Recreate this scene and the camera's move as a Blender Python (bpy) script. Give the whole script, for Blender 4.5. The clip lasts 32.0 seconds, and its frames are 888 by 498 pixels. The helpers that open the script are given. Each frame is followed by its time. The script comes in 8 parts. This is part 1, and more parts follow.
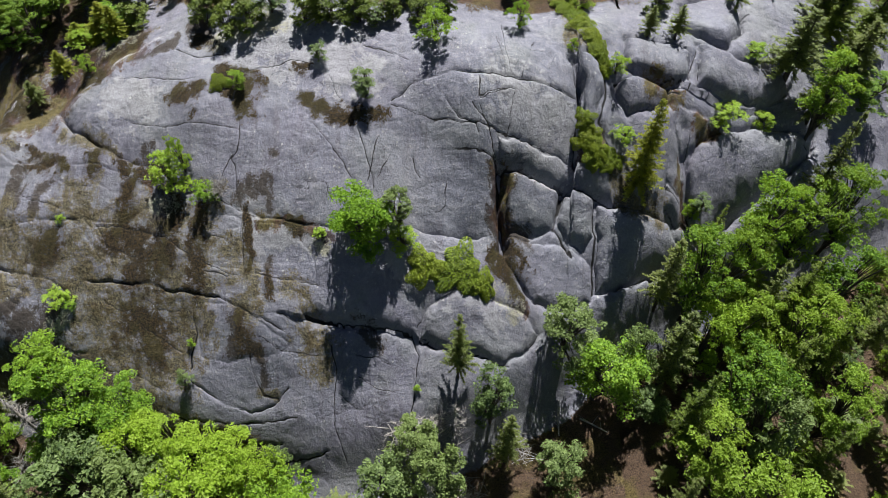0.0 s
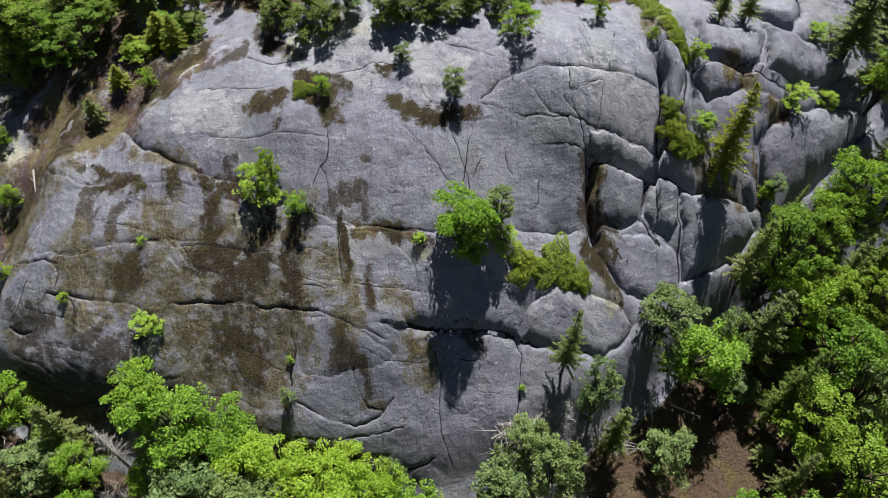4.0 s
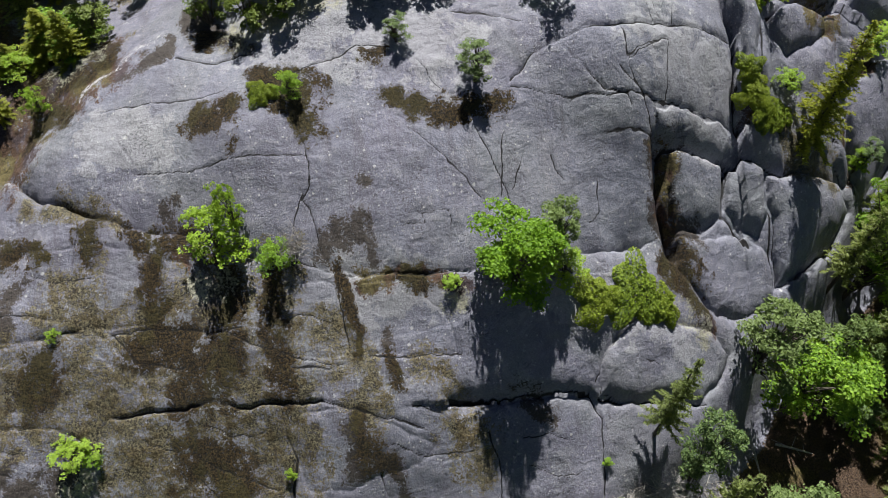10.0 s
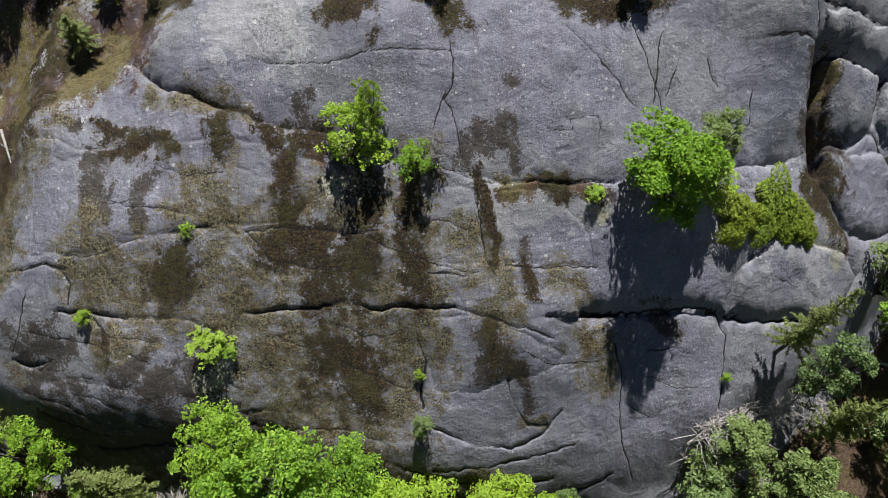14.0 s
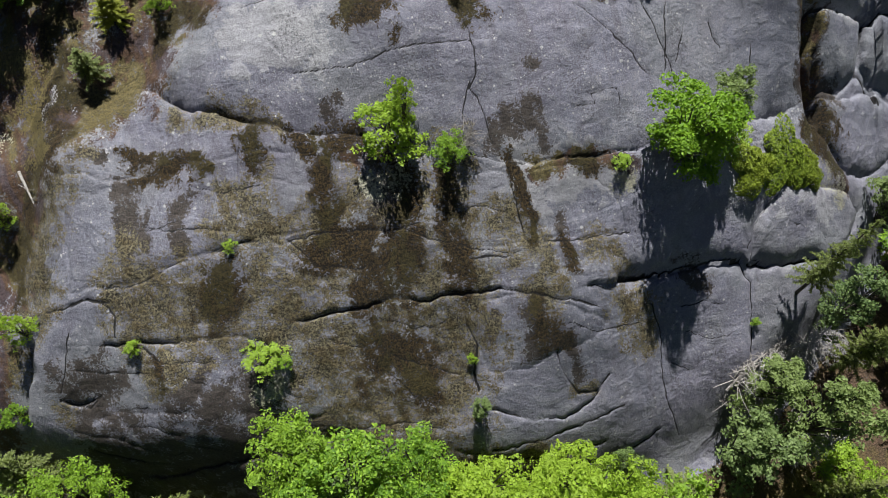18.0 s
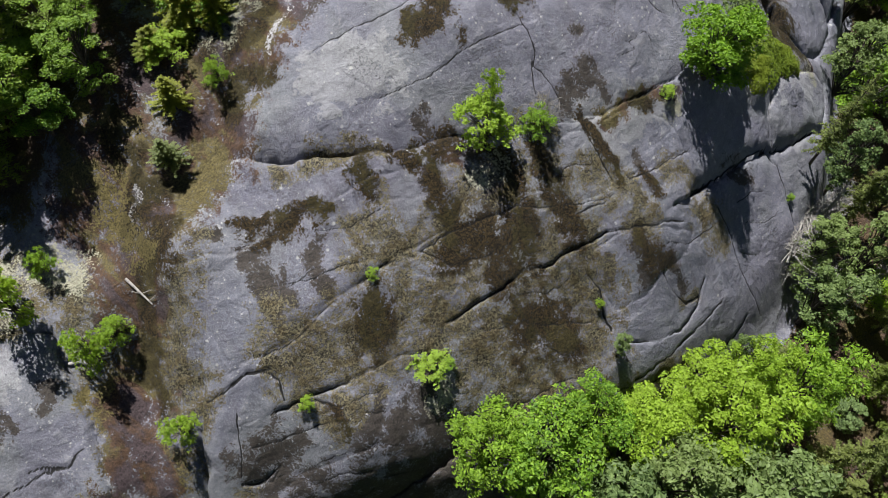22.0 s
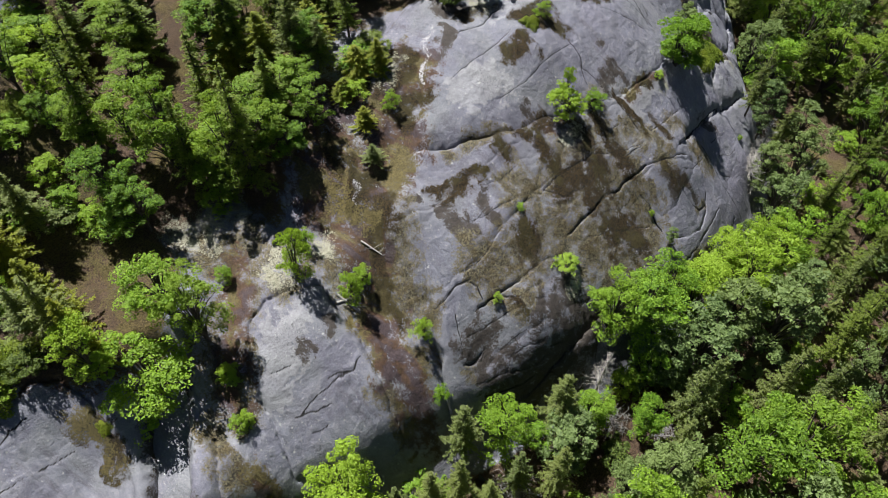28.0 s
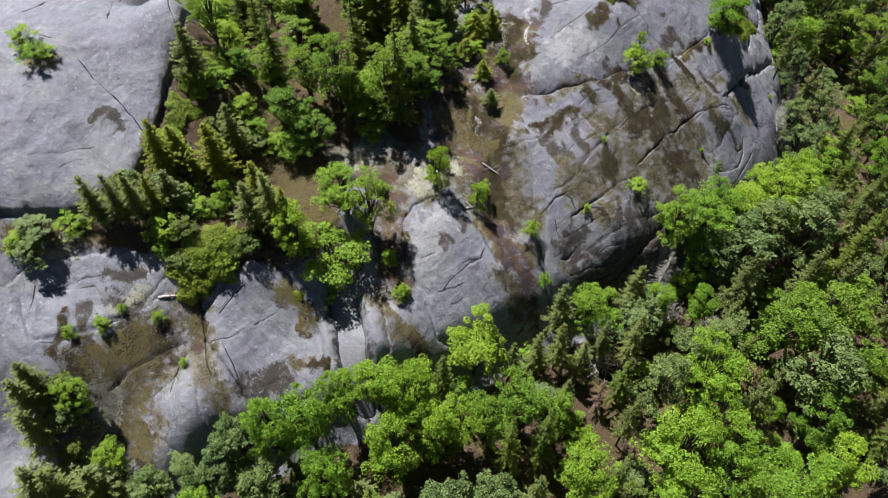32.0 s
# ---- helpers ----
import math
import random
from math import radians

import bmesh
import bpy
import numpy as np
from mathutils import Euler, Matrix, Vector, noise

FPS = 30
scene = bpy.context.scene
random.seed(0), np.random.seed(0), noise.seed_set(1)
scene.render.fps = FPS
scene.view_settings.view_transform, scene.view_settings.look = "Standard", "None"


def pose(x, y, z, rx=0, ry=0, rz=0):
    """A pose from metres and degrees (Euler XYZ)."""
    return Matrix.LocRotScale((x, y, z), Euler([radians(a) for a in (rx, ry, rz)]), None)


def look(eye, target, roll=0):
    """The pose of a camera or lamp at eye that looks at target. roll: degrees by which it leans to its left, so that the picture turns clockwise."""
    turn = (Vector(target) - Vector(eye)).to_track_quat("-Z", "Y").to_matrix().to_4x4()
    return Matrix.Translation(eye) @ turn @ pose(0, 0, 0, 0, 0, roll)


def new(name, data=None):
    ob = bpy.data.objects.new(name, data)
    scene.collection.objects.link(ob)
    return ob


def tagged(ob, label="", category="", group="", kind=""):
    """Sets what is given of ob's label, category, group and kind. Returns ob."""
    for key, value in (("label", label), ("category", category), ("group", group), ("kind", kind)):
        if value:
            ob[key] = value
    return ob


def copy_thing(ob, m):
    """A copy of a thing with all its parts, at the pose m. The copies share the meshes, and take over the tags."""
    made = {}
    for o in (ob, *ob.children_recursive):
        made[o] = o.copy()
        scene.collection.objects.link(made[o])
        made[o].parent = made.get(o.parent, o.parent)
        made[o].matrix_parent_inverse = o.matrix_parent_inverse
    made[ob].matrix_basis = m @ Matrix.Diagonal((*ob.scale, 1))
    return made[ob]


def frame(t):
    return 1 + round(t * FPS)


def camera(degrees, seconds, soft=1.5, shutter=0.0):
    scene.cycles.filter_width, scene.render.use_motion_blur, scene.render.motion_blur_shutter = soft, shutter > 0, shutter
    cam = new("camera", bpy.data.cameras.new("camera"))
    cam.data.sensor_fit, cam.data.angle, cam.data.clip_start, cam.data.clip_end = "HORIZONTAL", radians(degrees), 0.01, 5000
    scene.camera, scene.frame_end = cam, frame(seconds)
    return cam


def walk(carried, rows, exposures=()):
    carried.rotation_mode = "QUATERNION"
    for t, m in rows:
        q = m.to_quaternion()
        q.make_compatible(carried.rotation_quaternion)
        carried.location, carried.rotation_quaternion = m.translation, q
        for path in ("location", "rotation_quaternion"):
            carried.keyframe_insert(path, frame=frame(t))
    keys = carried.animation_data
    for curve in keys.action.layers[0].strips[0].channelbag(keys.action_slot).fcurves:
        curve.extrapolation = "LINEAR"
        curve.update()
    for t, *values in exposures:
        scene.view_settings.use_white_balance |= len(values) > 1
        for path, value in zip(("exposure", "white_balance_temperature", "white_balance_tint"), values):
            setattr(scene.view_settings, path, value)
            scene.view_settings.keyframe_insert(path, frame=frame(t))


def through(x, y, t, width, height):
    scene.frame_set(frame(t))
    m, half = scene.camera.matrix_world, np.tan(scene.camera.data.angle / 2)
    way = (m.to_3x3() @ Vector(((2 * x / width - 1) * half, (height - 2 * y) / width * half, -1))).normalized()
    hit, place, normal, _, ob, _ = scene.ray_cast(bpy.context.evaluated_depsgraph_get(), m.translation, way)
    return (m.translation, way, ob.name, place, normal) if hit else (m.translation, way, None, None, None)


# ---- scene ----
cam = camera(65.9, 32.0, soft=0.6)
METRES, EYE, TILT, LEAN, TURN = 60.0, 40.0, -52.8, 0.0, 0.0
ROWS = [
    (0.0, 0.0, 0.0, 0.0, 0.0, 0.0, -0.0),
    (0.5, -0.0107, -0.0003, 0.0009, -0.48, -0.05, 0.67),
    (1.0, -0.023, -0.0005, 0.0018, -0.77, -0.1, 1.1),
    (1.5, -0.0358, -0.0003, 0.0028, -1.07, -0.19, 1.6),
    (2.0, -0.0508, 0.0004, 0.0031, -1.5, -0.23, 2.11),
    (2.5, -0.0665, 0.0009, 0.004, -2.06, -0.3, 2.64),
    (3.0, -0.0811, 0.0017, 0.0055, -2.41, -0.4, 2.84),
    (3.5, -0.0939, 0.0048, 0.0063, -2.83, -0.47, 3.14),
    (5.5, -0.1252, 0.0376, 0.0137, -5.24, -0.66, 5.89),
    (6.0, -0.1287, 0.0488, 0.0172, -5.41, -0.67, 6.2),
    (6.5, -0.1319, 0.0606, 0.0202, -5.71, -0.63, 6.57),
    (7.0, -0.1339, 0.0733, 0.0237, -6.09, -0.64, 7.17),
    (7.5, -0.1355, 0.0865, 0.0266, -6.48, -0.58, 7.77),
    (8.0, -0.1362, 0.1007, 0.0296, -6.89, -0.56, 8.38),
    (8.5, -0.1361, 0.1157, 0.0316, -7.35, -0.52, 9.15),
    (9.0, -0.1356, 0.1313, 0.0329, -7.87, -0.51, 9.97),
    (9.5, -0.1373, 0.1461, 0.0335, -8.09, -0.42, 10.52),
    (10.0, -0.1425, 0.1558, 0.0362, -8.11, -1.1, 10.75),
    (10.5, -0.1497, 0.1621, 0.041, -8.13, -5.0, 10.94),
    (11.0, -0.1585, 0.1677, 0.0447, -8.1, -8.87, 11.13),
    (11.5, -0.1691, 0.1715, 0.0494, -8.06, -11.12, 11.29),
    (12.0, -0.1826, 0.1748, 0.0547, -8.29, -11.47, 11.31),
    (12.5, -0.1927, 0.1768, 0.0598, -7.99, -11.52, 11.44),
    (13.0, -0.1964, 0.1766, 0.0611, -7.89, -11.41, 11.51),
    (13.5, -0.1972, 0.1769, 0.0616, -7.8, -11.42, 11.1),
    (14.0, -0.1972, 0.1776, 0.0613, -6.03, -11.18, 8.23),
    (14.5, -0.1979, 0.1776, 0.0611, -4.22, -10.99, 5.1),
    (15.0, -0.199, 0.1762, 0.0615, -3.25, -10.89, 3.34),
    (15.5, -0.201, 0.1741, 0.0621, -3.21, -10.84, 3.38),
    (17.5, -0.2306, 0.1725, 0.066, -8.44, -11.7, 10.8),
    (18.0, -0.2417, 0.1737, 0.0664, -11.16, -12.38, 14.7),
    (18.5, -0.2553, 0.1757, 0.0661, -14.02, -13.1, 18.56),
    (19.0, -0.2704, 0.1778, 0.0679, -17.07, -14.17, 22.28),
    (19.5, -0.2869, 0.1805, 0.0715, -20.31, -15.55, 25.82),
    (20.0, -0.3039, 0.1836, 0.0756, -23.3, -16.83, 28.98),
    (20.5, -0.3214, 0.1856, 0.0833, -24.08, -17.21, 29.29),
    (21.0, -0.338, 0.1864, 0.0901, -24.22, -17.25, 29.25),
    (21.5, -0.3546, 0.1852, 0.0973, -24.52, -17.31, 29.16),
    (22.0, -0.3712, 0.1837, 0.1012, -26.89, -16.28, 30.93),
    (22.5, -0.3874, 0.1778, 0.1027, -29.6, -14.29, 33.24),
    (23.0, -0.4055, 0.1709, 0.1061, -30.86, -11.64, 33.96),
    (23.5, -0.425, 0.1633, 0.1067, -30.99, -9.72, 34.06),
    (24.0, -0.4455, 0.1566, 0.1092, -31.02, -9.55, 34.05),
    (24.5, -0.4667, 0.1497, 0.1133, -31.18, -9.68, 34.12),
    (25.0, -0.489, 0.1446, 0.1171, -31.64, -9.96, 34.29),
    (25.5, -0.5117, 0.139, 0.1209, -32.07, -10.19, 34.62),
    (26.0, -0.5348, 0.1341, 0.125, -32.77, -10.67, 35.01),
    (26.5, -0.5583, 0.1291, 0.1288, -33.38, -11.03, 35.39),
    (28.5, -0.6482, 0.0834, 0.1591, -42.82, -17.44, 41.77),
    (29.0, -0.6727, 0.0725, 0.1677, -44.87, -18.74, 42.84),
    (29.5, -0.6973, 0.062, 0.179, -41.6, -16.67, 40.79),
    (30.0, -0.7212, 0.0496, 0.1882, -39.28, -15.27, 39.34),
    (30.5, -0.745, 0.0389, 0.1935, -39.25, -15.22, 39.4),
    (31.0, -0.7684, 0.0304, 0.1962, -39.27, -15.21, 39.47),
    (31.5, -0.7915, 0.0264, 0.1932, -39.21, -15.14, 39.55),
    (32.0, -0.814, 0.0228, 0.1877, -39.17, -15.12, 39.61),
]
walk(cam, [(t, pose(0, 0, EYE, TILT, LEAN, TURN) @ pose(METRES * x, METRES * y, METRES * z, 90 + pitch, roll, yaw)) for t, x, y, z, yaw, pitch, roll in ROWS],
     exposures=[(0.0, 1.0), (6.0, 0.97), (12.0, 0.91), (20.0, 0.83), (24.0, 0.9), (27.0, 0.98), (32.0, 1.05)])

# ---- light ----
SUN_UP, SUN_EAST = 63.0, 14.0
world = bpy.data.worlds.new("sky")
scene.world = world
world.use_nodes = True
wn, wl = world.node_tree.nodes, world.node_tree.links
sky = wn.new("ShaderNodeTexSky")
sky.sky_type, sky.sun_disc = "NISHITA", False
sky.air_density, sky.dust_density, sky.ozone_density = 0.7, 0.3, 2.0
sky.sun_elevation, sky.sun_rotation = radians(SUN_UP), radians(SUN_EAST)
wn["Background"].inputs[1].default_value = 0.025
wl.new(sky.outputs[0], wn["Background"].inputs[0])
sun = new("sun", bpy.data.lights.new("sun", "SUN"))
sun.data.energy, sun.data.angle, sun.data.color = 5.3, radians(0.55), (1.0, 0.97, 0.935)
sun.matrix_world = look((40, 60, 90), (40 - math.sin(radians(SUN_EAST)) * math.cos(radians(SUN_UP)),
                                       60 - math.cos(radians(SUN_EAST)) * math.cos(radians(SUN_UP)),
                                       90 - math.sin(radians(SUN_UP))))


# ---- materials ----
class Mat:
    """A small helper that strings shader nodes together."""

    def __init__(self, name):
        self.m = bpy.data.materials.new(name)
        self.m.use_nodes = True
        self.n, self.l = self.m.node_tree.nodes, self.m.node_tree.links
        self.b = self.n["Principled BSDF"]
        self.b.inputs["Specular IOR Level"].default_value = 0.3

    def link(self, a, b):
        self.l.new(a, b)

    def add(self, kind, **ins):
        nd = self.n.new(kind)
        for k, v in ins.items():
            sock = nd.inputs[k.replace("_", " ")]
            if isinstance(v, bpy.types.NodeSocket):
                self.link(v, sock)
            else:
                sock.default_value = v
        return nd

    def noise(self, vec, scale, detail=4.0, rough=0.55, dist=0.0):
        return self.add("ShaderNodeTexNoise", Vector=vec, Scale=scale, Detail=detail, Roughness=rough, Distortion=dist).outputs["Fac"]

    def ramp(self, fac, *stops):
        nd = self.add("ShaderNodeValToRGB", Fac=fac)
        el = nd.color_ramp.elements
        while len(el) < len(stops):
            el.new(0.5)
        for e, (p, c) in zip(el, stops):
            e.position = p
            e.color = (c, c, c, 1) if isinstance(c, (int, float)) else (*c, 1)
        return nd.outputs[0]

    def mix(self, fac, a, b, how="MIX"):
        nd = self.n.new("ShaderNodeMix")
        nd.data_type, nd.blend_type = "RGBA", how
        for sock, v in ((nd.inputs[0], fac), (nd.inputs[6], a), (nd.inputs[7], b)):
            if isinstance(v, bpy.types.NodeSocket):
                self.link(v, sock)
            elif isinstance(v, (int, float)):
                sock.default_value = v
            else:
                sock.default_value = (*v, 1)
        return nd.outputs[2]

    def math(self, op, a, b=0.0, clamp=False):
        nd = self.n.new("ShaderNodeMath")
        nd.operation, nd.use_clamp = op, clamp
        for sock, v in zip(nd.inputs, (a, b)):
            if isinstance(v, bpy.types.NodeSocket):
                self.link(v, sock)
            else:
                sock.default_value = v
        return nd.outputs[0]

    def attr(self, name):
        nd = self.n.new("ShaderNodeAttribute")
        nd.attribute_name = name
        return nd.outputs["Fac"]

    def edge(self, mask, *rough, most=1.0):
        """A ragged, speckled edge: evenly spread noises, each with a weight, decide how much of the mask is covered."""
        v = self.math("MULTIPLY", mask, most)
        for fac, weight in rough:
            v = self.math("ADD", v, self.math("MULTIPLY", self.math("SUBTRACT", fac, 0.5), weight))
        v = self.math("MULTIPLY", v, self.ramp(mask, (0.02, 0.0), (0.2, 1.0)))
        return self.ramp(v, (0.44, 0.0), (0.56, 1.0))


def rock_material():
    k = Mat("granite")
    pos = k.n.new("ShaderNodeNewGeometry").outputs["Position"]
    spread = lambda v, lo=0.36, hi=0.64: k.ramp(v, (lo, 0.0), (hi, 1.0))
    part = lambda v, lo, hi, most=1.0: k.math("MULTIPLY", k.ramp(v, (lo, 0.0), (hi, 1.0)), most)
    stretch = lambda sx, sy: k.add("ShaderNodeMapping", Vector=pos, Scale=(sx, sy, sy)).outputs[0]
    big, mid = spread(k.noise(pos, 0.13, 3)), spread(k.noise(pos, 0.55, 9, 0.6))
    tone, med = spread(k.noise(pos, 0.3, 4, 0.5, 0.6)), spread(k.noise(pos, 2.2, 8, 0.66))
    fine, grain = spread(k.noise(pos, 9.0, 5, 0.7)), spread(k.noise(pos, 34.0, 2, 0.6), 0.38, 0.62)
    tiny = spread(k.noise(pos, 13.0, 5, 0.75), 0.38, 0.62)
    # rain streaks run down the face: noise drawn out along the fall of the slope
    streak = spread(k.noise(stretch(2.4, 0.16), 1.0, 7, 0.66))
    ragged = spread(k.noise(stretch(1.5, 0.7), 1.5, 8, 0.7))
    where = spread(k.noise(stretch(0.5, 0.25), 1.0, 3), 0.42, 0.6)
    # smooth blue-grey granite, violet and green-grey by turns
    col = k.mix(mid, (0.117, 0.125, 0.163), (0.186, 0.197, 0.24))
    col = k.mix(k.math("MULTIPLY", big, 0.6), col, (0.135, 0.127, 0.174))
    col = k.mix(part(tone, 0.45, 1.0, 0.55), col, (0.178, 0.194, 0.194))
    col = k.mix(part(med, 0.6, 1.0, 0.3), col, (0.31, 0.315, 0.325))
    col = k.mix(k.math("MULTIPLY", k.ramp(med, (0.05, 1.0), (0.4, 0.0)), 0.3), col, (0.105, 0.105, 0.12))
    col = k.mix(k.math("MULTIPLY", part(streak, 0.5, 0.95, 0.5), where), col, (0.08, 0.076, 0.092))
    varnish = k.edge(k.attr("varnish"), (streak, 0.8), (ragged, 0.4), (med, 0.5))
    col = k.mix(k.math("MULTIPLY", varnish, 0.26), col, (0.085, 0.08, 0.1))
    veil = k.edge(k.attr("veil"), (mid, 0.6), (ragged, 0.5), (med, 0.6))
    col = k.mix(k.math("MULTIPLY", veil, 0.35), col, (0.36, 0.365, 0.36))
    # crystal grain, and black pepper of lichen in fields
    col = k.mix(k.math("MULTIPLY", k.ramp(grain, (0.0, 1.0), (0.45, 0.0)), 0.42), col, (0.05, 0.05, 0.056))
    col = k.mix(part(grain, 0.6, 1.0, 0.3), col, (0.42, 0.425, 0.44))
    field = spread(k.noise(stretch(0.9, 0.45), 1.0, 4, 0.6), 0.46, 0.64)
    pepper = k.math("MULTIPLY", k.ramp(tiny, (0.12, 1.0), (0.34, 0.0)), field)
    col = k.mix(k.math("MULTIPLY", pepper, 0.75), col, (0.035, 0.033, 0.034))
    # round pale lichens, large and small, crowded here and rare there
    crowd = spread(k.noise(pos, 0.33, 4, 0.6), 0.4, 0.68)
    for size, most, keep in ((5.0, 0.55, 0.14), (9.0, 0.62, 0.26), (16.0, 0.55, 0.34)):
        cell = k.add("ShaderNodeTexVoronoi", Vector=k.mix(0.06, pos, k.add("ShaderNodeTexNoise", Vector=pos, Scale=8.0).outputs["Color"]), Scale=size, Randomness=1.0)
        lot = k.add("ShaderNodeSeparateColor", Color=cell.outputs["Color"])
        chosen = k.math("LESS_THAN", lot.outputs[0], k.math("MULTIPLY", k.math("ADD", crowd, 0.12), keep * 1.5))
        reach = k.math("ADD", k.math("MULTIPLY", lot.outputs[1], 0.22), 0.12)
        disc = k.ramp(k.math("SUBTRACT", reach, cell.outputs["Distance"]), (0.0, 0.0), (0.09, 1.0))
        col = k.mix(k.math("MULTIPLY", k.math("MULTIPLY", disc, chosen), most), col, k.mix(lot.outputs[2], (0.33, 0.34, 0.33), (0.5, 0.51, 0.48)))
    pits = k.add("ShaderNodeTexVoronoi", Vector=stretch(0.7, 1.5), Scale=2.6, Randomness=1.0)
    pit = k.math("MULTIPLY", k.ramp(pits.outputs["Distance"], (0.03, 1.0), (0.10, 0.0)), k.ramp(med, (0.55, 0.0), (0.68, 1.0)))
    col = k.mix(k.math("MULTIPLY", pit, 0.7), col, (0.02, 0.02, 0.022))
    wide = k.math("ADD", k.math("MULTIPLY", tiny, 0.6), k.math("MULTIPLY", grain, 0.4))
    blotch = spread(k.noise(pos, 1.7, 9, 0.68))
    rough = ((tiny, 0.8), (blotch, 0.8), (ragged, 0.4))
    # black water stain and shade painted in hollows, speckled crust, rusty peat, moss, pale lichen, quartz
    col = k.mix(k.math("MULTIPLY", k.edge(k.attr("stain_shade"), *rough, most=0.92), 0.92), col, k.mix(wide, (0.008, 0.0065, 0.005), (0.056, 0.044, 0.032)))
    crust = k.mix(k.ramp(wide, (0.35, 0.0), (0.75, 1.0)), (0.009, 0.007, 0.005), (0.165, 0.148, 0.09))
    crust = k.mix(part(med, 0.4, 0.8, 0.6), crust, k.mix(wide, (0.010, 0.007, 0.003), (0.115, 0.085, 0.034)))
    col = k.mix(k.edge(k.attr("crust"), (tiny, 1.2), (blotch, 1.0), (ragged, 0.5), most=0.9), col, crust)
    rust = k.mix(wide, (0.010, 0.007, 0.005), (0.105, 0.06, 0.036))
    plum = k.mix(wide, (0.008, 0.006, 0.007), (0.088, 0.064, 0.068))
    olive = k.mix(wide, (0.009, 0.008, 0.004), (0.14, 0.115, 0.044))
    hue = spread(k.noise(stretch(1.0, 0.5), 0.9, 5, 0.6, 0.5), 0.38, 0.62)
    peat = k.mix(k.ramp(hue, (0.25, 0.0), (0.45, 1.0)), plum, k.mix(k.ramp(hue, (0.6, 0.0), (0.8, 1.0)), rust, olive))
    col = k.mix(k.edge(k.attr("peat"), *rough, most=0.96), col, peat)
    moss = k.mix(k.ramp(wide, (0.35, 0.0), (0.85, 1.0)), (0.005, 0.0035, 0.0015), (0.085, 0.056, 0.018))
    moss = k.mix(part(hue, 0.55, 0.75, 0.7), moss, k.mix(wide, (0.008, 0.007, 0.002), (0.085, 0.072, 0.02)))
    mossy = k.edge(k.attr("moss"), *rough, most=0.95)
    col = k.mix(mossy, col, moss)
    col = k.mix(k.edge(k.attr("quartz"), (tiny, 1.4), (ragged, 1.2), most=0.5), col, k.mix(wide, (0.2, 0.2, 0.21), (0.42, 0.42, 0.44)))
    litter = k.mix(wide, (0.014, 0.010, 0.007), (0.17, 0.11, 0.07))
    litter = k.mix(k.ramp(k.noise(pos, 0.55, 5), (0.48, 0.0), (0.6, 0.75)), litter, k.mix(wide, (0.018, 0.018, 0.006), (0.21, 0.17, 0.055)))
    soil = k.edge(k.attr("soil"), (tiny, 0.6), (ragged, 0.6))
    col = k.mix(soil, col, litter)
    col = k.mix(k.edge(k.attr("gold"), *rough, most=0.75), col, k.mix(wide, (0.026, 0.022, 0.008), (0.17, 0.14, 0.05)))
    col = k.mix(k.edge(k.attr("pale"), (tiny, 1.0), (ragged, 1.0), most=0.68), col, k.mix(wide, (0.06, 0.058, 0.04), (0.36, 0.355, 0.27)))
    # near-black in the cracks: dirt, plus painted shade that the shallow grooves lack
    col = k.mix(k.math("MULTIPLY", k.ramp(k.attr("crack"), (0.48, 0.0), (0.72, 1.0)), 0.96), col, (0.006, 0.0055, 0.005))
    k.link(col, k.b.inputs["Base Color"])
    k.link(k.ramp(mid, (0.0, 0.68), (1.0, 0.9)), k.b.inputs["Roughness"])
    h = k.math("ADD", k.math("MULTIPLY", fine, 0.1), k.math("MULTIPLY", grain, 0.05))
    h = k.math("ADD", h, k.math("ADD", k.math("MULTIPLY", mid, 0.3), k.math("MULTIPLY", med, 0.2)))
    h = k.math("SUBTRACT", h, k.math("MULTIPLY", pit, 0.4))
    h = k.math("ADD", h, k.math("MULTIPLY", k.math("ADD", mossy, soil, True), k.math("MULTIPLY", tiny, 0.5)))
    bump = k.add("ShaderNodeBump", Height=h, Strength=1.0, Distance=0.1)
    k.link(bump.outputs[0], k.b.inputs["Normal"])
    return k.m


def leaf_material(name, dark, light, yellow, through=0.35):
    k = Mat(name)
    geo = k.n.new("ShaderNodeNewGeometry")
    info = k.n.new("ShaderNodeObjectInfo")
    col = k.mix(k.ramp(geo.outputs["Random Per Island"], (0.0, 0.0), (0.45, 0.3), (1.0, 1.0)), dark, light)
    col = k.mix(k.math("MULTIPLY", info.outputs["Random"], 0.55), col, yellow)
    k.link(col, k.b.inputs["Base Color"])
    k.b.inputs["Roughness"].default_value = 0.55
    tr = k.add("ShaderNodeBsdfTranslucent", Color=k.mix(1.0, k.mix(0.5, col, yellow), (1.5, 1.45, 1.1), "MULTIPLY"))
    mx = k.n.new("ShaderNodeMixShader")
    mx.inputs[0].default_value = through
    k.link(k.b.outputs[0], mx.inputs[1])
    k.link(tr.outputs[0], mx.inputs[2])
    k.link(mx.outputs[0], k.n["Material Output"].inputs[0])
    return k.m


def bark_material(name, a, b):
    k = Mat(name)
    pos = k.n.new("ShaderNodeTexCoord").outputs["Object"]
    v = k.noise(k.add("ShaderNodeMapping", Vector=pos, Scale=(14, 14, 3)).outputs[0], 1.0, 5, 0.7)
    k.link(k.mix(k.ramp(v, (0.35, 0.0), (0.65, 1.0)), a, b), k.b.inputs["Base Color"])
    k.b.inputs["Roughness"].default_value = 0.9
    k.link(k.add("ShaderNodeBump", Height=v, Strength=0.6, Distance=0.02).outputs[0], k.b.inputs["Normal"])
    return k.m


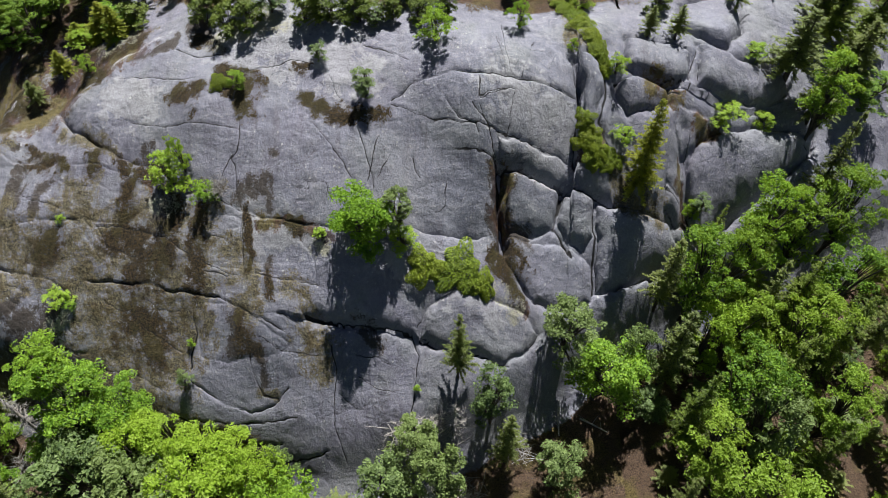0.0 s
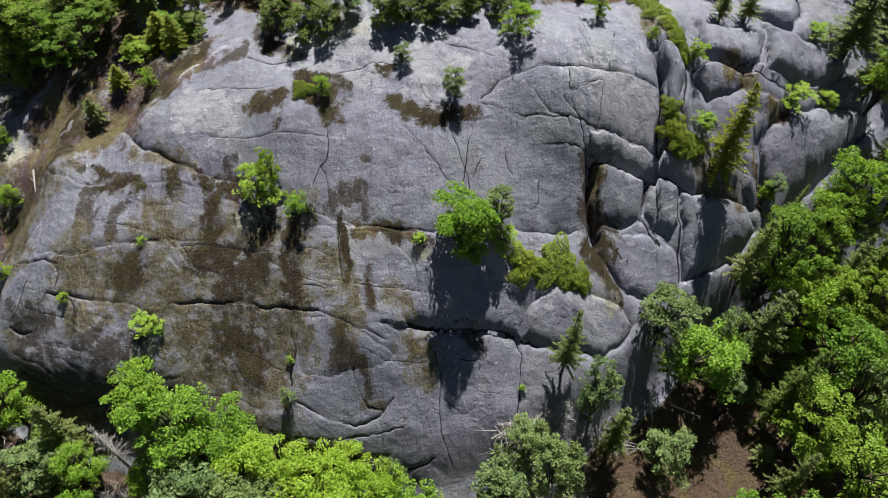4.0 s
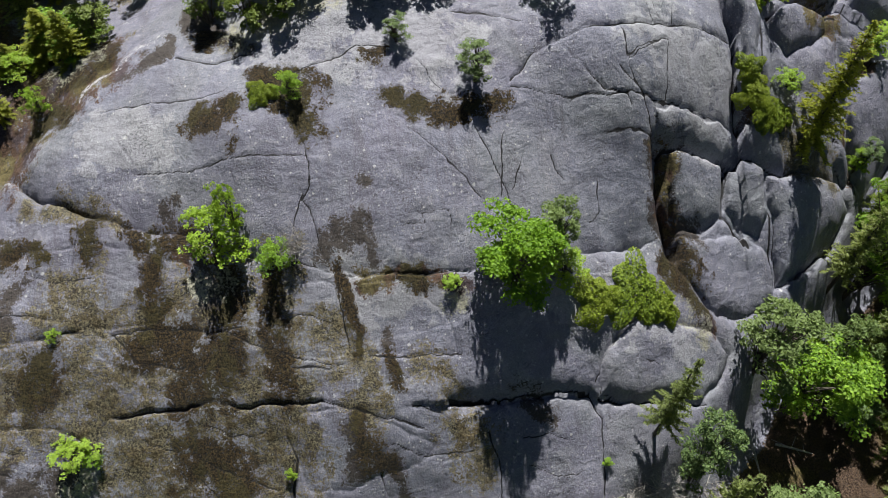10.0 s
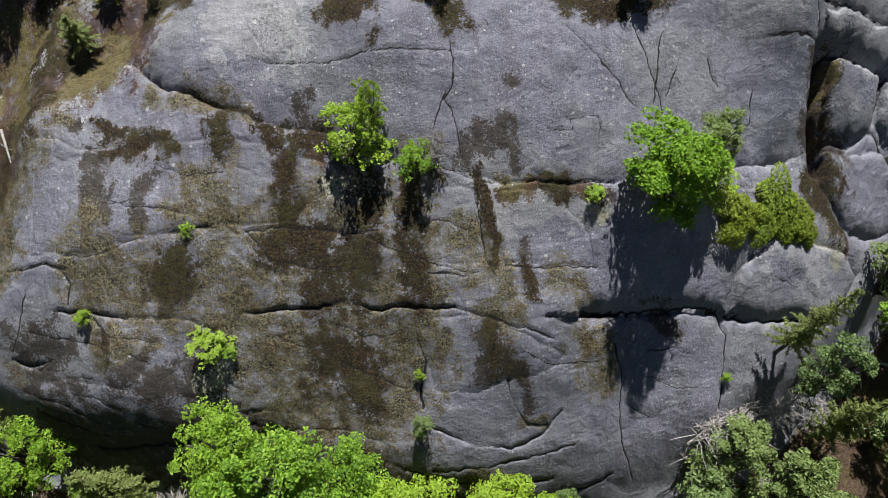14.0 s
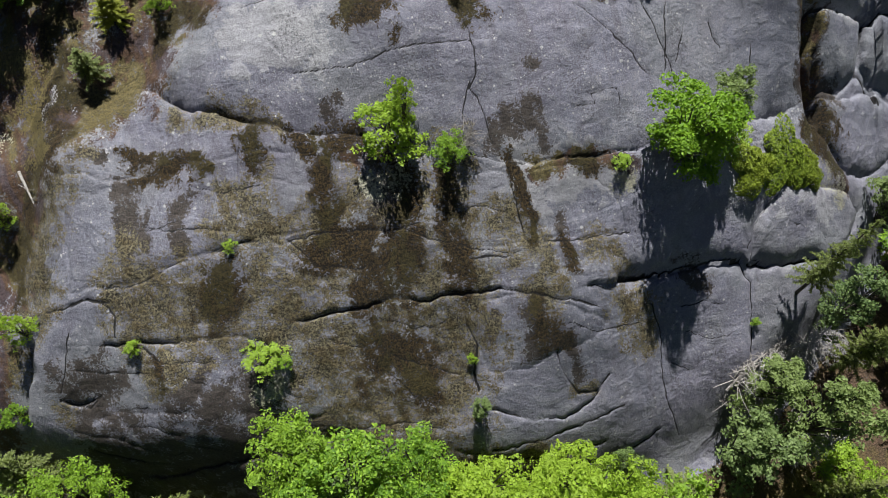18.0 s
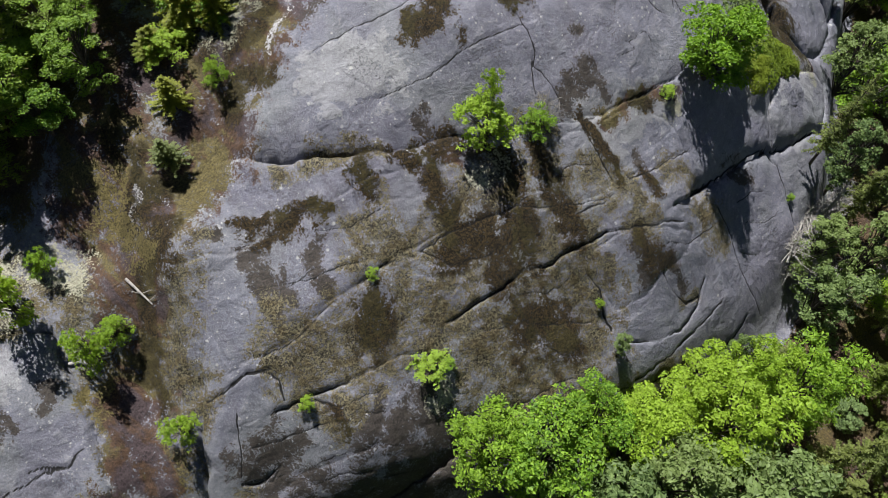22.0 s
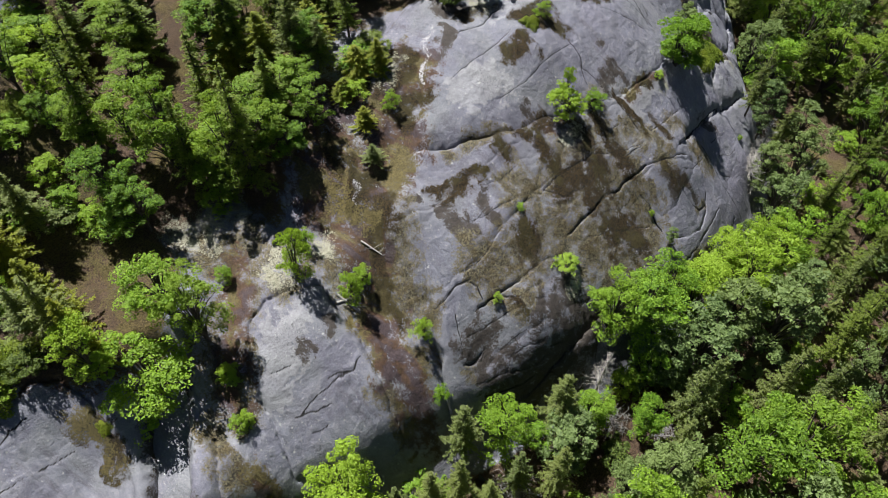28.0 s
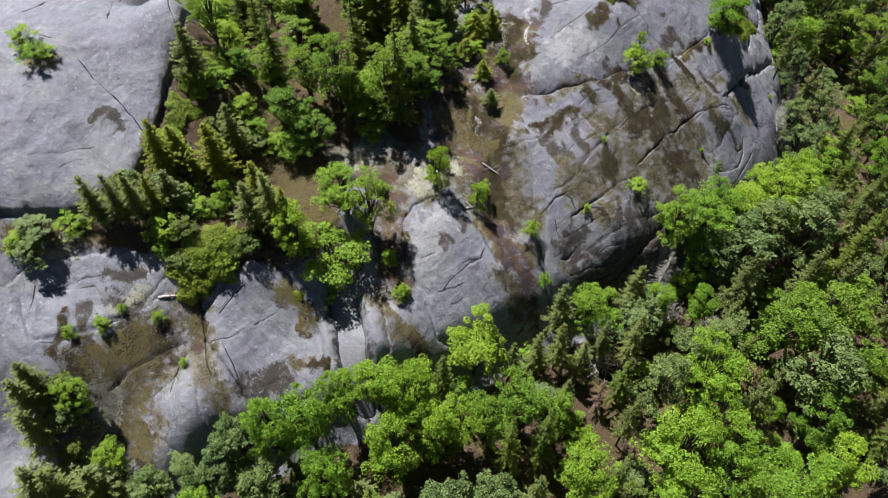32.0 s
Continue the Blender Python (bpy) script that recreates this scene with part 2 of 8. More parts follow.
ROCK = rock_material()
LEAF_LIGHT = leaf_material("maple_leaf", (0.045, 0.125, 0.012), (0.24, 0.40, 0.038), (0.31, 0.42, 0.04), 0.4)
LEAF_DEEP = leaf_material("deep_maple_leaf", (0.032, 0.10, 0.007), (0.175, 0.33, 0.02), (0.2, 0.33, 0.02), 0.34)
LEAF_MID = leaf_material("birch_leaf", (0.03, 0.086, 0.008), (0.175, 0.315, 0.03), (0.23, 0.32, 0.034), 0.38)
LEAF_GREY = leaf_material("aspen_leaf", (0.038, 0.075, 0.024), (0.17, 0.245, 0.085), (0.19, 0.25, 0.075), 0.3)
LEAF_DARK = leaf_material("alder_leaf", (0.022, 0.046, 0.010), (0.13, 0.185, 0.034), (0.16, 0.21, 0.035), 0.28)
LEAF_LOW = leaf_material("blueberry_leaf", (0.055, 0.095, 0.010), (0.24, 0.33, 0.035), (0.26, 0.31, 0.035), 0.32)
NEEDLE = leaf_material("spruce_needle", (0.034, 0.066, 0.012), (0.21, 0.295, 0.055), (0.23, 0.29, 0.05), 0.5)
NEEDLE_GREY = leaf_material("pale_spruce_needle", (0.042, 0.066, 0.022), (0.24, 0.3, 0.095), (0.25, 0.29, 0.08), 0.48)
NEEDLE_BRIGHT = leaf_material("young_spruce_needle", (0.07, 0.105, 0.012), (0.30, 0.34, 0.04), (0.30, 0.32, 0.04), 0.5)
NEEDLE_RUST = leaf_material("rusty_needle", (0.07, 0.05, 0.04), (0.26, 0.14, 0.08), (0.25, 0.2, 0.16), 0.15)
BARK = bark_material("dark_bark", (0.03, 0.025, 0.02), (0.10, 0.085, 0.07))
BARK_PALE = bark_material("dead_grey_wood", (0.16, 0.15, 0.14), (0.42, 0.40, 0.38))


# ---- the lie of the land ----
FOOT_X = [-75, -60, -45, -38, -30, -24, -18, -10, -4, 2, 8, 14, 20, 30, 45]
FOOT_Y = [42, 35, 27, 22.5, 18.8, 15.8, 13.2, 11.4, 11, 12.8, 16.8, 20.5, 23, 26.5, 30]
SWELLS_MAIN = [
    (-4, 15, 5, 4, -1.09), (-14, 16, 5, 4, -0.3), (-22, 19, 4, 4, 0.04), (-6, 22, 5, 4, 0.79),
    (-14, 23, 5, 4, 0.03), (2, 25, 5, 4, 2.07), (5, 20, 3, 3, -0.45), (-20, 27, 4, 4, -1.42),
    (-8, 29, 6, 4, 1.42), (-16, 32, 6, 4, -1.25), (0.9, 20.1, 2.6, 2.4, -1.36), (-20.0, 48.0, 2.6, 2.4, -2.71),
    (-22.5, 36.0, 2.6, 2.4, -2.95), (-24.0, 46.0, 2.6, 2.4, -2.46), (4.0, 34.0, 2.6, 2.4, 1.61),
]
SWELLS_WEST = [
    (-27, 23, 2.5, 4, -0.91), (-27, 31, 4, 4, -3.02), (-33, 27, 4, 4, -2.1), (-33, 35, 5, 4, -3.66),
    (-38, 28.5, 3, 3.5, -1.8), (-44, 31, 4, 4, -2.69), (-37, 40, 4.5, 4, -1.06), (-35, 47, 6, 5, 1.29),
    (-26, 42, 6, 6, -5.01), (-45, 39, 4, 4, -2.65), (-48.6, 32.6, 2.6, 2.4, -2.43),
    (-37.2, 23.9, 2.6, 2.4, 2.36), (-27.0, 50.0, 2.6, 2.4, -3.6), (-29.6, 44.5, 2.6, 2.4, 2.36), (-44.5, 29.2, 2.6, 2.4, 3.0),
    (-48.0, 45.0, 2.6, 2.4, -2.75), (-52.0, 36.0, 2.6, 2.4, -2.44), (-27.1, 20.9, 2.6, 2.4, 1.45),
]
SWELLS_EAST = [
    (9, 27, 4, 3.5, 2.59), (9, 20.5, 2.5, 2.5, 1.12), (15, 25, 4, 3, 2.05), (17, 31, 5, 4, 0.95),
    (14.0, 29.2, 2.6, 2.4, 1.58),
]


# smaller bulges and dips of the rock: centre, radius, height
BULGES_WEST = [
    (-42, 30, 1.7, 0.47), (-41, 35, 3.6, -0.65), (-33, 26, 3.6, 1.36), (-31, 21, 1.7, 0.34), (-29, 42, 3.6, 1.15), (-28, 24, 1.7, 0.47),
    (-28, 31, 1.7, 0.86), (-28, 41, 3.6, 1.22), (-26, 22, 2.5, -0.82), (-25, 24, 1.7, -0.65), (-24, 27, 1.7, -1.19), (-22, 25, 1.7, 0.73),
    (-21, 17, 1.7, 0.97), (-20, 21, 1.7, 0.27), (-20, 24, 1.7, -0.38), (-17, 26, 3.6, 0.66),
]
BULGES_EAST = [
    (-12, 16, 1.7, -0.33), (-11, 24, 1.7, 0.69), (-11, 28, 1.7, -0.47), (-9, 13, 1.7, -0.5), (-9, 16, 1.7, 0.43), (-9, 20, 1.7, -0.38),
    (-7, 16, 1.7, 0.48), (-5, 13, 1.7, -0.4), (-4, 21, 2.5, -0.33), (-3, 18, 1.7, 0.39), (-1, 23, 1.7, -0.69), (0, 18, 2.5, 0.55),
    (3, 26, 3.6, 0.26), (9, 28, 1.7, -0.33), (12, 22, 1.7, 0.56), (15, 25, 2.5, -0.36), (19, 26, 1.7, 0.91),
]


def lattice(ix, iy, seed):
    h = (ix.astype(np.int64) * 374761393 + iy.astype(np.int64) * 668265263 + seed * 974711) & 0xFFFFFFFF
    h = ((h ^ (h >> 13)) * 1274126177) & 0xFFFFFFFF
    return ((h ^ (h >> 16)) & 0xFFFF) / 65535.0


def vnoise(x, y, seed):
    """Smooth noise between -1 and 1."""
    x0, y0 = np.floor(x), np.floor(y)
    u, v = x - x0, y - y0
    u, v = u * u * u * (u * (u * 6 - 15) + 10), v * v * v * (v * (v * 6 - 15) + 10)
    a, b = lattice(x0, y0, seed), lattice(x0 + 1, y0, seed)
    c, d = lattice(x0, y0 + 1, seed), lattice(x0 + 1, y0 + 1, seed)
    return 2 * ((a * (1 - u) + b * u) * (1 - v) + (c * (1 - u) + d * u) * v) - 1


def fbm(x, y, seed, octaves=4, gain=0.5):
    total, amp = 0, 1.0
    for i in range(octaves):
        total = total + amp * vnoise(x, y, seed + i)
        x, y, amp = x * 2.03 + 17.1, y * 2.03 - 9.7, amp * gain
    return total


def smooth(v, lo, hi):
    v = np.clip((v - lo) / (hi - lo), 0, 1)
    return v * v * (3 - 2 * v)


def foot(x):
    """How far back the cliff's foot lies at x."""
    return sum(np.interp(x + d, FOOT_X, FOOT_Y) for d in (-1.5, 0, 1.5)) / 3


def base_height(x, y):
    """Forest floor, the step up to the rock, the rounded face, and its swells."""
    s = y - foot(x)
    z = 6.7 + 0.14 * np.clip(s, -40, 0) + 2.8 * smooth(s, -1.3, 1.9) + 11.6 * (1 - np.exp(-(np.clip(s, 0, None) / 9.5) ** 1.2))
    for cx, cy, rx, ry, h in SWELLS_MAIN + SWELLS_WEST + SWELLS_EAST:
        z = z + h * np.exp(-((x - cx) / rx) ** 2 - ((y - cy) / ry) ** 2)
    for cx, cy, r, h in BULGES_WEST + BULGES_EAST:
        z = z + h * np.exp(-((x - cx) ** 2 + (y - cy) ** 2) / r ** 2)
    return z


CRACKS, PATCHES, BLOCKS, GULLIES, LEDGES, LIPS = [], [], [], [], [], []


def crack(width, depth, step, line):
    """A joint in the rock along a line seen from above; step: how far the uphill side stands over the other."""
    if line[0][0] > line[-1][0]:
        line = line[::-1]
    CRACKS.append((width, depth, step, np.array(line)))


def patch(kind, width, line):
    """A stain, a strip of growth or painted shade: m moss, r rusty peat, k black stain and painted shade, s speckled
    crust, w pale lichen, q quartz, g gold moss, v dark varnish, e pale lichen veil.
    """
    PATCHES.append((kind, width, np.array(line)))


def block(name, height, edge, outline):
    """A slab, pillar or boulder marked off from its neighbours by rounded edges that drop by height over the width edge."""
    BLOCKS.append((name, height, edge, np.array(outline)))


def gully(width, depth, line):
    GULLIES.append((width, depth, np.array(line)))


def ledge(step, reach, line):
    """A lasting rise on the uphill side of a line."""
    LEDGES.append((step, reach, np.array(line)))


def lip(drop, reach, line):
    """The uphill side of a line curls over and down to it, as the rounded edge of a slab."""
    if line[0][0] > line[-1][0]:
        line = line[::-1]
    LIPS.append((drop, reach, np.array(line)))


def inside(x, y, outline):
    hit = np.zeros(x.shape, bool)
    for (ax, ay), (bx, by) in zip(outline, np.roll(outline, -1, 0)):
        cross = (ay > y) != (by > y)
        hit ^= cross & (x < (bx - ax) * (y - ay) / (by - ay + 1e-12) + ax)
    return hit


def near(x, y, line, reach):
    return (x > line[:, 0].min() - reach) & (x < line[:, 0].max() + reach) & (y > line[:, 1].min() - reach) & (y < line[:, 1].max() + reach)


def to_line(x, y, line):
    """Distance from points to a line, and the side: 1 to the left of its run."""
    best = np.full(x.shape, 1e9)
    side = np.ones(x.shape)
    for (ax, ay), (bx, by) in zip(line[:-1], line[1:]):
        dx, dy = bx - ax, by - ay
        f = np.clip(((x - ax) * dx + (y - ay) * dy) / (dx * dx + dy * dy + 1e-9), 0, 1)
        d = np.hypot(x - ax - f * dx, y - ay - f * dy)
        near = d < best
        side = np.where(near, np.sign(dx * (y - ay) - dy * (x - ax)), side)
        best = np.minimum(best, d)
    return best, side


crack(0.1, 0.4, 0.22, [(-18.66, 25.32), (-17.85, 24.44), (-16.48, 23.49), (-15.36, 22.79), (-14.57, 22.43), (-13.25, 22.05), (-11.61, 21.0), (-10.02, 20.46), (-9.1, 20.03), (-8.14, 19.73), (-6.62, 19.49), (-4.87, 19.29)])
crack(0.03, 0.1, 0, [(1.63, 23.98), (2.3, 24.23), (3.14, 24.56)])
crack(0.03, 0.1, 0, [(1.55, 24.82), (1.63, 23.98)])
crack(0.03, 0.1, 0, [(2.3, 27.25), (2.64, 26.05), (2.78, 25.07)])
crack(0.03, 0.1, 0, [(4.18, 27.03), (3.85, 25.94), (3.54, 25.08)])
crack(0.03, 0.1, 0, [(1.62, 23.79), (2.0, 23.21), (2.29, 22.44)])
crack(0.03, 0.1, 0, [(-5.21, 25.19), (-4.75, 24.09)])
crack(0.05, 0.16, 0, [(-28.52, 51.8), (-30.79, 48.87), (-32.46, 46.72)])
crack(0.05, 0.14, 0, [(-35.81, 43.16), (-34.88, 43.17)])
crack(0.05, 0.14, 0, [(-27.33, 51.39), (-26.28, 50.9), (-25.44, 49.64)])
crack(0.06, 0.2, 0, [(-35.18, 51.11), (-33.32, 51.19)])
crack(0.05, 0.14, 0, [(-31.49, 22.13), (-30.86, 21.79)])
crack(0.06, 0.2, 0, [(-29.52, 22.79), (-28.6, 22.25)])
crack(0.05, 0.15, 0.05, [(-23.88, 19.12), (-22.26, 18.52), (-21.02, 18.01), (-19.93, 17.25)])
crack(0.05, 0.15, 0.05, [(-23.79, 18.19), (-22.36, 17.55), (-20.82, 16.73), (-19.33, 15.85)])
crack(0.05, 0.15, 0.05, [(-24.93, 17.88), (-23.7, 17.22), (-22.54, 16.41), (-21.05, 15.84)])
crack(0.04, 0.12, 0.03, [(-18.49, 17.32), (-17.83, 16.55), (-16.88, 16.01)])
crack(0.04, 0.12, 0.03, [(-8.37, 15.55), (-7.32, 15.07), (-5.73, 15.11)])
crack(0.04, 0.12, 0.03, [(-4.0, 14.5), (-3.03, 14.01), (-1.96, 13.98)])
crack(0.04, 0.12, 0.03, [(-14.13, 17.44), (-13.19, 16.92), (-12.12, 16.77)])
crack(0.04, 0.1, 0.03, [(-18.45, 22.27), (-17.47, 21.71), (-16.4, 21.62)])
crack(0.04, 0.1, 0.03, [(-21.39, 22.07), (-20.16, 21.61), (-19.23, 21.47)])
crack(0.05, 0.15, 0.05, [(-20.81, 20.21), (-20.34, 19.36), (-19.45, 18.89)])
crack(0.05, 0.15, 0.05, [(-20.56, 22.03), (-19.37, 21.26), (-18.0, 20.92)])
crack(0.05, 0.15, 0.05, [(-18.48, 19.81), (-18.45, 18.84), (-19.19, 18.47)])
crack(0.05, 0.15, 0.05, [(-21.49, 18.9), (-20.87, 18.18), (-19.52, 17.81)])
crack(0.05, 0.15, 0.05, [(-16.09, 20.03), (-15.51, 19.17), (-14.06, 18.7)])
crack(0.06, 0.16, 0.03, [(-16.32, 26.7), (-15.41, 26.26), (-14.18, 26.06), (-12.53, 25.78), (-10.71, 25.44), (-9.79, 25.53), (-8.64, 25.71), (-7.72, 25.83), (-7.02, 26.06), (-6.14, 25.86)])
crack(0.1, 0.28, 0.15, [(-12.91, 27.59), (-11.73, 27.02), (-10.79, 26.98), (-10.34, 26.75)])
crack(0.06, 0.2, 0, [(-9.41, 24.03), (-9.28, 23.26), (-9.34, 22.26), (-9.55, 22.01), (-9.37, 21.68), (-9.32, 20.57)])
crack(0.05, 0.12, 0, [(-9.53, 22.14), (-10.02, 21.35)])
crack(0.05, 0.14, 0.05, [(-15.22, 24.22), (-14.53, 23.95), (-12.74, 23.49), (-11.4, 23.3), (-9.63, 23.07), (-8.76, 22.93)])
crack(0.09, 0.3, 0.08, [(-2.37, 24.12), (-1.58, 24.76), (-0.64, 24.92), (0.52, 24.99), (1.69, 25.0), (2.91, 24.97), (4.51, 25.11), (6.15, 25.18)])
crack(0.12, 0.3, 0.2, [(-3.76, 26.58), (-2.65, 26.32), (-2.13, 26.02), (-1.6, 25.76)])
crack(0.1, 0.3, 0.1, [(-0.56, 24.75), (-0.18, 24.32), (0.31, 23.81), (0.73, 23.47), (1.42, 23.24), (1.52, 22.99)])
crack(0.07, 0.22, 0.06, [(-2.39, 23.97), (-0.88, 23.57), (0.71, 23.32), (2.15, 23.19), (3.43, 23.07), (4.83, 23.06), (6.05, 23.04)])
crack(0.05, 0.12, 0, [(2.67, 28.25), (2.83, 26.1), (3.07, 25.1)])
crack(0.06, 0.18, 0, [(1.25, 23.86), (2.03, 23.25), (2.24, 22.7), (2.41, 22.46)])
crack(0.05, 0.12, 0, [(1.64, 24.78), (1.56, 24.03), (2.28, 24.32), (3.21, 24.55)])
crack(0.05, 0.1, 0, [(3.2, 24.51), (2.96, 23.17)])
crack(0.04, 0.1, 0, [(0.01, 28.16), (-0.2, 26.87), (-0.24, 25.72)])
crack(0.04, 0.1, 0, [(3.29, 25.47), (3.8, 26.35), (4.64, 26.57)])
crack(0.09, 0.25, 0.08, [(0.16, 22.54), (1.37, 22.48), (2.41, 22.43)])
crack(0.45, 1.2, 0, [(2.51, 22.33), (2.48, 21.9), (2.53, 21.21), (2.72, 20.76), (2.73, 19.95)])
crack(0.13, 0.45, 0.2, [(2.62, 22.33), (3.94, 22.26), (5.08, 22.19), (5.81, 22.16), (7.1, 22.08), (8.24, 21.9)])
crack(0.35, 1.1, 0, [(5.72, 22.15), (5.53, 21.53), (5.32, 20.87), (5.74, 20.55), (6.17, 19.87)])
crack(0.2, 0.7, 0, [(7.23, 21.94), (7.26, 21.24), (7.41, 20.7), (7.29, 19.84), (7.36, 18.82)])
crack(0.14, 0.6, 0, [(6.04, 26.55), (6.22, 25.67), (6.34, 24.96), (6.27, 24.14), (6.17, 23.06)])
crack(0.3, 0.9, 0, [(7.6, 26.27), (7.67, 25.38), (7.26, 24.4), (7.93, 23.77)])
crack(0.05, 0.14, 0, [(-2.5, 23.78), (-3.05, 22.52), (-3.47, 21.12)])
crack(0.05, 0.14, 0, [(-2.0, 22.93), (-2.47, 22.15), (-3.01, 21.21)])
crack(0.09, 0.3, 0, [(-3.9, 23.06), (-3.58, 22.27), (-3.41, 21.63), (-3.13, 20.87)])
crack(0.09, 0.25, 0.05, [(-1.43, 22.27), (-1.32, 21.89), (-1.09, 21.59)])
crack(0.05, 0.14, 0, [(-5.88, 23.1), (-5.4, 22.62), (-4.77, 21.79), (-4.1, 21.12)])
crack(0.06, 0.15, 0.08, [(-6.59, 20.62), (-6.05, 20.59), (-6.12, 20.85), (-5.25, 20.81), (-5.28, 20.21), (-4.81, 20.15)])
crack(0.05, 0.12, 0.05, [(-0.37, 20.52), (0.05, 20.81), (0.03, 21.24), (0.1, 21.58)])
crack(0.12, 0.5, 0.1, [(8.29, 27.56), (9.43, 26.58), (10.56, 26.56), (11.81, 26.79)])
crack(0.2, 0.8, 0.2, [(8.17, 26.11), (10.01, 26.31), (11.54, 26.31)])
crack(0.12, 0.6, 0, [(12.56, 28.47), (12.11, 27.42), (12.03, 26.53)])
crack(0.1, 0.5, 0, [(12.31, 25.29), (12.04, 24.29), (12.04, 23.22), (12.66, 22.52)])
crack(0.16, 0.6, 0, [(10.96, 23.04), (12.15, 22.61), (12.54, 21.85)])
crack(0.09, 0.35, 0.1, [(17.2, 27.1), (18.2, 26.93), (19.04, 26.76)])
crack(0.08, 0.3, 0.1, [(17.13, 26.95), (18.34, 26.85), (19.89, 26.67)])
crack(0.08, 0.25, 0.1, [(-23.65, 20.73), (-22.84, 20.75), (-21.97, 20.41)])
crack(0.08, 0.22, 0.08, [(-21.87, 20.66), (-20.76, 20.4), (-19.77, 20.41), (-18.63, 20.38), (-17.67, 20.45), (-16.98, 20.29)])
crack(0.06, 0.18, 0.08, [(-16.16, 20.05), (-14.94, 19.93), (-13.79, 19.61), (-12.83, 19.25), (-11.58, 18.63), (-10.64, 18.15), (-9.66, 17.82)])
crack(0.12, 0.5, 0.35, [(-16.65, 18.13), (-15.6, 17.98), (-14.72, 17.87), (-13.66, 17.76), (-12.64, 17.51), (-11.6, 17.29), (-10.22, 17.06)])
crack(0.07, 0.25, 0.1, [(-10.22, 17.04), (-9.42, 16.6), (-8.25, 16.09), (-7.19, 15.7)])
crack(0.11, 0.35, 0.2, [(-22.83, 19.46), (-21.74, 19.12), (-20.5, 18.66), (-19.57, 18.45), (-18.48, 18.28), (-17.86, 17.9), (-17.31, 17.39)])
crack(0.07, 0.22, 0, [(-9.08, 19.9), (-9.04, 19.02), (-9.06, 18.22), (-9.12, 17.41)])
crack(0.18, 0.6, 0, [(-11.43, 16.49), (-11.31, 15.87), (-11.69, 15.21), (-11.63, 14.7)])
crack(0.07, 0.2, 0.1, [(-15.82, 17.37), (-14.4, 16.62), (-13.13, 15.89), (-12.17, 15.32)])
crack(0.06, 0.2, 0, [(-5.17, 15.47), (-4.96, 14.67), (-5.05, 13.88), (-5.09, 12.71), (-4.58, 11.63)])
crack(0.1, 0.4, 0, [(-1.49, 15.93), (-1.18, 15.3), (-1.29, 14.36), (-1.53, 13.23)])
crack(0.09, 0.3, 0.2, [(-1.18, 15.84), (0.2, 15.56), (2.08, 15.44), (3.16, 15.25)])
crack(0.09, 0.25, 0, [(0.6, 17.68), (-0.24, 17.18), (-0.98, 16.65), (-1.25, 16.16)])
crack(0.15, 0.6, 0.5, [(-6.3, 16.31), (-5.13, 16.31), (-3.94, 16.25), (-2.72, 16.21), (-1.49, 15.96)])
crack(0.14, 0.35, 0, [(-8.85, 14.92), (-8.71, 14.32), (-8.3, 13.72), (-7.63, 13.63)])
crack(0.09, 0.3, 0.2, [(-11.71, 14.25), (-10.2, 13.45), (-8.92, 13.13), (-7.88, 13.41), (-7.08, 13.85)])
crack(0.08, 0.25, 0.15, [(-11.67, 12.98), (-9.78, 12.78), (-8.2, 12.85), (-6.77, 12.97)])
crack(0.06, 0.2, 0.1, [(-9.03, 17.85), (-7.91, 17.6), (-6.83, 17.49), (-5.64, 17.38)])
crack(0.05, 0.15, 0.05, [(-8.99, 17.62), (-10.03, 17.79), (-10.87, 18.0)])
crack(0.07, 0.2, 0.1, [(-7.55, 16.26), (-6.54, 16.05)])
crack(0.05, 0.15, 0.05, [(-11.03, 19.31), (-10.03, 19.11), (-9.4, 18.83)])
crack(0.06, 0.16, 0.05, [(-12.12, 19.21), (-12.83, 19.23)])
crack(0.09, 0.3, 0.12, [(-24.84, 17.39), (-23.58, 16.62), (-22.27, 16.03), (-21.41, 15.47)])
crack(0.09, 0.3, 0.15, [(-24.86, 18.64), (-24.03, 18.36), (-23.46, 18.37)])
crack(0.09, 0.3, 0.12, [(-21.17, 16.03), (-19.9, 15.53), (-19.2, 14.98)])
crack(0.07, 0.2, 0.1, [(-23.35, 17.41), (-22.25, 16.94), (-21.33, 16.36)])
crack(0.07, 0.2, 0.1, [(-17.31, 15.41), (-15.75, 14.87), (-14.3, 14.6), (-12.61, 13.78)])
crack(0.05, 0.12, 0.05, [(-15.09, 16.79), (-13.97, 15.61), (-13.18, 14.48)])
crack(0.05, 0.12, 0.05, [(-4.75, 13.82), (-4.01, 13.35)])
crack(0.05, 0.12, 0.05, [(-4.1, 15.15), (-3.07, 15.13), (-2.47, 14.94)])
crack(0.05, 0.1, 0.04, [(-0.85, 16.79), (0.33, 16.61), (1.22, 16.39)])
crack(0.07, 0.25, 0.1, [(-24.08, 20.81), (-23.25, 20.7), (-22.64, 20.66), (-22.12, 20.39), (-22.02, 20.01), (-22.23, 19.49)])
crack(0.06, 0.2, 0.05, [(-31.32, 22.81), (-30.16, 22.73), (-29.19, 22.45), (-28.5, 22.21), (-27.81, 22.35)])
crack(0.05, 0.15, 0.05, [(-31.0, 24.68), (-30.16, 24.28)])
crack(0.06, 0.18, 0.08, [(-31.61, 22.98), (-30.81, 22.41), (-30.12, 22.11)])
crack(0.05, 0.14, 0.03, [(-23.66, 20.15), (-24.24, 19.29), (-24.73, 18.82)])
crack(0.06, 0.2, 0.1, [(-24.85, 18.7), (-24.01, 18.25), (-23.43, 18.33)])
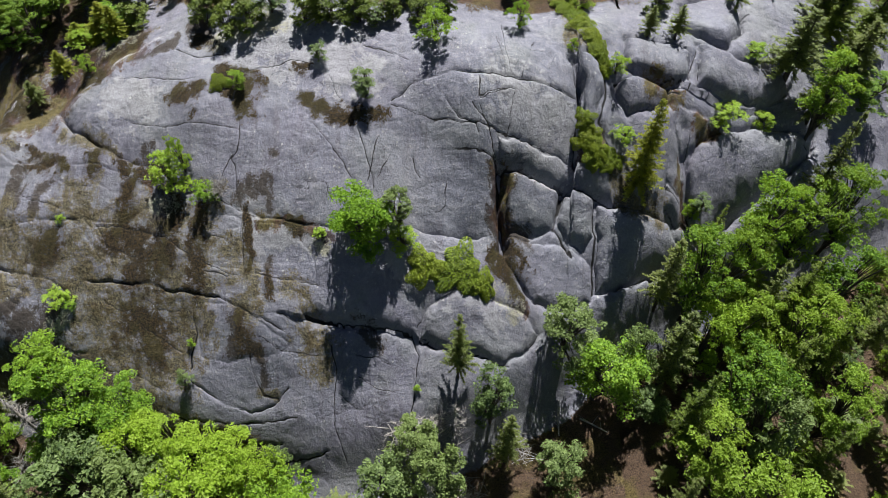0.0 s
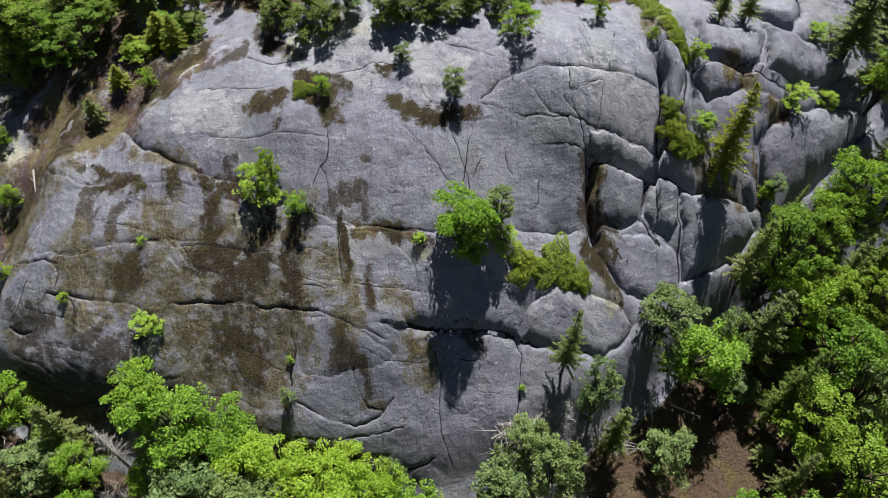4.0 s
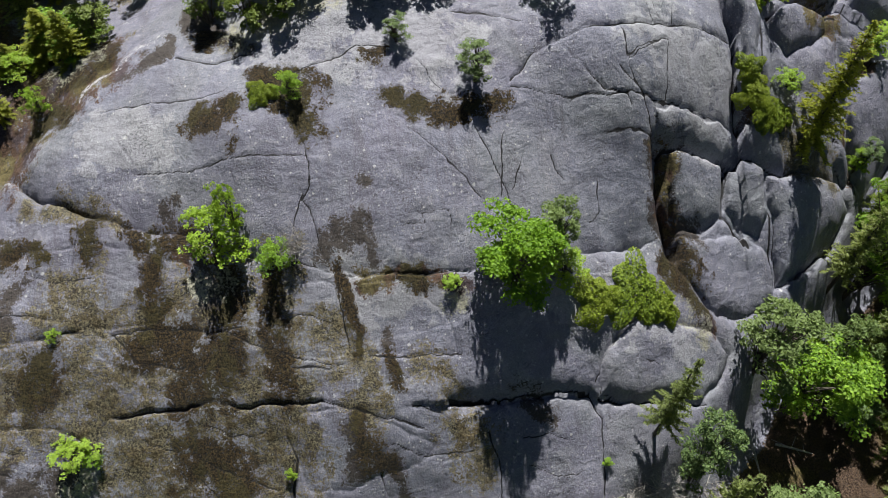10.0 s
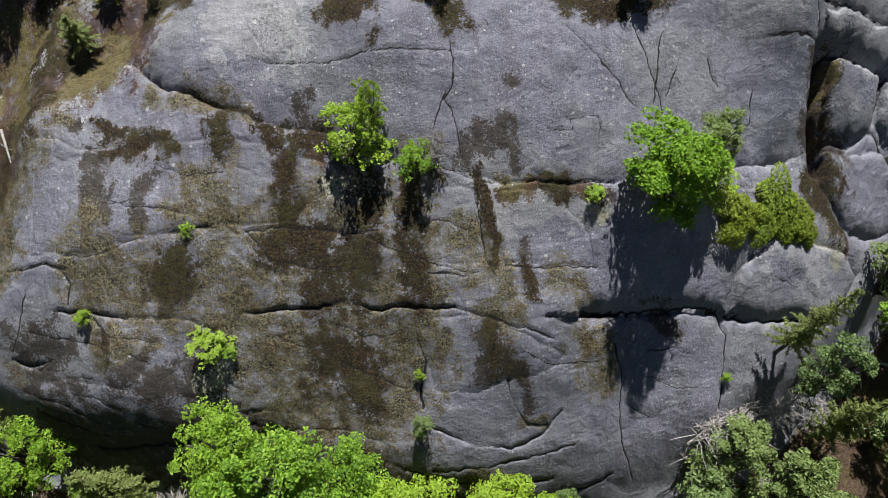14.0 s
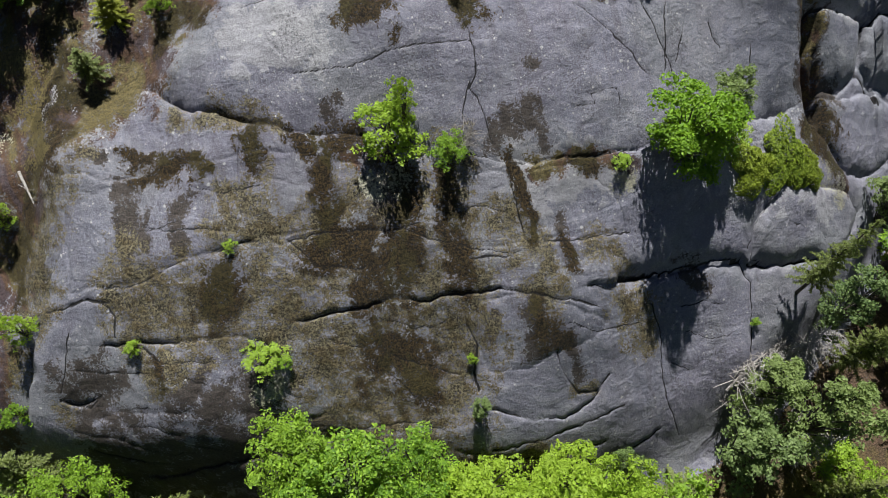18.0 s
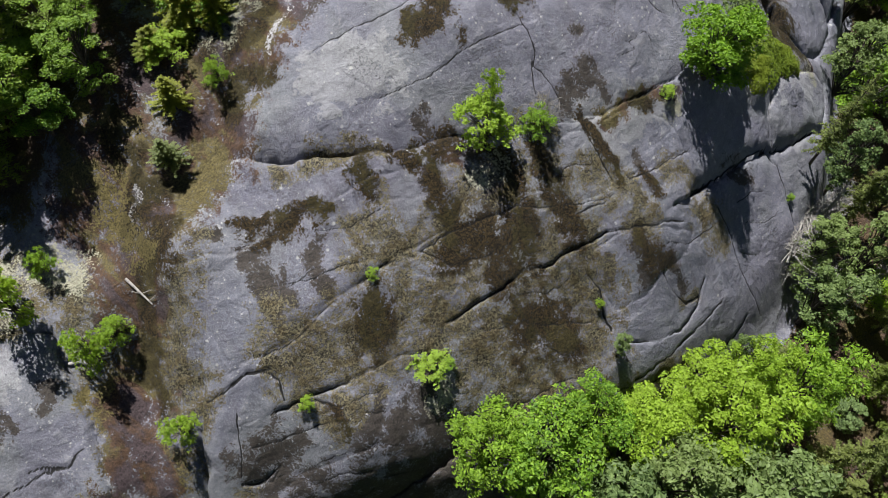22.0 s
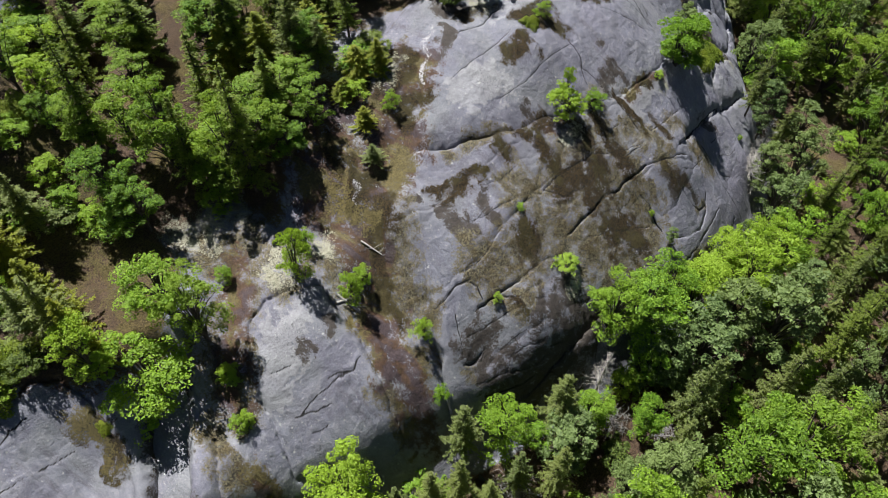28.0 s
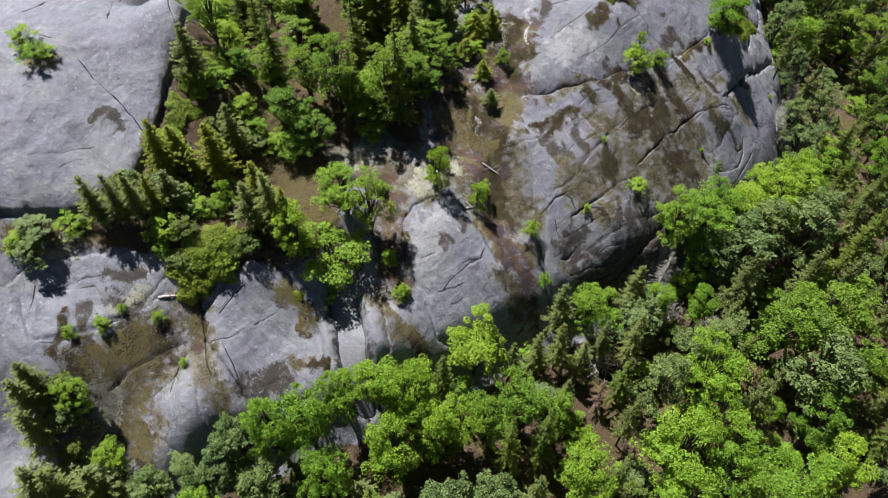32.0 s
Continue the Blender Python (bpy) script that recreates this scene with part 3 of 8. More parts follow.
crack(0.07, 0.22, 0.05, [(-36.18, 48.22), (-35.62, 46.72), (-35.68, 45.56), (-35.97, 43.88), (-35.89, 42.66), (-35.95, 41.5), (-36.2, 40.06)])
crack(0.06, 0.2, 0, [(-26.13, 50.85), (-29.48, 44.64), (-30.43, 43.05)])
crack(0.05, 0.14, 0.05, [(-41.31, 42.99), (-40.27, 42.14), (-38.61, 41.15)])
crack(0.05, 0.14, 0.05, [(-40.68, 41.6), (-39.53, 41.0)])
crack(0.05, 0.12, 0.03, [(-32.29, 47.07), (-31.0, 48.54)])
crack(0.08, 0.3, 0.2, [(-47.4, 36.74), (-46.77, 36.34), (-46.03, 36.0), (-44.44, 35.24), (-42.55, 34.51), (-41.13, 33.77)])
crack(0.06, 0.18, 0.05, [(-45.62, 39.08), (-44.74, 38.23), (-43.56, 36.97)])
crack(0.06, 0.18, 0.05, [(-44.92, 38.45), (-43.56, 37.62), (-42.4, 36.47)])
crack(0.05, 0.14, 0.03, [(-45.51, 39.37), (-47.18, 37.94)])
crack(0.05, 0.15, 0.03, [(-41.81, 30.83), (-41.12, 30.27), (-39.87, 29.83), (-38.18, 29.34)])
crack(0.06, 0.2, 0.05, [(-40.46, 31.33), (-39.21, 31.37), (-38.43, 31.2)])
crack(0.35, 1.6, 0, [(-33.34, 28.8), (-34.34, 27.82), (-35.68, 26.47), (-37.49, 24.37), (-38.06, 23.68)])
crack(0.1, 0.4, 0.2, [(-39.58, 27.22), (-39.51, 26.66), (-38.96, 25.84), (-38.16, 25.84)])
crack(0.05, 0.14, 0.03, [(-41.43, 30.19), (-42.01, 28.71), (-42.63, 27.82)])
crack(0.12, 0.4, 0.2, [(-46.83, 33.68), (-45.31, 33.36), (-43.22, 32.4), (-42.46, 31.85)])
crack(0.06, 0.2, 0, [(-44.86, 30.85), (-43.76, 31.3), (-42.87, 31.51)])
crack(0.1, 0.3, 0.1, [(-13.2, 13.5), (-11.5, 12.75), (-9.6, 12.2), (-7.6, 12.1)])
crack(0.1, 0.3, 0.1, [(-11.6, 12.2), (-9.6, 11.75), (-7.2, 11.6), (-5.4, 11.9)])
crack(0.08, 0.25, 0.1, [(-12.4, 12.1), (-10.0, 11.3), (-7.8, 11.1)])
crack(0.07, 0.2, 0.1, [(-16.8, 14.3), (-14.6, 13.6), (-13.0, 12.9)])
crack(0.1, 0.3, 0, [(-40.64, 32.58), (-41.59, 31.57), (-42.67, 30.18), (-43.57, 28.49)])

block("pillar", 0.5, 0.7, [(3.0, 22.3), (5.08, 22.14), (5.72, 22.11), (5.5, 21.53), (5.26, 20.78), (4.15, 20.37), (3.09, 20.52), (2.92, 21.49)])
block("pillar", 0.5, 0.6, [(5.9, 22.12), (7.15, 21.98), (7.2, 21.24), (7.27, 20.71), (6.83, 20.2), (6.02, 20.56), (5.56, 21.05), (5.71, 21.71)])
block("buttress", 0.8, 1.2, [(7.37, 21.91), (9.58, 21.93), (11.61, 22.09), (12.08, 21.41), (11.16, 20.43), (8.74, 19.2), (7.51, 18.9), (7.37, 19.84), (7.55, 20.7), (7.37, 21.23)])
block("buttress", 0.4, 0.8, [(3.09, 20.28), (4.3, 20.11), (5.92, 20.3), (7.16, 19.77), (7.32, 18.51), (5.8, 18.0), (4.37, 18.0), (3.71, 18.59), (2.91, 19.33)])
block("band", 0.35, 0.5, [(2.52, 23.06), (3.97, 23.0), (6.05, 23.01), (6.57, 22.83), (8.05, 22.96), (8.26, 21.99), (7.1, 22.15), (5.67, 22.21), (3.94, 22.29), (2.57, 22.41)])
block("block", 0.6, 0.5, [(6.2, 26.67), (7.48, 26.48), (7.54, 25.54), (7.07, 24.69), (7.25, 23.85), (6.47, 24.0), (6.45, 24.97), (6.36, 25.67)])
block("boulder", 0.8, 0.6, [(8.78, 28.49), (10.12, 28.58), (11.6, 28.56), (12.18, 28.09), (12.11, 27.05), (11.57, 26.7), (9.85, 26.36), (8.68, 26.69)])
block("boulder", 0.9, 0.8, [(12.79, 28.9), (14.66, 28.7), (16.76, 29.45), (18.36, 29.63), (18.54, 28.83), (16.65, 27.61), (14.3, 26.86), (12.52, 26.93)])
block("boulder", 0.6, 0.6, [(8.25, 26.07), (9.55, 26.45), (10.77, 26.4), (10.94, 25.94), (9.92, 25.22), (8.74, 25.06), (8.27, 25.59)])
block("boulder", 0.9, 0.7, [(12.67, 32.56), (16.29, 34.0), (15.53, 30.64), (14.35, 29.1), (12.89, 29.45), (12.05, 30.04)])
block("great_boulder", 1.2, 1.6, [(13.5, 25.54), (14.79, 26.06), (17.16, 27.09), (19.09, 27.5), (20.43, 27.88), (19.98, 26.69), (17.51, 24.76), (15.25, 23.25), (14.08, 22.15), (13.02, 21.89), (12.39, 23.02), (12.3, 24.17), (12.85, 25.04)])
block("boulder", 0.5, 0.5, [(11.03, 23.11), (11.89, 22.96), (12.36, 22.37), (11.89, 22.08), (10.97, 22.37)])
block("block", 0.4, 0.5, [(11.59, 25.82), (13.39, 25.96), (12.78, 24.97), (11.76, 24.43), (11.35, 25.03)])
block("nose", 0.5, 0.6, [(0.6, 17.68), (2.41, 17.54), (3.99, 17.25), (4.5, 16.77), (3.89, 15.92), (2.89, 15.34), (0.42, 15.57), (-1.13, 15.94), (-0.94, 16.64), (-0.24, 17.18)])
block("bulge", 0, 0.5, [(-4.35, 16.23), (-2.72, 16.21), (-1.5, 15.89), (-1.31, 14.69), (-1.53, 13.23), (-2.77, 12.34), (-4.61, 11.7), (-5.09, 12.71), (-5.05, 13.88), (-4.96, 14.67)])
block("slab", 0.5, 0.45, [(-29.96, 26.78), (-28.73, 26.96), (-27.59, 26.34), (-26.67, 25.55), (-27.1, 23.14), (-28.16, 20.7), (-28.83, 19.11), (-29.75, 19.32), (-32.81, 20.96), (-33.22, 21.83), (-32.25, 23.88), (-31.55, 25.58)])
block("slab", 0.55, 0.5, [(-37.53, 31.99), (-36.42, 31.03), (-36.48, 29.86), (-37.1, 27.44), (-38.44, 25.17), (-39.83, 25.17), (-42.8, 27.04), (-42.42, 27.99), (-42.09, 29.57), (-41.9, 31.14), (-40.92, 32.22), (-38.92, 31.93)])
block("slab", 0.3, 0.38, [(-43.29, 31.09), (-43.85, 29.49), (-45.22, 27.9), (-46.59, 28.29), (-46.93, 30.63), (-45.64, 31.89), (-44.44, 31.31)])
block("slab", 0.3, 0.38, [(-46.63, 40.19), (-44.52, 40.25), (-42.67, 38.35), (-39.84, 35.14), (-40.75, 34.39), (-42.46, 34.58), (-46.03, 36.0), (-47.49, 37.01), (-47.27, 38.01), (-46.47, 39.37)])
block("slab", 0.1, 0.3, [(-47.77, 36.71), (-45.85, 35.82), (-42.65, 34.45), (-41.32, 33.98), (-41.88, 33.28), (-43.78, 33.71), (-45.5, 34.46), (-47.37, 34.69), (-48.08, 35.55)])
block("slab", 0.4, 0.4, [(-33.3, 27.22), (-33.61, 25.74), (-35.91, 23.03), (-37.32, 22.84), (-37.16, 23.93), (-35.23, 26.48)])
block("slab", 0.25, 0.4, [(-37.26, 36.48), (-35.42, 36.3), (-36.35, 34.84), (-37.51, 34.78), (-38.3, 35.52)])
block("slab", 0.5, 0.38, [(-31.16, 41.79), (-28.82, 42.58), (-29.39, 40.74), (-30.49, 39.99), (-32.46, 40.68)])
block("slab", 0.12, 0.3, [(-8.42, 19.61), (-6.5, 19.19), (-5.79, 18.18), (-5.72, 17.45), (-6.83, 17.53), (-8.59, 17.79), (-8.82, 18.71)])
block("slab", 0.11, 0.3, [(-10.99, 20.1), (-9.14, 19.84), (-9.07, 18.76), (-9.11, 17.89), (-10.64, 18.18), (-11.2, 18.7)])
block("slab", 0.12, 0.3, [(-22.32, 24.06), (-19.98, 23.32), (-17.78, 22.7), (-16.17, 22.49), (-13.31, 21.23), (-13.34, 20.52), (-14.74, 20.02), (-16.13, 20.15), (-16.96, 20.36), (-18.6, 20.44), (-20.74, 20.47), (-23.16, 20.95)])
block("slab", 0.12, 0.4, [(-10.97, 16.96), (-9.59, 16.66), (-8.27, 15.98), (-6.88, 15.3), (-7.35, 14.93), (-8.71, 14.86), (-9.87, 14.79), (-11.29, 15.11), (-11.36, 15.88)])
block("west_dome", 0, 1, [(-44.16, 42.38), (-43.01, 41.33), (-41.8, 40.16), (-40.32, 39.1), (-37.96, 39.11), (-34.85, 40.68), (-32.78, 41.94), (-32.6, 43.61), (-34.26, 46.38), (-34.43, 49.84), (-37.22, 50.2)])
block("dome", 0, 1, [(-18.73, 26.84), (-18.09, 27.49), (-15.42, 26.18), (-12.54, 25.73), (-9.8, 25.47), (-7.03, 25.99), (-5.1, 23.85), (-3.2, 23.2), (-2.41, 23.91), (0.71, 23.29), (6.05, 23.01), (2.62, 22.41), (2.56, 21.9), (2.29, 20.14), (-1.13, 19.72), (-4.93, 19.36), (-8.35, 19.8), (-13.34, 22.04), (-16.2, 23.42)])
block("dome", 0, 1, [(-11.96, 27.1), (-10.04, 27.43), (-7.71, 27.75), (-4.56, 27.34), (-1.0, 28.52), (3.85, 27.96), (6.16, 26.54), (6.2, 25.19), (6.05, 23.09), (0.71, 23.35), (-2.38, 24.06), (-4.21, 23.84), (-6.13, 25.98), (-8.41, 25.77), (-10.71, 25.44), (-12.53, 25.8), (-15.16, 26.2), (-14.4, 27.36)])
block("lower_face", 0, 1, [(-18.82, 24.79), (-16.51, 23.34), (-13.44, 22.0), (-10.05, 20.34), (-5.44, 19.15), (-2.75, 17.83), (-2.7, 16.42), (-5.13, 16.34), (-6.3, 16.31), (-10.23, 17.01), (-14.02, 17.77), (-16.83, 18.15), (-22.6, 19.51), (-23.48, 20.66), (-22.04, 24.91)])

gully(1.0, 0.5, [(-17.45, 27.4), (-20.14, 26.75), (-22.62, 25.45), (-24.7, 23.59), (-26.31, 21.32), (-27.6, 18.99)])
gully(0.9, 0.6, [(-28.37, 31.69), (-29.39, 28.91), (-31.61, 27.13), (-33.67, 24.9)])
gully(0.6, 0.25, [(-40.64, 32.58), (-42.32, 30.77), (-43.57, 28.49), (-43.97, 27.26)])
gully(0.26, 0.9, [(2.58, 22.3), (2.6, 21.2), (2.8, 19.9)])
gully(0.75, 3.2, [(-33.39, 28.84), (-34.34, 27.82), (-35.68, 26.47), (-37.49, 24.37), (-38.18, 23.62)])
gully(0.8, 0.7, [(7.91, 27.42), (8.13, 25.57), (8.11, 24.2)])
gully(0.4, 0.5, [(11.9, 25.22), (11.81, 23.95), (12.26, 22.62)])
ledge(0.7, 1.6, [(-44.16, 42.38), (-43.01, 41.33), (-41.8, 40.16), (-40.32, 39.1), (-37.96, 39.11), (-34.85, 40.68), (-32.78, 41.94), (-30.02, 43.01), (-24.64, 48.69)])
ledge(1.2, 1.2, [(6.36, 25.67), (6.34, 24.63), (6.25, 23.03)])
ledge(0.8, 0.8, [(-23.92, 21.28), (-24.94, 20.23), (-25.93, 18.9), (-26.63, 17.98)])
ledge(0.5, 0.45, [(-6.31, 16.27), (-5.13, 16.29), (-3.95, 16.22), (-2.73, 16.18), (-1.39, 15.92)])
ledge(0.7, 1.0, [(12.68, 26.64), (14.66, 26.65), (17.93, 28.1)])

patch("m", 0.45, [(-12.16, 24.79), (-11.47, 24.76), (-11.17, 24.4)])
patch("m", 0.6, [(-10.38, 25.35), (-9.62, 25.06), (-8.77, 24.64), (-9.0, 24.05)])
patch("m", 0.45, [(-5.97, 23.99), (-5.1, 23.85), (-4.27, 23.46), (-3.15, 23.5)])
patch("m", 0.3, [(-6.93, 25.9), (-6.37, 25.82)])
patch("m", 0.3, [(-11.91, 28.05), (-10.75, 27.42), (-10.32, 27.03)])
patch("k", 0.35, [(-15.42, 27.3), (-14.15, 27.53), (-13.15, 28.23)])
patch("r", 0.8, [(-16.74, 27.42), (-15.7, 27.75), (-15.19, 28.09)])
patch("m", 0.5, [(-16.81, 28.69), (-15.75, 28.76), (-15.22, 28.79)])
patch("r", 0.9, [(-20.5, 31.58), (-21.2, 29.8), (-22.36, 28.16), (-22.97, 27.16)])
patch("r", 0.7, [(-18.11, 27.84), (-18.85, 26.76), (-19.29, 25.79)])
patch("k", 0.7, [(-20.38, 26.97), (-21.53, 26.64), (-22.2, 26.46)])
patch("m", 0.5, [(-18.07, 26.96), (-17.55, 27.42)])
patch("m", 0.7, [(-22.55, 25.44), (-22.71, 24.71)])
patch("k", 0.25, [(-13.93, 22.94), (-13.87, 22.42)])
patch("k", 0.35, [(-8.31, 20.74), (-8.6, 20.27), (-9.13, 20.36)])
patch("k", 0.2, [(-8.01, 20.6), (-7.75, 20.14)])
patch("k", 0.18, [(-7.97, 21.96), (-7.84, 21.65)])
patch("r", 1.1, [(-21.63, 31.03), (-22.59, 28.9), (-23.72, 28.35)])
patch("r", 1.0, [(-19.61, 27.3), (-20.35, 25.85), (-18.65, 26.22)])
patch("s", 1.0, [(-22.45, 25.63), (-23.99, 23.99), (-24.48, 22.26)])
patch("s", 0.9, [(-22.26, 27.89), (-23.91, 26.7), (-25.53, 25.63), (-26.26, 23.61)])
patch("s", 0.8, [(-25.1, 22.88), (-26.42, 20.92), (-27.76, 19.12)])
patch("m", 0.5, [(-23.12, 26.24), (-21.74, 26.75)])
patch("k", 0.55, [(-26.24, 22.98), (-26.84, 21.86), (-27.78, 20.79)])
patch("k", 0.4, [(-22.78, 26.27), (-23.11, 25.57)])
patch("s", 0.5, [(-22.11, 24.02), (-23.92, 22.82), (-24.43, 21.69)])
patch("s", 0.9, [(-28.75, 32.71), (-27.7, 30.65), (-28.18, 28.25), (-29.94, 28.17), (-31.69, 27.21), (-32.79, 25.69)])
patch("s", 0.5, [(-30.16, 27.21), (-31.99, 25.93), (-33.08, 24.35)])
patch("w", 0.7, [(-28.6, 32.91), (-28.39, 32.05)])
patch("w", 0.6, [(-27.59, 27.48), (-25.68, 27.53), (-24.97, 26.9)])
patch("w", 0.5, [(-26.48, 31.79), (-25.94, 31.63)])
patch("w", 0.5, [(-16.71, 30.29), (-16.84, 29.07)])
patch("q", 0.09, [(-13.71, 28.79), (-15.04, 27.86), (-16.17, 27.28)])
patch("q", 0.09, [(-20.98, 31.86), (-21.99, 30.35)])
patch("q", 0.13, [(-22.0, 26.97), (-23.03, 26.16)])
patch("q", 0.05, [(-20.76, 24.49), (-20.79, 24.32)])
patch("m", 0.3, [(-15.8, 28.51), (-16.1, 28.04)])
patch("m", 0.35, [(-16.85, 26.79), (-17.19, 27.66)])
patch("s", 0.3, [(-18.43, 24.61), (-16.51, 23.34), (-15.42, 22.58)])
patch("m", 0.4, [(-16.67, 22.65), (-16.3, 22.69)])
patch("m", 0.45, [(-14.94, 22.36), (-13.97, 22.0), (-13.3, 21.89)])
patch("r", 0.5, [(-14.17, 21.91), (-13.39, 21.55)])
patch("r", 0.28, [(-8.17, 19.6), (-7.0, 19.34), (-6.0, 19.05), (-5.5, 18.84)])
patch("w", 0.3, [(-5.88, 18.71), (-5.65, 18.48)])
patch("m", 0.18, [(-7.2, 19.25), (-6.52, 19.09)])
patch("m", 0.3, [(-19.61, 23.19), (-18.48, 23.04), (-17.93, 22.92)])
patch("m", 0.15, [(-20.27, 24.03), (-19.54, 23.68)])
patch("k", 0.2, [(-21.53, 24.49), (-21.01, 24.23)])
patch("k", 0.55, [(-12.56, 20.74), (-12.96, 19.99), (-13.32, 19.1)])
patch("k", 0.25, [(-12.27, 20.52), (-12.79, 19.38)])
patch("s", 0.4, [(-17.67, 22.01), (-17.95, 21.31), (-17.95, 20.7)])
patch("k", 0.25, [(-20.06, 21.98), (-20.13, 21.36)])
patch("k", 0.3, [(-14.24, 20.47), (-15.52, 20.36), (-14.74, 20.59)])
patch("s", 0.5, [(-13.58, 20.3), (-14.69, 20.15), (-15.75, 20.2)])
patch("s", 1.0, [(-15.74, 19.69), (-14.66, 19.14), (-13.4, 18.55), (-12.27, 18.13)])
patch("m", 0.5, [(-15.43, 19.54), (-13.91, 19.24), (-13.78, 18.5)])
patch("m", 0.6, [(-12.82, 18.69), (-13.19, 18.07), (-14.25, 18.19)])
patch("k", 0.5, [(-13.78, 19.07), (-13.11, 18.34)])
patch("s", 1.0, [(-21.01, 19.8), (-19.47, 19.65), (-17.74, 19.18), (-16.65, 18.61)])
patch("m", 0.4, [(-18.06, 19.85), (-18.43, 19.36), (-18.98, 18.93)])
patch("k", 0.3, [(-20.9, 20.07), (-20.94, 19.49)])
patch("s", 1.2, [(-16.12, 17.03), (-14.31, 16.89), (-12.58, 16.47), (-11.71, 16.26)])
patch("s", 1.2, [(-15.38, 15.95), (-14.11, 15.18), (-12.39, 15.22)])
patch("s", 0.8, [(-16.54, 17.42), (-15.98, 16.4), (-15.37, 14.86), (-13.49, 14.08)])
patch("m", 0.7, [(-14.44, 16.48), (-13.1, 16.0), (-13.62, 15.53)])
patch("k", 0.5, [(-14.58, 16.06), (-13.05, 15.54)])
patch("m", 0.25, [(-11.15, 20.14), (-11.3, 19.28), (-11.36, 18.46), (-11.37, 17.48)])
patch("m", 0.2, [(-9.01, 19.81), (-8.99, 18.74), (-8.99, 17.8)])
patch("s", 0.5, [(-8.84, 17.5), (-8.68, 16.63), (-9.07, 16.56)])
patch("m", 0.3, [(-9.2, 16.01), (-8.94, 15.51), (-8.66, 15.08)])
patch("m", 0.25, [(-8.84, 15.94), (-8.86, 15.05)])
patch("m", 0.2, [(-7.68, 17.43), (-7.73, 16.75)])
patch("s", 0.5, [(-11.14, 17.0), (-12.76, 17.1), (-14.17, 17.3)])
patch("k", 0.2, [(-7.74, 17.97), (-7.71, 17.7)])
patch("s", 0.4, [(-6.92, 17.03), (-6.2, 16.85)])
patch("s", 0.3, [(-21.63, 18.49), (-21.79, 17.77), (-20.77, 18.09)])
patch("m", 0.2, [(-21.33, 18.25), (-21.51, 17.69)])
patch("s", 0.3, [(-24.76, 18.46), (-24.55, 18.09)])
patch("w", 0.25, [(-18.07, 16.91), (-18.28, 16.66)])
patch("k", 0.25, [(-20.3, 17.35), (-19.98, 18.02)])
patch("s", 0.2, [(-8.59, 13.74), (-7.82, 13.67)])
# black painted as the self-shade of the steep, overhung lower face
patch("k", 0.9, [(-24.11, 16.78), (-21.3, 15.5), (-17.99, 15.19), (-16.14, 14.89)])
patch("k", 0.3, [(3.08, 22.19), (2.99, 21.49), (3.1, 20.75)])
patch("r", 0.22, [(2.92, 22.11), (2.86, 21.2)])
patch("k", 0.5, [(2.57, 20.46), (3.87, 20.27)])
patch("m", 0.5, [(3.49, 19.37), (2.74, 19.59)])
patch("r", 0.3, [(12.01, 23.98), (12.07, 23.07), (12.46, 22.33)])
patch("r", 0.4, [(6.58, 23.23), (7.48, 23.8)])
patch("s", 0.5, [(8.34, 22.73), (9.25, 22.14), (10.78, 22.15)])
patch("k", 0.4, [(8.59, 22.22), (8.84, 21.68)])
patch("r", 0.4, [(9.84, 26.27), (11.38, 26.37)])
patch("r", 0.4, [(12.69, 25.88), (13.72, 25.77)])
patch("w", 0.4, [(2.63, 17.88), (3.15, 17.51)])
patch("r", 0.3, [(3.44, 17.6), (3.77, 17.35)])
patch("m", 0.3, [(2.82, 18.98), (3.22, 19.13)])
patch("m", 0.5, [(3.35, 18.23), (3.06, 18.97)])
patch("s", 0.6, [(-14.9, 32.47), (-14.1, 32.69)])
patch("w", 0.7, [(-9.07, 27.91), (-8.14, 27.96), (-10.49, 27.72)])
patch("k", 0.4, [(-12.4, 29.18), (-11.43, 27.96)])
patch("w", 0.5, [(-16.7, 29.12), (-16.18, 29.36)])
patch("s", 0.4, [(6.19, 30.22), (6.39, 27.79), (7.54, 26.72)])
patch("s", 1.2, [(-46.06, 34.39), (-45.32, 33.03), (-43.61, 32.1)])
patch("m", 1.0, [(-46.62, 34.89), (-44.74, 33.72), (-43.59, 32.85)])
patch("s", 1.0, [(-46.46, 33.01), (-47.6, 33.01), (-46.9, 31.17)])
patch("m", 0.8, [(-47.48, 31.19), (-48.67, 29.85)])
patch("v", 2.0, [(-23.18, 19.23), (-20.71, 18.22), (-18.38, 17.59)])
patch("v", 2.0, [(-22.2, 17.43), (-19.64, 16.09), (-17.14, 14.81)])
patch("v", 1.6, [(-13.93, 15.75), (-11.94, 14.8), (-10.31, 13.79)])
patch("v", 1.4, [(-6.56, 14.94), (-6.23, 13.61), (-6.69, 12.37)])
patch("v", 1.5, [(-11.43, 17.92), (-10.48, 17.42)])
patch("v", 1.4, [(-0.28, 15.16), (1.82, 13.74)])
patch("v", 1.5, [(-23.72, 19.32), (-22.26, 18.17), (-19.38, 17.25)])
patch("v", 1.4, [(-21.17, 20.5), (-19.04, 19.28)])
patch("v", 1.2, [(-25.31, 18.42), (-24.48, 17.31)])
patch("s", 1.1, [(-21.15, 20.44), (-19.33, 19.02), (-17.04, 18.57)])
patch("s", 1.0, [(-15.63, 18.95), (-13.27, 17.81), (-11.5, 17.65)])
patch("s", 0.9, [(-16.81, 17.19), (-15.19, 16.51), (-13.4, 16.23)])
patch("s", 0.8, [(-14.87, 15.21), (-13.22, 14.33)])
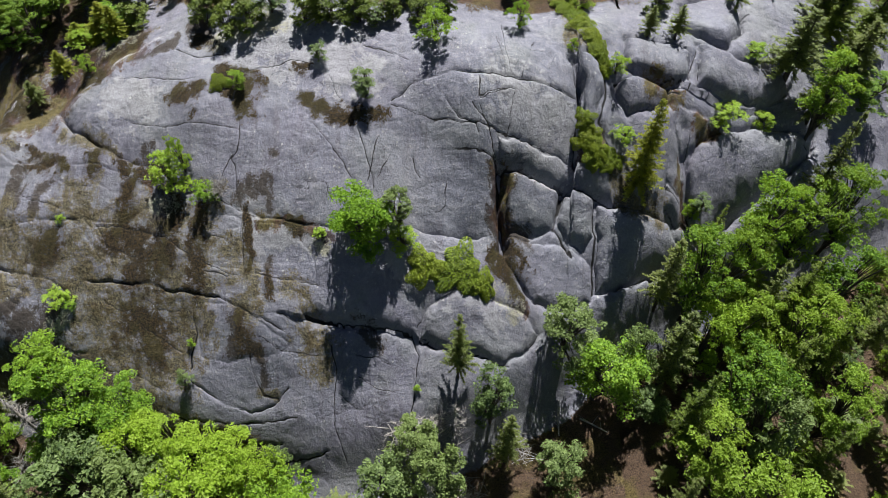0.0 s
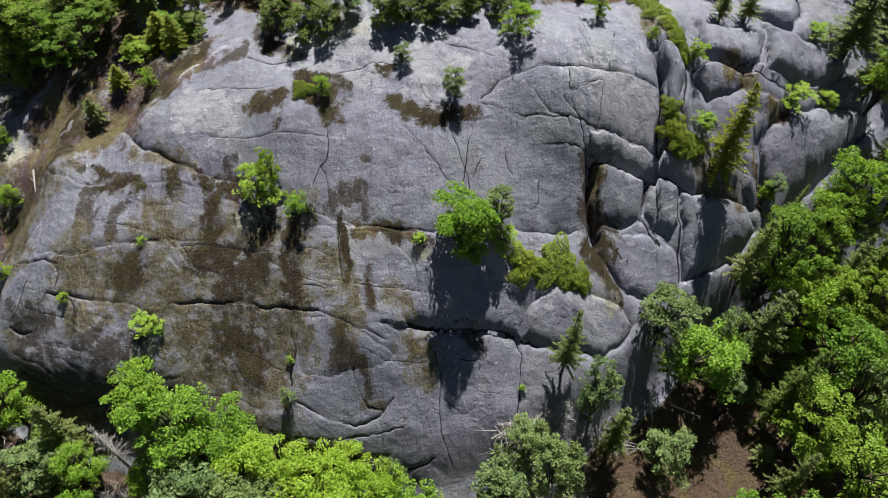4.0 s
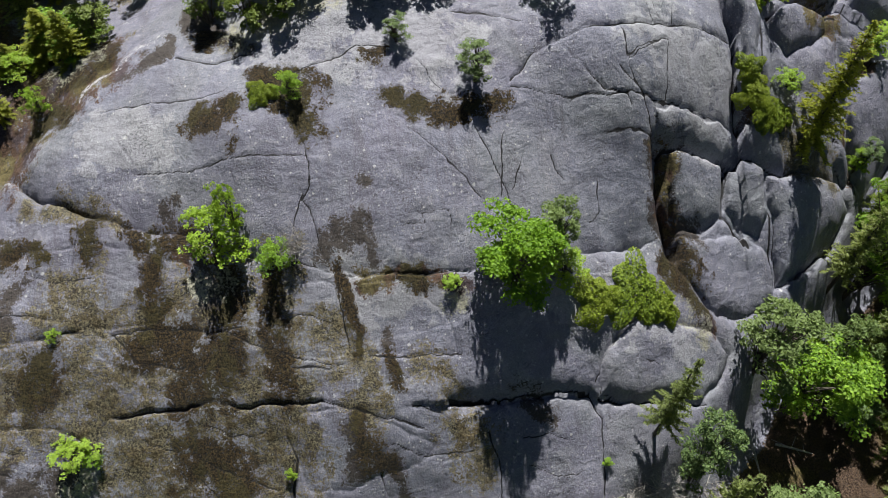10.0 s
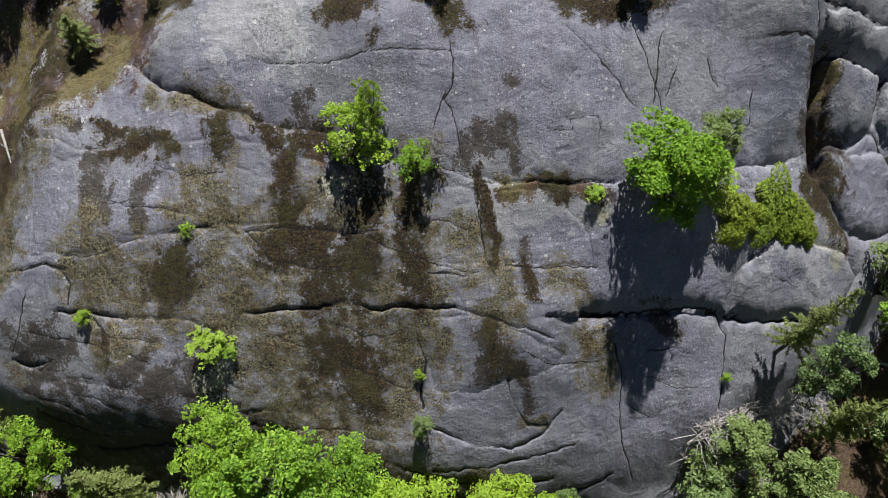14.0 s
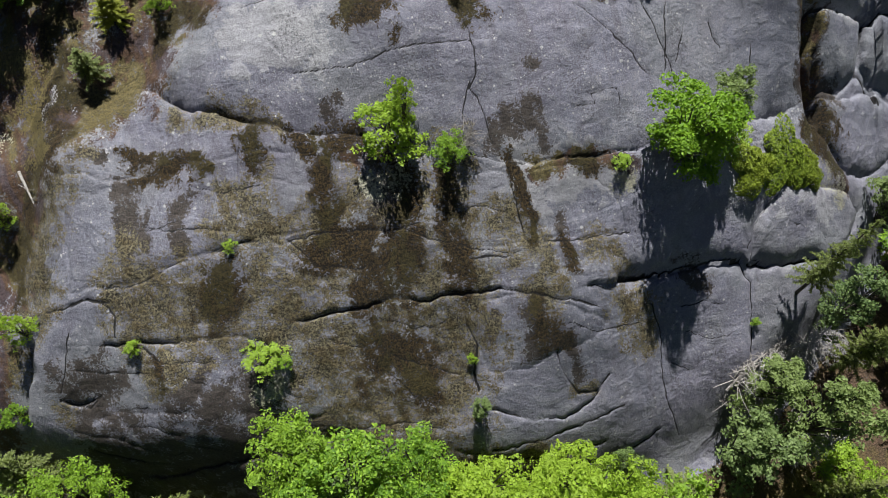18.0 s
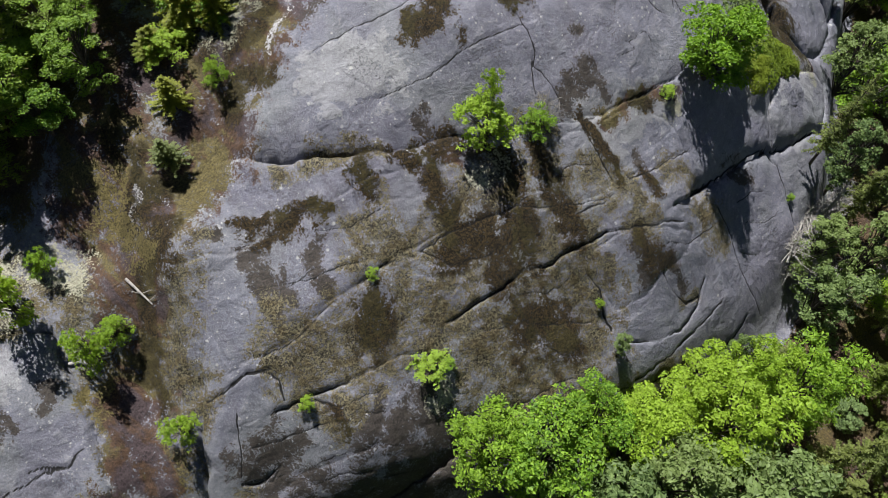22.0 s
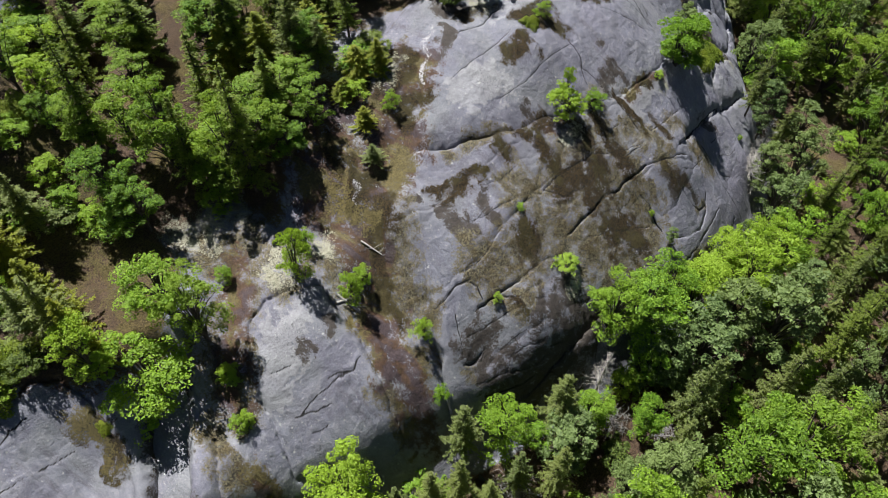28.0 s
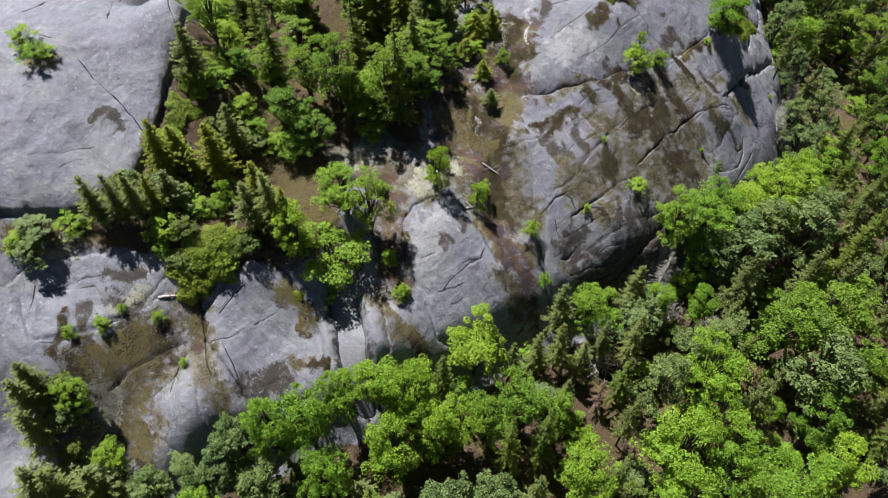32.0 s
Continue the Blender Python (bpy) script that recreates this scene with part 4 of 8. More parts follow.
patch("v", 2.2, [(-22.07, 23.28), (-19.31, 21.89), (-15.48, 21.08)])
patch("v", 1.8, [(-22.69, 21.66), (-21.12, 21.05)])
patch("v", 2.0, [(-22.71, 18.49), (-19.56, 17.15), (-21.77, 16.99)])
patch("v", 1.2, [(-12.3, 19.82), (-12.24, 18.82)])
patch("v", 1.3, [(-10.0, 19.23), (-9.74, 18.22)])
patch("v", 1.5, [(-10.57, 15.7), (-9.62, 14.27), (-6.95, 13.09)])
patch("v", 1.3, [(-3.54, 14.74), (-3.15, 13.36)])
patch("v", 1.4, [(-29.26, 26.19), (-29.13, 24.4)])
patch("v", 1.5, [(-16.19, 24.88), (-13.25, 22.7)])
patch("e", 1.8, [(-9.14, 27.18), (-5.96, 27.17), (-4.72, 26.3)])
patch("e", 1.4, [(3.25, 23.99), (4.86, 23.61)])
patch("e", 1.0, [(-15.43, 24.92), (-14.0, 24.92)])
patch("e", 0.8, [(-8.39, 19.41), (-6.55, 18.95)])
patch("e", 0.7, [(-1.65, 18.04), (1.87, 17.32)])
patch("e", 0.9, [(-31.59, 24.4), (-28.66, 25.55)])
patch("k", 0.25, [(-37.34, 42.56), (-36.88, 42.44), (-36.99, 41.43)])
patch("k", 0.4, [(-42.77, 36.58), (-41.87, 35.71)])
patch("m", 0.5, [(-37.29, 29.27), (-37.27, 28.13), (-37.76, 27.32)])
patch("k", 0.5, [(-42.0, 28.01), (-41.16, 26.9)])
patch("s", 0.3, [(-39.48, 27.1), (-38.79, 25.98)])
patch("m", 0.25, [(-39.05, 26.2), (-38.58, 25.5)])
patch("s", 0.6, [(-41.3, 31.96), (-42.58, 30.07), (-43.65, 27.96)])
patch("r", 0.4, [(-40.92, 32.56), (-42.09, 31.38)])
patch("s", 0.5, [(-34.38, 25.52), (-34.53, 24.56), (-35.13, 23.26)])
patch("r", 0.5, [(-34.56, 22.93), (-34.48, 22.19)])
patch("g", 1.6, [(-29.52, 38.94), (-30.53, 37.07), (-31.58, 35.76)])
patch("g", 1.0, [(-28.8, 41.17), (-29.8, 39.12), (-27.87, 40.25)])
patch("r", 0.8, [(-24.6, 46.54), (-26.63, 43.1)])
patch("w", 0.7, [(-28.56, 32.87), (-27.76, 31.74)])
patch("w", 0.5, [(-25.81, 31.92), (-26.11, 31.24)])
patch("s", 0.8, [(-26.76, 30.28), (-27.59, 28.27), (-29.7, 27.48)])
patch("w", 0.4, [(-36.08, 36.79), (-37.12, 36.85)])
patch("w", 0.4, [(-43.38, 39.75), (-42.55, 38.85)])
patch("w", 0.3, [(-42.55, 34.86), (-43.77, 35.4)])
patch("k", 0.5, [(-33.3, 40.64), (-34.83, 39.56)])
patch("s", 0.8, [(-37.94, 35.51), (-37.31, 34.17)])
patch("w", 0.5, [(-34.19, 35.92), (-34.52, 35.15)])
patch("r", 0.8, [(-20.3, 31.76), (-21.31, 29.95), (-22.64, 28.6), (-23.72, 27.82)])
patch("r", 0.8, [(-15.71, 29.13), (-16.52, 28.35), (-17.77, 28.2), (-18.58, 27.18), (-19.65, 26.18)])
patch("r", 0.8, [(-21.3, 27.43), (-22.78, 26.25), (-23.79, 25.46)])
patch("s", 0.9, [(-23.95, 24.62), (-24.41, 23.37)])
patch("m", 0.5, [(-17.67, 29.75), (-16.65, 29.17), (-15.78, 29.59)])
patch("m", 0.3, [(-16.78, 22.7), (-15.95, 22.92)])
patch("m", 0.3, [(-19.99, 23.19), (-18.78, 22.77)])
patch("m", 0.25, [(-20.1, 23.87), (-19.48, 23.65)])
patch("s", 0.8, [(-27.39, 29.83), (-27.58, 28.28), (-28.77, 27.84), (-29.75, 27.34)])
patch("s", 0.5, [(-30.8, 26.52), (-31.84, 25.77), (-32.96, 24.5)])
patch("g", 0.4, [(-25.91, 23.8), (-26.95, 23.21)])
patch("r", 0.5, [(-26.24, 22.98), (-26.91, 21.94), (-27.54, 21.02)])
patch("s", 0.7, [(-25.48, 21.86), (-26.09, 20.65), (-27.06, 19.75)])
patch("s", 0.7, [(-21.91, 27.59), (-23.28, 26.39), (-23.73, 24.9), (-24.7, 23.59)])
patch("s", 0.6, [(-18.42, 27.83), (-20.15, 26.4), (-21.41, 25.41)])
patch("w", 0.4, [(-27.29, 27.1), (-25.83, 27.36), (-25.41, 26.42)])
patch("k", 0.3, [(-23.09, 24.3), (-23.06, 23.69), (-24.08, 22.97)])
patch("k", 0.25, [(-27.71, 24.34), (-27.96, 23.75)])
patch("k", 0.25, [(-29.26, 24.26), (-29.09, 23.82)])
patch("k", 0.35, [(-14.38, 21.82), (-14.78, 21.04), (-15.19, 19.99)])
patch("m", 0.3, [(-14.33, 21.66), (-14.86, 20.48), (-15.03, 19.66)])
patch("s", 0.7, [(-16.94, 21.63), (-16.85, 20.7)])
patch("s", 0.6, [(-21.87, 20.66), (-22.04, 19.8), (-21.68, 19.25)])
patch("s", 0.8, [(-18.05, 18.38), (-16.61, 17.73)])
patch("w", 0.3, [(-13.17, 20.47), (-12.5, 20.36)])
patch("s", 0.5, [(-12.15, 20.34), (-12.21, 19.52), (-12.32, 18.56)])
patch("k", 0.3, [(-10.7, 16.61), (-10.84, 15.76)])
patch("k", 0.4, [(-9.34, 16.18), (-9.37, 15.3)])
patch("s", 1.5, [(-48.43, 34.05), (-46.61, 33.51), (-44.77, 32.76)])
patch("s", 1.1, [(-47.6, 32.39), (-48.3, 30.65)])
patch("s", 0.8, [(-42.15, 32.86), (-42.17, 31.43), (-43.48, 29.19)])
patch("g", 0.7, [(-43.82, 33.4), (-45.13, 33.17), (-46.41, 34.15)])
patch("g", 0.5, [(-45.9, 32.35), (-47.15, 31.73), (-47.66, 30.07)])
patch("s", 0.7, [(-42.7, 33.48), (-43.83, 33.07), (-44.43, 31.88)])
patch("k", 0.5, [(-43.41, 35.66), (-42.88, 34.65), (-43.81, 34.67)])
patch("k", 0.4, [(-45.05, 36.53), (-45.64, 35.24)])
patch("v", 2.0, [(-8.5, 18.89), (-7.43, 16.89), (-9.27, 16.06)])
patch("v", 1.8, [(-23.45, 20.46), (-22.76, 18.96), (-21.76, 17.19)])
patch("v", 1.5, [(-16.93, 17.54), (-16.12, 16.35), (-14.04, 15.44)])
patch("v", 1.6, [(-13.79, 25.35), (-12.04, 23.77)])
patch("v", 1.6, [(-6.57, 15.35), (-6.25, 13.31)])
patch("v", 1.6, [(-11.41, 23.05), (-9.32, 21.83), (-7.02, 21.52)])
patch("v", 1.4, [(-2.09, 20.98), (-1.31, 20.04)])
patch("s", 1.0, [(-20.1, 32.04), (-20.9, 30.25), (-20.97, 28.06), (-21.95, 25.95), (-22.88, 23.98)])
patch("r", 0.8, [(-19.08, 31.31), (-19.09, 29.41), (-18.89, 27.82)])
patch("s", 0.8, [(-23.2, 28.89), (-23.7, 26.4), (-24.8, 24.36)])
patch("r", 0.6, [(-22.37, 28.15), (-22.77, 26.57)])
patch("r", 0.45, [(-25.87, 23.7), (-26.74, 21.93), (-27.28, 20.81)])
patch("s", 0.7, [(-24.0, 23.66), (-25.1, 21.77), (-26.4, 20.13)])
patch("g", 0.5, [(-37.54, 46.35), (-36.72, 46.02)])
patch("s", 0.7, [(-10.81, 20.12), (-11.05, 18.94), (-11.25, 17.59)])
patch("s", 0.6, [(-9.47, 18.57), (-8.98, 17.66)])
patch("k", 0.4, [(-20.58, 23.17), (-20.67, 21.85), (-21.08, 20.88)])
patch("k", 0.3, [(-18.88, 22.08), (-19.12, 20.9)])
patch("k", 0.4, [(-18.43, 17.45), (-18.78, 16.18)])
patch("s", 0.6, [(-6.15, 16.07), (-5.73, 15.11)])
patch("r", 0.5, [(-26.04, 23.35), (-26.99, 22.03), (-27.85, 20.86)])
patch("v", 1.4, [(-28.35, 25.24), (-29.0, 22.64), (-30.87, 22.35)])
patch("r", 0.5, [(-20.96, 31.78), (-21.75, 30.39), (-22.35, 28.94)])
patch("s", 0.7, [(-18.79, 31.89), (-19.92, 29.75), (-21.12, 27.92)])
patch("r", 0.6, [(-17.48, 29.01), (-18.32, 27.37), (-19.59, 26.55)])
patch("s", 0.6, [(-17.47, 31.49), (-18.67, 29.29), (-19.33, 27.52)])
patch("k", 0.5, [(-24.07, 19.17), (-22.9, 18.55), (-23.96, 17.92)])
patch("k", 0.5, [(-21.11, 17.43), (-19.75, 16.74), (-18.48, 16.41)])
patch("k", 0.3, [(-8.47, 15.12), (-8.08, 14.28)])
patch("k", 0.3, [(-3.97, 16.02), (-3.0, 15.58)])
patch("g", 0.8, [(-27.06, 41.68), (-29.71, 38.23), (-30.34, 36.77)])
patch("g", 0.7, [(-29.16, 39.78), (-30.36, 36.32), (-30.64, 35.64)])
patch("w", 0.6, [(-28.51, 32.98), (-27.82, 32.24), (-27.73, 30.97)])
patch("w", 0.5, [(-25.99, 31.47), (-26.46, 31.33)])
patch("s", 0.9, [(-27.85, 30.43), (-27.34, 28.62), (-27.72, 27.03)])
patch("s", 0.7, [(-29.29, 28.77), (-30.8, 27.98), (-31.49, 27.04)])
patch("g", 0.5, [(-44.92, 34.52), (-46.39, 34.7), (-45.69, 33.44)])
patch("g", 0.5, [(-46.85, 32.14), (-48.1, 31.37)])
patch("w", 0.5, [(-46.78, 33.95), (-47.57, 33.03)])
patch("s", 0.9, [(-46.95, 34.37), (-47.36, 33.4), (-46.26, 32.81)])
patch("g", 0.35, [(-37.16, 30.0), (-37.52, 28.65), (-37.57, 27.42)])
patch("s", 0.4, [(-40.66, 33.16), (-41.59, 32.22), (-42.82, 30.37), (-43.87, 27.91)])
patch("m", 0.3, [(-45.77, 36.96), (-47.06, 36.27)])
patch("k", 0.4, [(-41.49, 27.94), (-40.28, 27.12)])
patch("k", 0.15, [(-37.79, 42.49), (-36.92, 42.43), (-37.03, 41.8)])
patch("r", 0.6, [(-21.96, 30.14), (-23.81, 29.17), (-23.98, 27.33)])
patch("r", 0.7, [(-18.62, 27.77), (-20.31, 27.44), (-20.26, 26.19)])
patch("r", 0.5, [(-22.86, 27.74), (-23.6, 25.11)])
patch("s", 0.6, [(-23.6, 25.11), (-24.48, 23.22), (-25.98, 22.14), (-27.33, 20.32)])
patch("s", 0.5, [(-26.54, 22.96), (-28.18, 20.51), (-28.37, 19.0)])
patch("r", 0.85, [(-18.3, 26.6), (-20.14, 26.4), (-22.3, 25.9), (-24.2, 24.4)])
patch("r", 0.75, [(-24.2, 24.4), (-25.6, 22.6), (-26.6, 20.9), (-27.6, 19.0)])
patch("r", 0.8, [(-19.3, 32.2), (-20.3, 30.4), (-21.4, 28.6), (-22.0, 27.0)])
patch("r", 0.6, [(-17.4, 30.6), (-18.3, 28.9), (-18.9, 27.6)])
patch("r", 0.65, [(-22.6, 29.8), (-23.6, 28.2), (-24.2, 26.4), (-24.6, 24.9)])
patch("g", 0.5, [(-22.9, 28.1), (-23.2, 26.6), (-23.0, 25.6)])
patch("s", 1.0, [(-25.0, 25.6), (-26.5, 27.2), (-28.0, 28.8), (-28.6, 30.6)])
patch("r", 0.7, [(-28.4, 29.6), (-29.6, 27.9), (-31.2, 26.9), (-32.6, 25.4)])
patch("g", 1.2, [(-27.2, 41.5), (-28.6, 39.2), (-29.8, 37.0), (-30.6, 35.0)])
patch("g", 0.8, [(-30.4, 34.8), (-31.8, 33.2), (-32.4, 31.6)])
patch("v", 1.2, [(-13.0, 12.9), (-10.0, 11.9), (-7.0, 11.6), (-4.0, 11.7)])
patch("s", 0.5, [(-14.0, 13.6), (-11.5, 12.4), (-9.0, 11.8)])
patch("k", 0.4, [(-12.4, 12.1), (-10.0, 11.4), (-7.8, 11.1)])
patch("k", 0.3, [(-25.4, 23.6), (-26.4, 21.9), (-27.4, 20.0)])
patch("m", 0.25, [(-23.3, 25.4), (-24.6, 23.6), (-25.5, 21.6)])
patch("m", 0.25, [(-20.9, 29.6), (-21.9, 27.7), (-23.0, 26.2)])
patch("k", 0.25, [(-19.2, 29.9), (-19.9, 28.1), (-20.9, 26.7)])
# black painted as shade in the deep gap left of the pillar
patch("k", 0.35, [(2.6, 22.3), (2.62, 21.2), (2.8, 20.0)])
patch("r", 0.3, [(2.75, 22.2), (2.8, 21.2), (2.95, 20.3)])
# black painted along the gully as shade of the tree and overhang
patch("k", 0.8, [(-33.6, 28.6), (-35.0, 27.2), (-36.6, 25.4), (-38.1, 23.7)])
patch("k", 0.6, [(-12.7, 20.9), (-12.9, 20.1), (-13.1, 19.2)])
patch("m", 0.35, [(-12.2, 20.9), (-12.4, 20.0), (-12.5, 19.0)])
patch("m", 0.3, [(-10.9, 20.2), (-11.1, 19.2), (-11.2, 18.2)])
patch("s", 0.6, [(-23.2, 24.0), (-23.9, 22.6), (-24.6, 21.2)])

lip(0.6, 1.2, [(-19.6, 26.4), (-18.66, 25.32), (-17.85, 24.44), (-16.48, 23.49), (-14.57, 22.43), (-13.25, 22.05), (-11.61, 21.0), (-10.02, 20.46)])
lip(0.3, 0.8, [(-10.02, 20.46), (-8.14, 19.73), (-6.62, 19.49), (-4.87, 19.29), (-2.6, 19.5), (-1.13, 19.72)])
lip(0.95, 1.4, [(-1.9, 19.6), (-0.6, 19.75), (0.6, 19.9), (2.5, 20.14)])
lip(0.6, 0.8, [(-6.6, 16.31), (-5.13, 16.31), (-3.94, 16.25), (-2.72, 16.21), (-1.29, 15.96)])
lip(1.0, 1.7, [(-24.0, 16.3), (-22.2, 15.75), (-19.6, 15.25), (-17.2, 14.95), (-15.2, 14.8)])
lip(0.14, 0.3, [(-16.65, 18.13), (-14.72, 17.87), (-12.64, 17.51), (-10.22, 17.06)])
lip(0.14, 0.3, [(-22.83, 19.46), (-20.5, 18.66), (-18.48, 18.28), (-17.31, 17.39)])
lip(0.1, 0.25, [(-20.3, 20.4), (-18.63, 20.38), (-16.98, 20.29)])
lip(0.1, 0.25, [(-16.16, 20.05), (-14.94, 19.93), (-12.83, 19.25)])
lip(0.2, 0.4, [(-24.86, 18.64), (-24.03, 18.36), (-23.46, 18.37)])
lip(0.2, 0.4, [(-24.84, 17.39), (-23.58, 16.62), (-21.41, 15.47)])
lip(0.16, 0.5, [(-11.71, 14.25), (-10.2, 13.45), (-8.92, 13.13), (-7.88, 13.41), (-7.08, 13.85)])
lip(0.3, 0.5, [(-1.18, 15.84), (0.2, 15.56), (2.08, 15.44), (3.16, 15.25)])
lip(0.15, 0.4, [(-2.37, 24.12), (-1.58, 24.76), (0.52, 24.99), (2.91, 24.97), (6.15, 25.18)])
lip(0.5, 0.9, [(2.9, 20.6), (4.15, 20.4), (5.3, 20.8)])
lip(0.4, 0.8, [(5.5, 21.0), (6.1, 20.55), (6.83, 20.25), (7.3, 20.7)])
lip(1.2, 1.7, [(7.3, 18.85), (8.74, 19.2), (11.16, 20.43), (12.2, 21.4)])
lip(1.2, 1.9, [(12.9, 21.8), (15.25, 23.25), (17.51, 24.76), (20.1, 26.7)])
lip(0.5, 0.8, [(6.0, 18.0), (4.37, 18.0), (3.2, 18.9)])
lip(0.13, 0.3, [(-13.2, 13.5), (-11.5, 12.75), (-9.6, 12.2), (-7.6, 12.1)])
lip(0.13, 0.3, [(-11.6, 12.2), (-9.6, 11.75), (-7.2, 11.6), (-5.4, 11.9)])
lip(0.2, 0.4, [(-24.6, 16.6), (-22.6, 15.9), (-20.8, 15.2)])
lip(0.2, 0.35, [(-19.5, 16.5), (-18.0, 15.8), (-16.4, 15.5)])
lip(0.2, 0.35, [(-23.6, 18.0), (-22.0, 17.2), (-20.4, 16.6)])
lip(0.25, 0.5, [(-47.4, 36.74), (-46.03, 36.0), (-44.44, 35.24), (-42.55, 34.51), (-41.13, 33.77)])
lip(0.3, 0.5, [(-46.83, 33.68), (-45.31, 33.36), (-43.22, 32.4), (-42.46, 31.85)])

# short nicks and hairline joints, strewn over the rock
NICKS = []
nick_rng = np.random.default_rng(77)
for i in range(340):
    west = i % 4 == 0
    at = np.array([nick_rng.uniform(-50, -27), nick_rng.uniform(21, 52)]) if west else np.array([nick_rng.uniform(-26, 18), nick_rng.uniform(11, 30)])
    turn = nick_rng.normal(0.12, 0.3) if nick_rng.uniform() < 0.65 else nick_rng.normal(1.5, 0.3)
    run, bow = nick_rng.uniform(0.15, 0.75) ** 1.3, nick_rng.normal(0, 0.35)
    a, b = at + run * np.array([math.cos(turn - bow), math.sin(turn - bow)]), at - run * np.array([math.cos(turn + bow), math.sin(turn + bow)])
    NICKS.append((nick_rng.uniform(0.03, 0.042), nick_rng.uniform(0.015, 0.03), np.array([a, at, b])))

KINDS = {"m": "moss", "r": "peat", "k": "stain_shade", "s": "crust", "w": "pale", "q": "quartz", "g": "gold", "v": "varnish", "e": "veil"}


# the wooded hollow between the main outcrop and the western dome
GAP = [(-45.47, 41.34), (-43.65, 40.24), (-42.47, 38.5), (-39.73, 35.24), (-39.97, 33.58), (-40.64, 32.58), (-37.19, 31.9), (-35.8, 29.99), (-33.44, 28.88), (-30.3, 30.55), (-29.36, 32.87), (-27.07, 32.29), (-25.21, 29.23), (-22.34, 30.87), (-18.96, 32.62), (-14.84, 36.19), (-22.53, 49.36), (-28.91, 43.94), (-30.48, 42.93), (-32.78, 41.94), (-34.85, 40.68), (-37.96, 39.11), (-40.32, 39.1), (-41.8, 40.16), (-43.01, 41.33), (-44.16, 42.38)]


def soil_mask(x, y):
    """Where the forest floor covers the rock: below the foot, behind the top, in the wooded gap to the west."""
    n = 0.8 * fbm(x * 0.35, y * 0.35, 71, 3)
    below = smooth(-(y - foot(x) + 0.9) + 0.3 * n, 0, 0.5)
    top = np.interp(x, [-60, -27, -22, -15, -10, -4, 2, 7, 12, 20, 30], [70, 70, 36, 31.5, 29.3, 29.2, 29.0, 29.6, 33, 34, 34])
    behind = smooth(y - top + n, 0, 1.2)
    d, _ = to_line(x + n * 0.5, y + n * 0.4, np.array(GAP + GAP[:1]))
    gap = np.where(inside(x + n * 0.5, y + n * 0.4, np.array(GAP)), 0.5 + np.clip(d / 1.0, 0, 0.5), 0.5 - np.clip(d / 1.0, 0, 0.5))
    return np.clip(below + behind + gap, 0, 1)


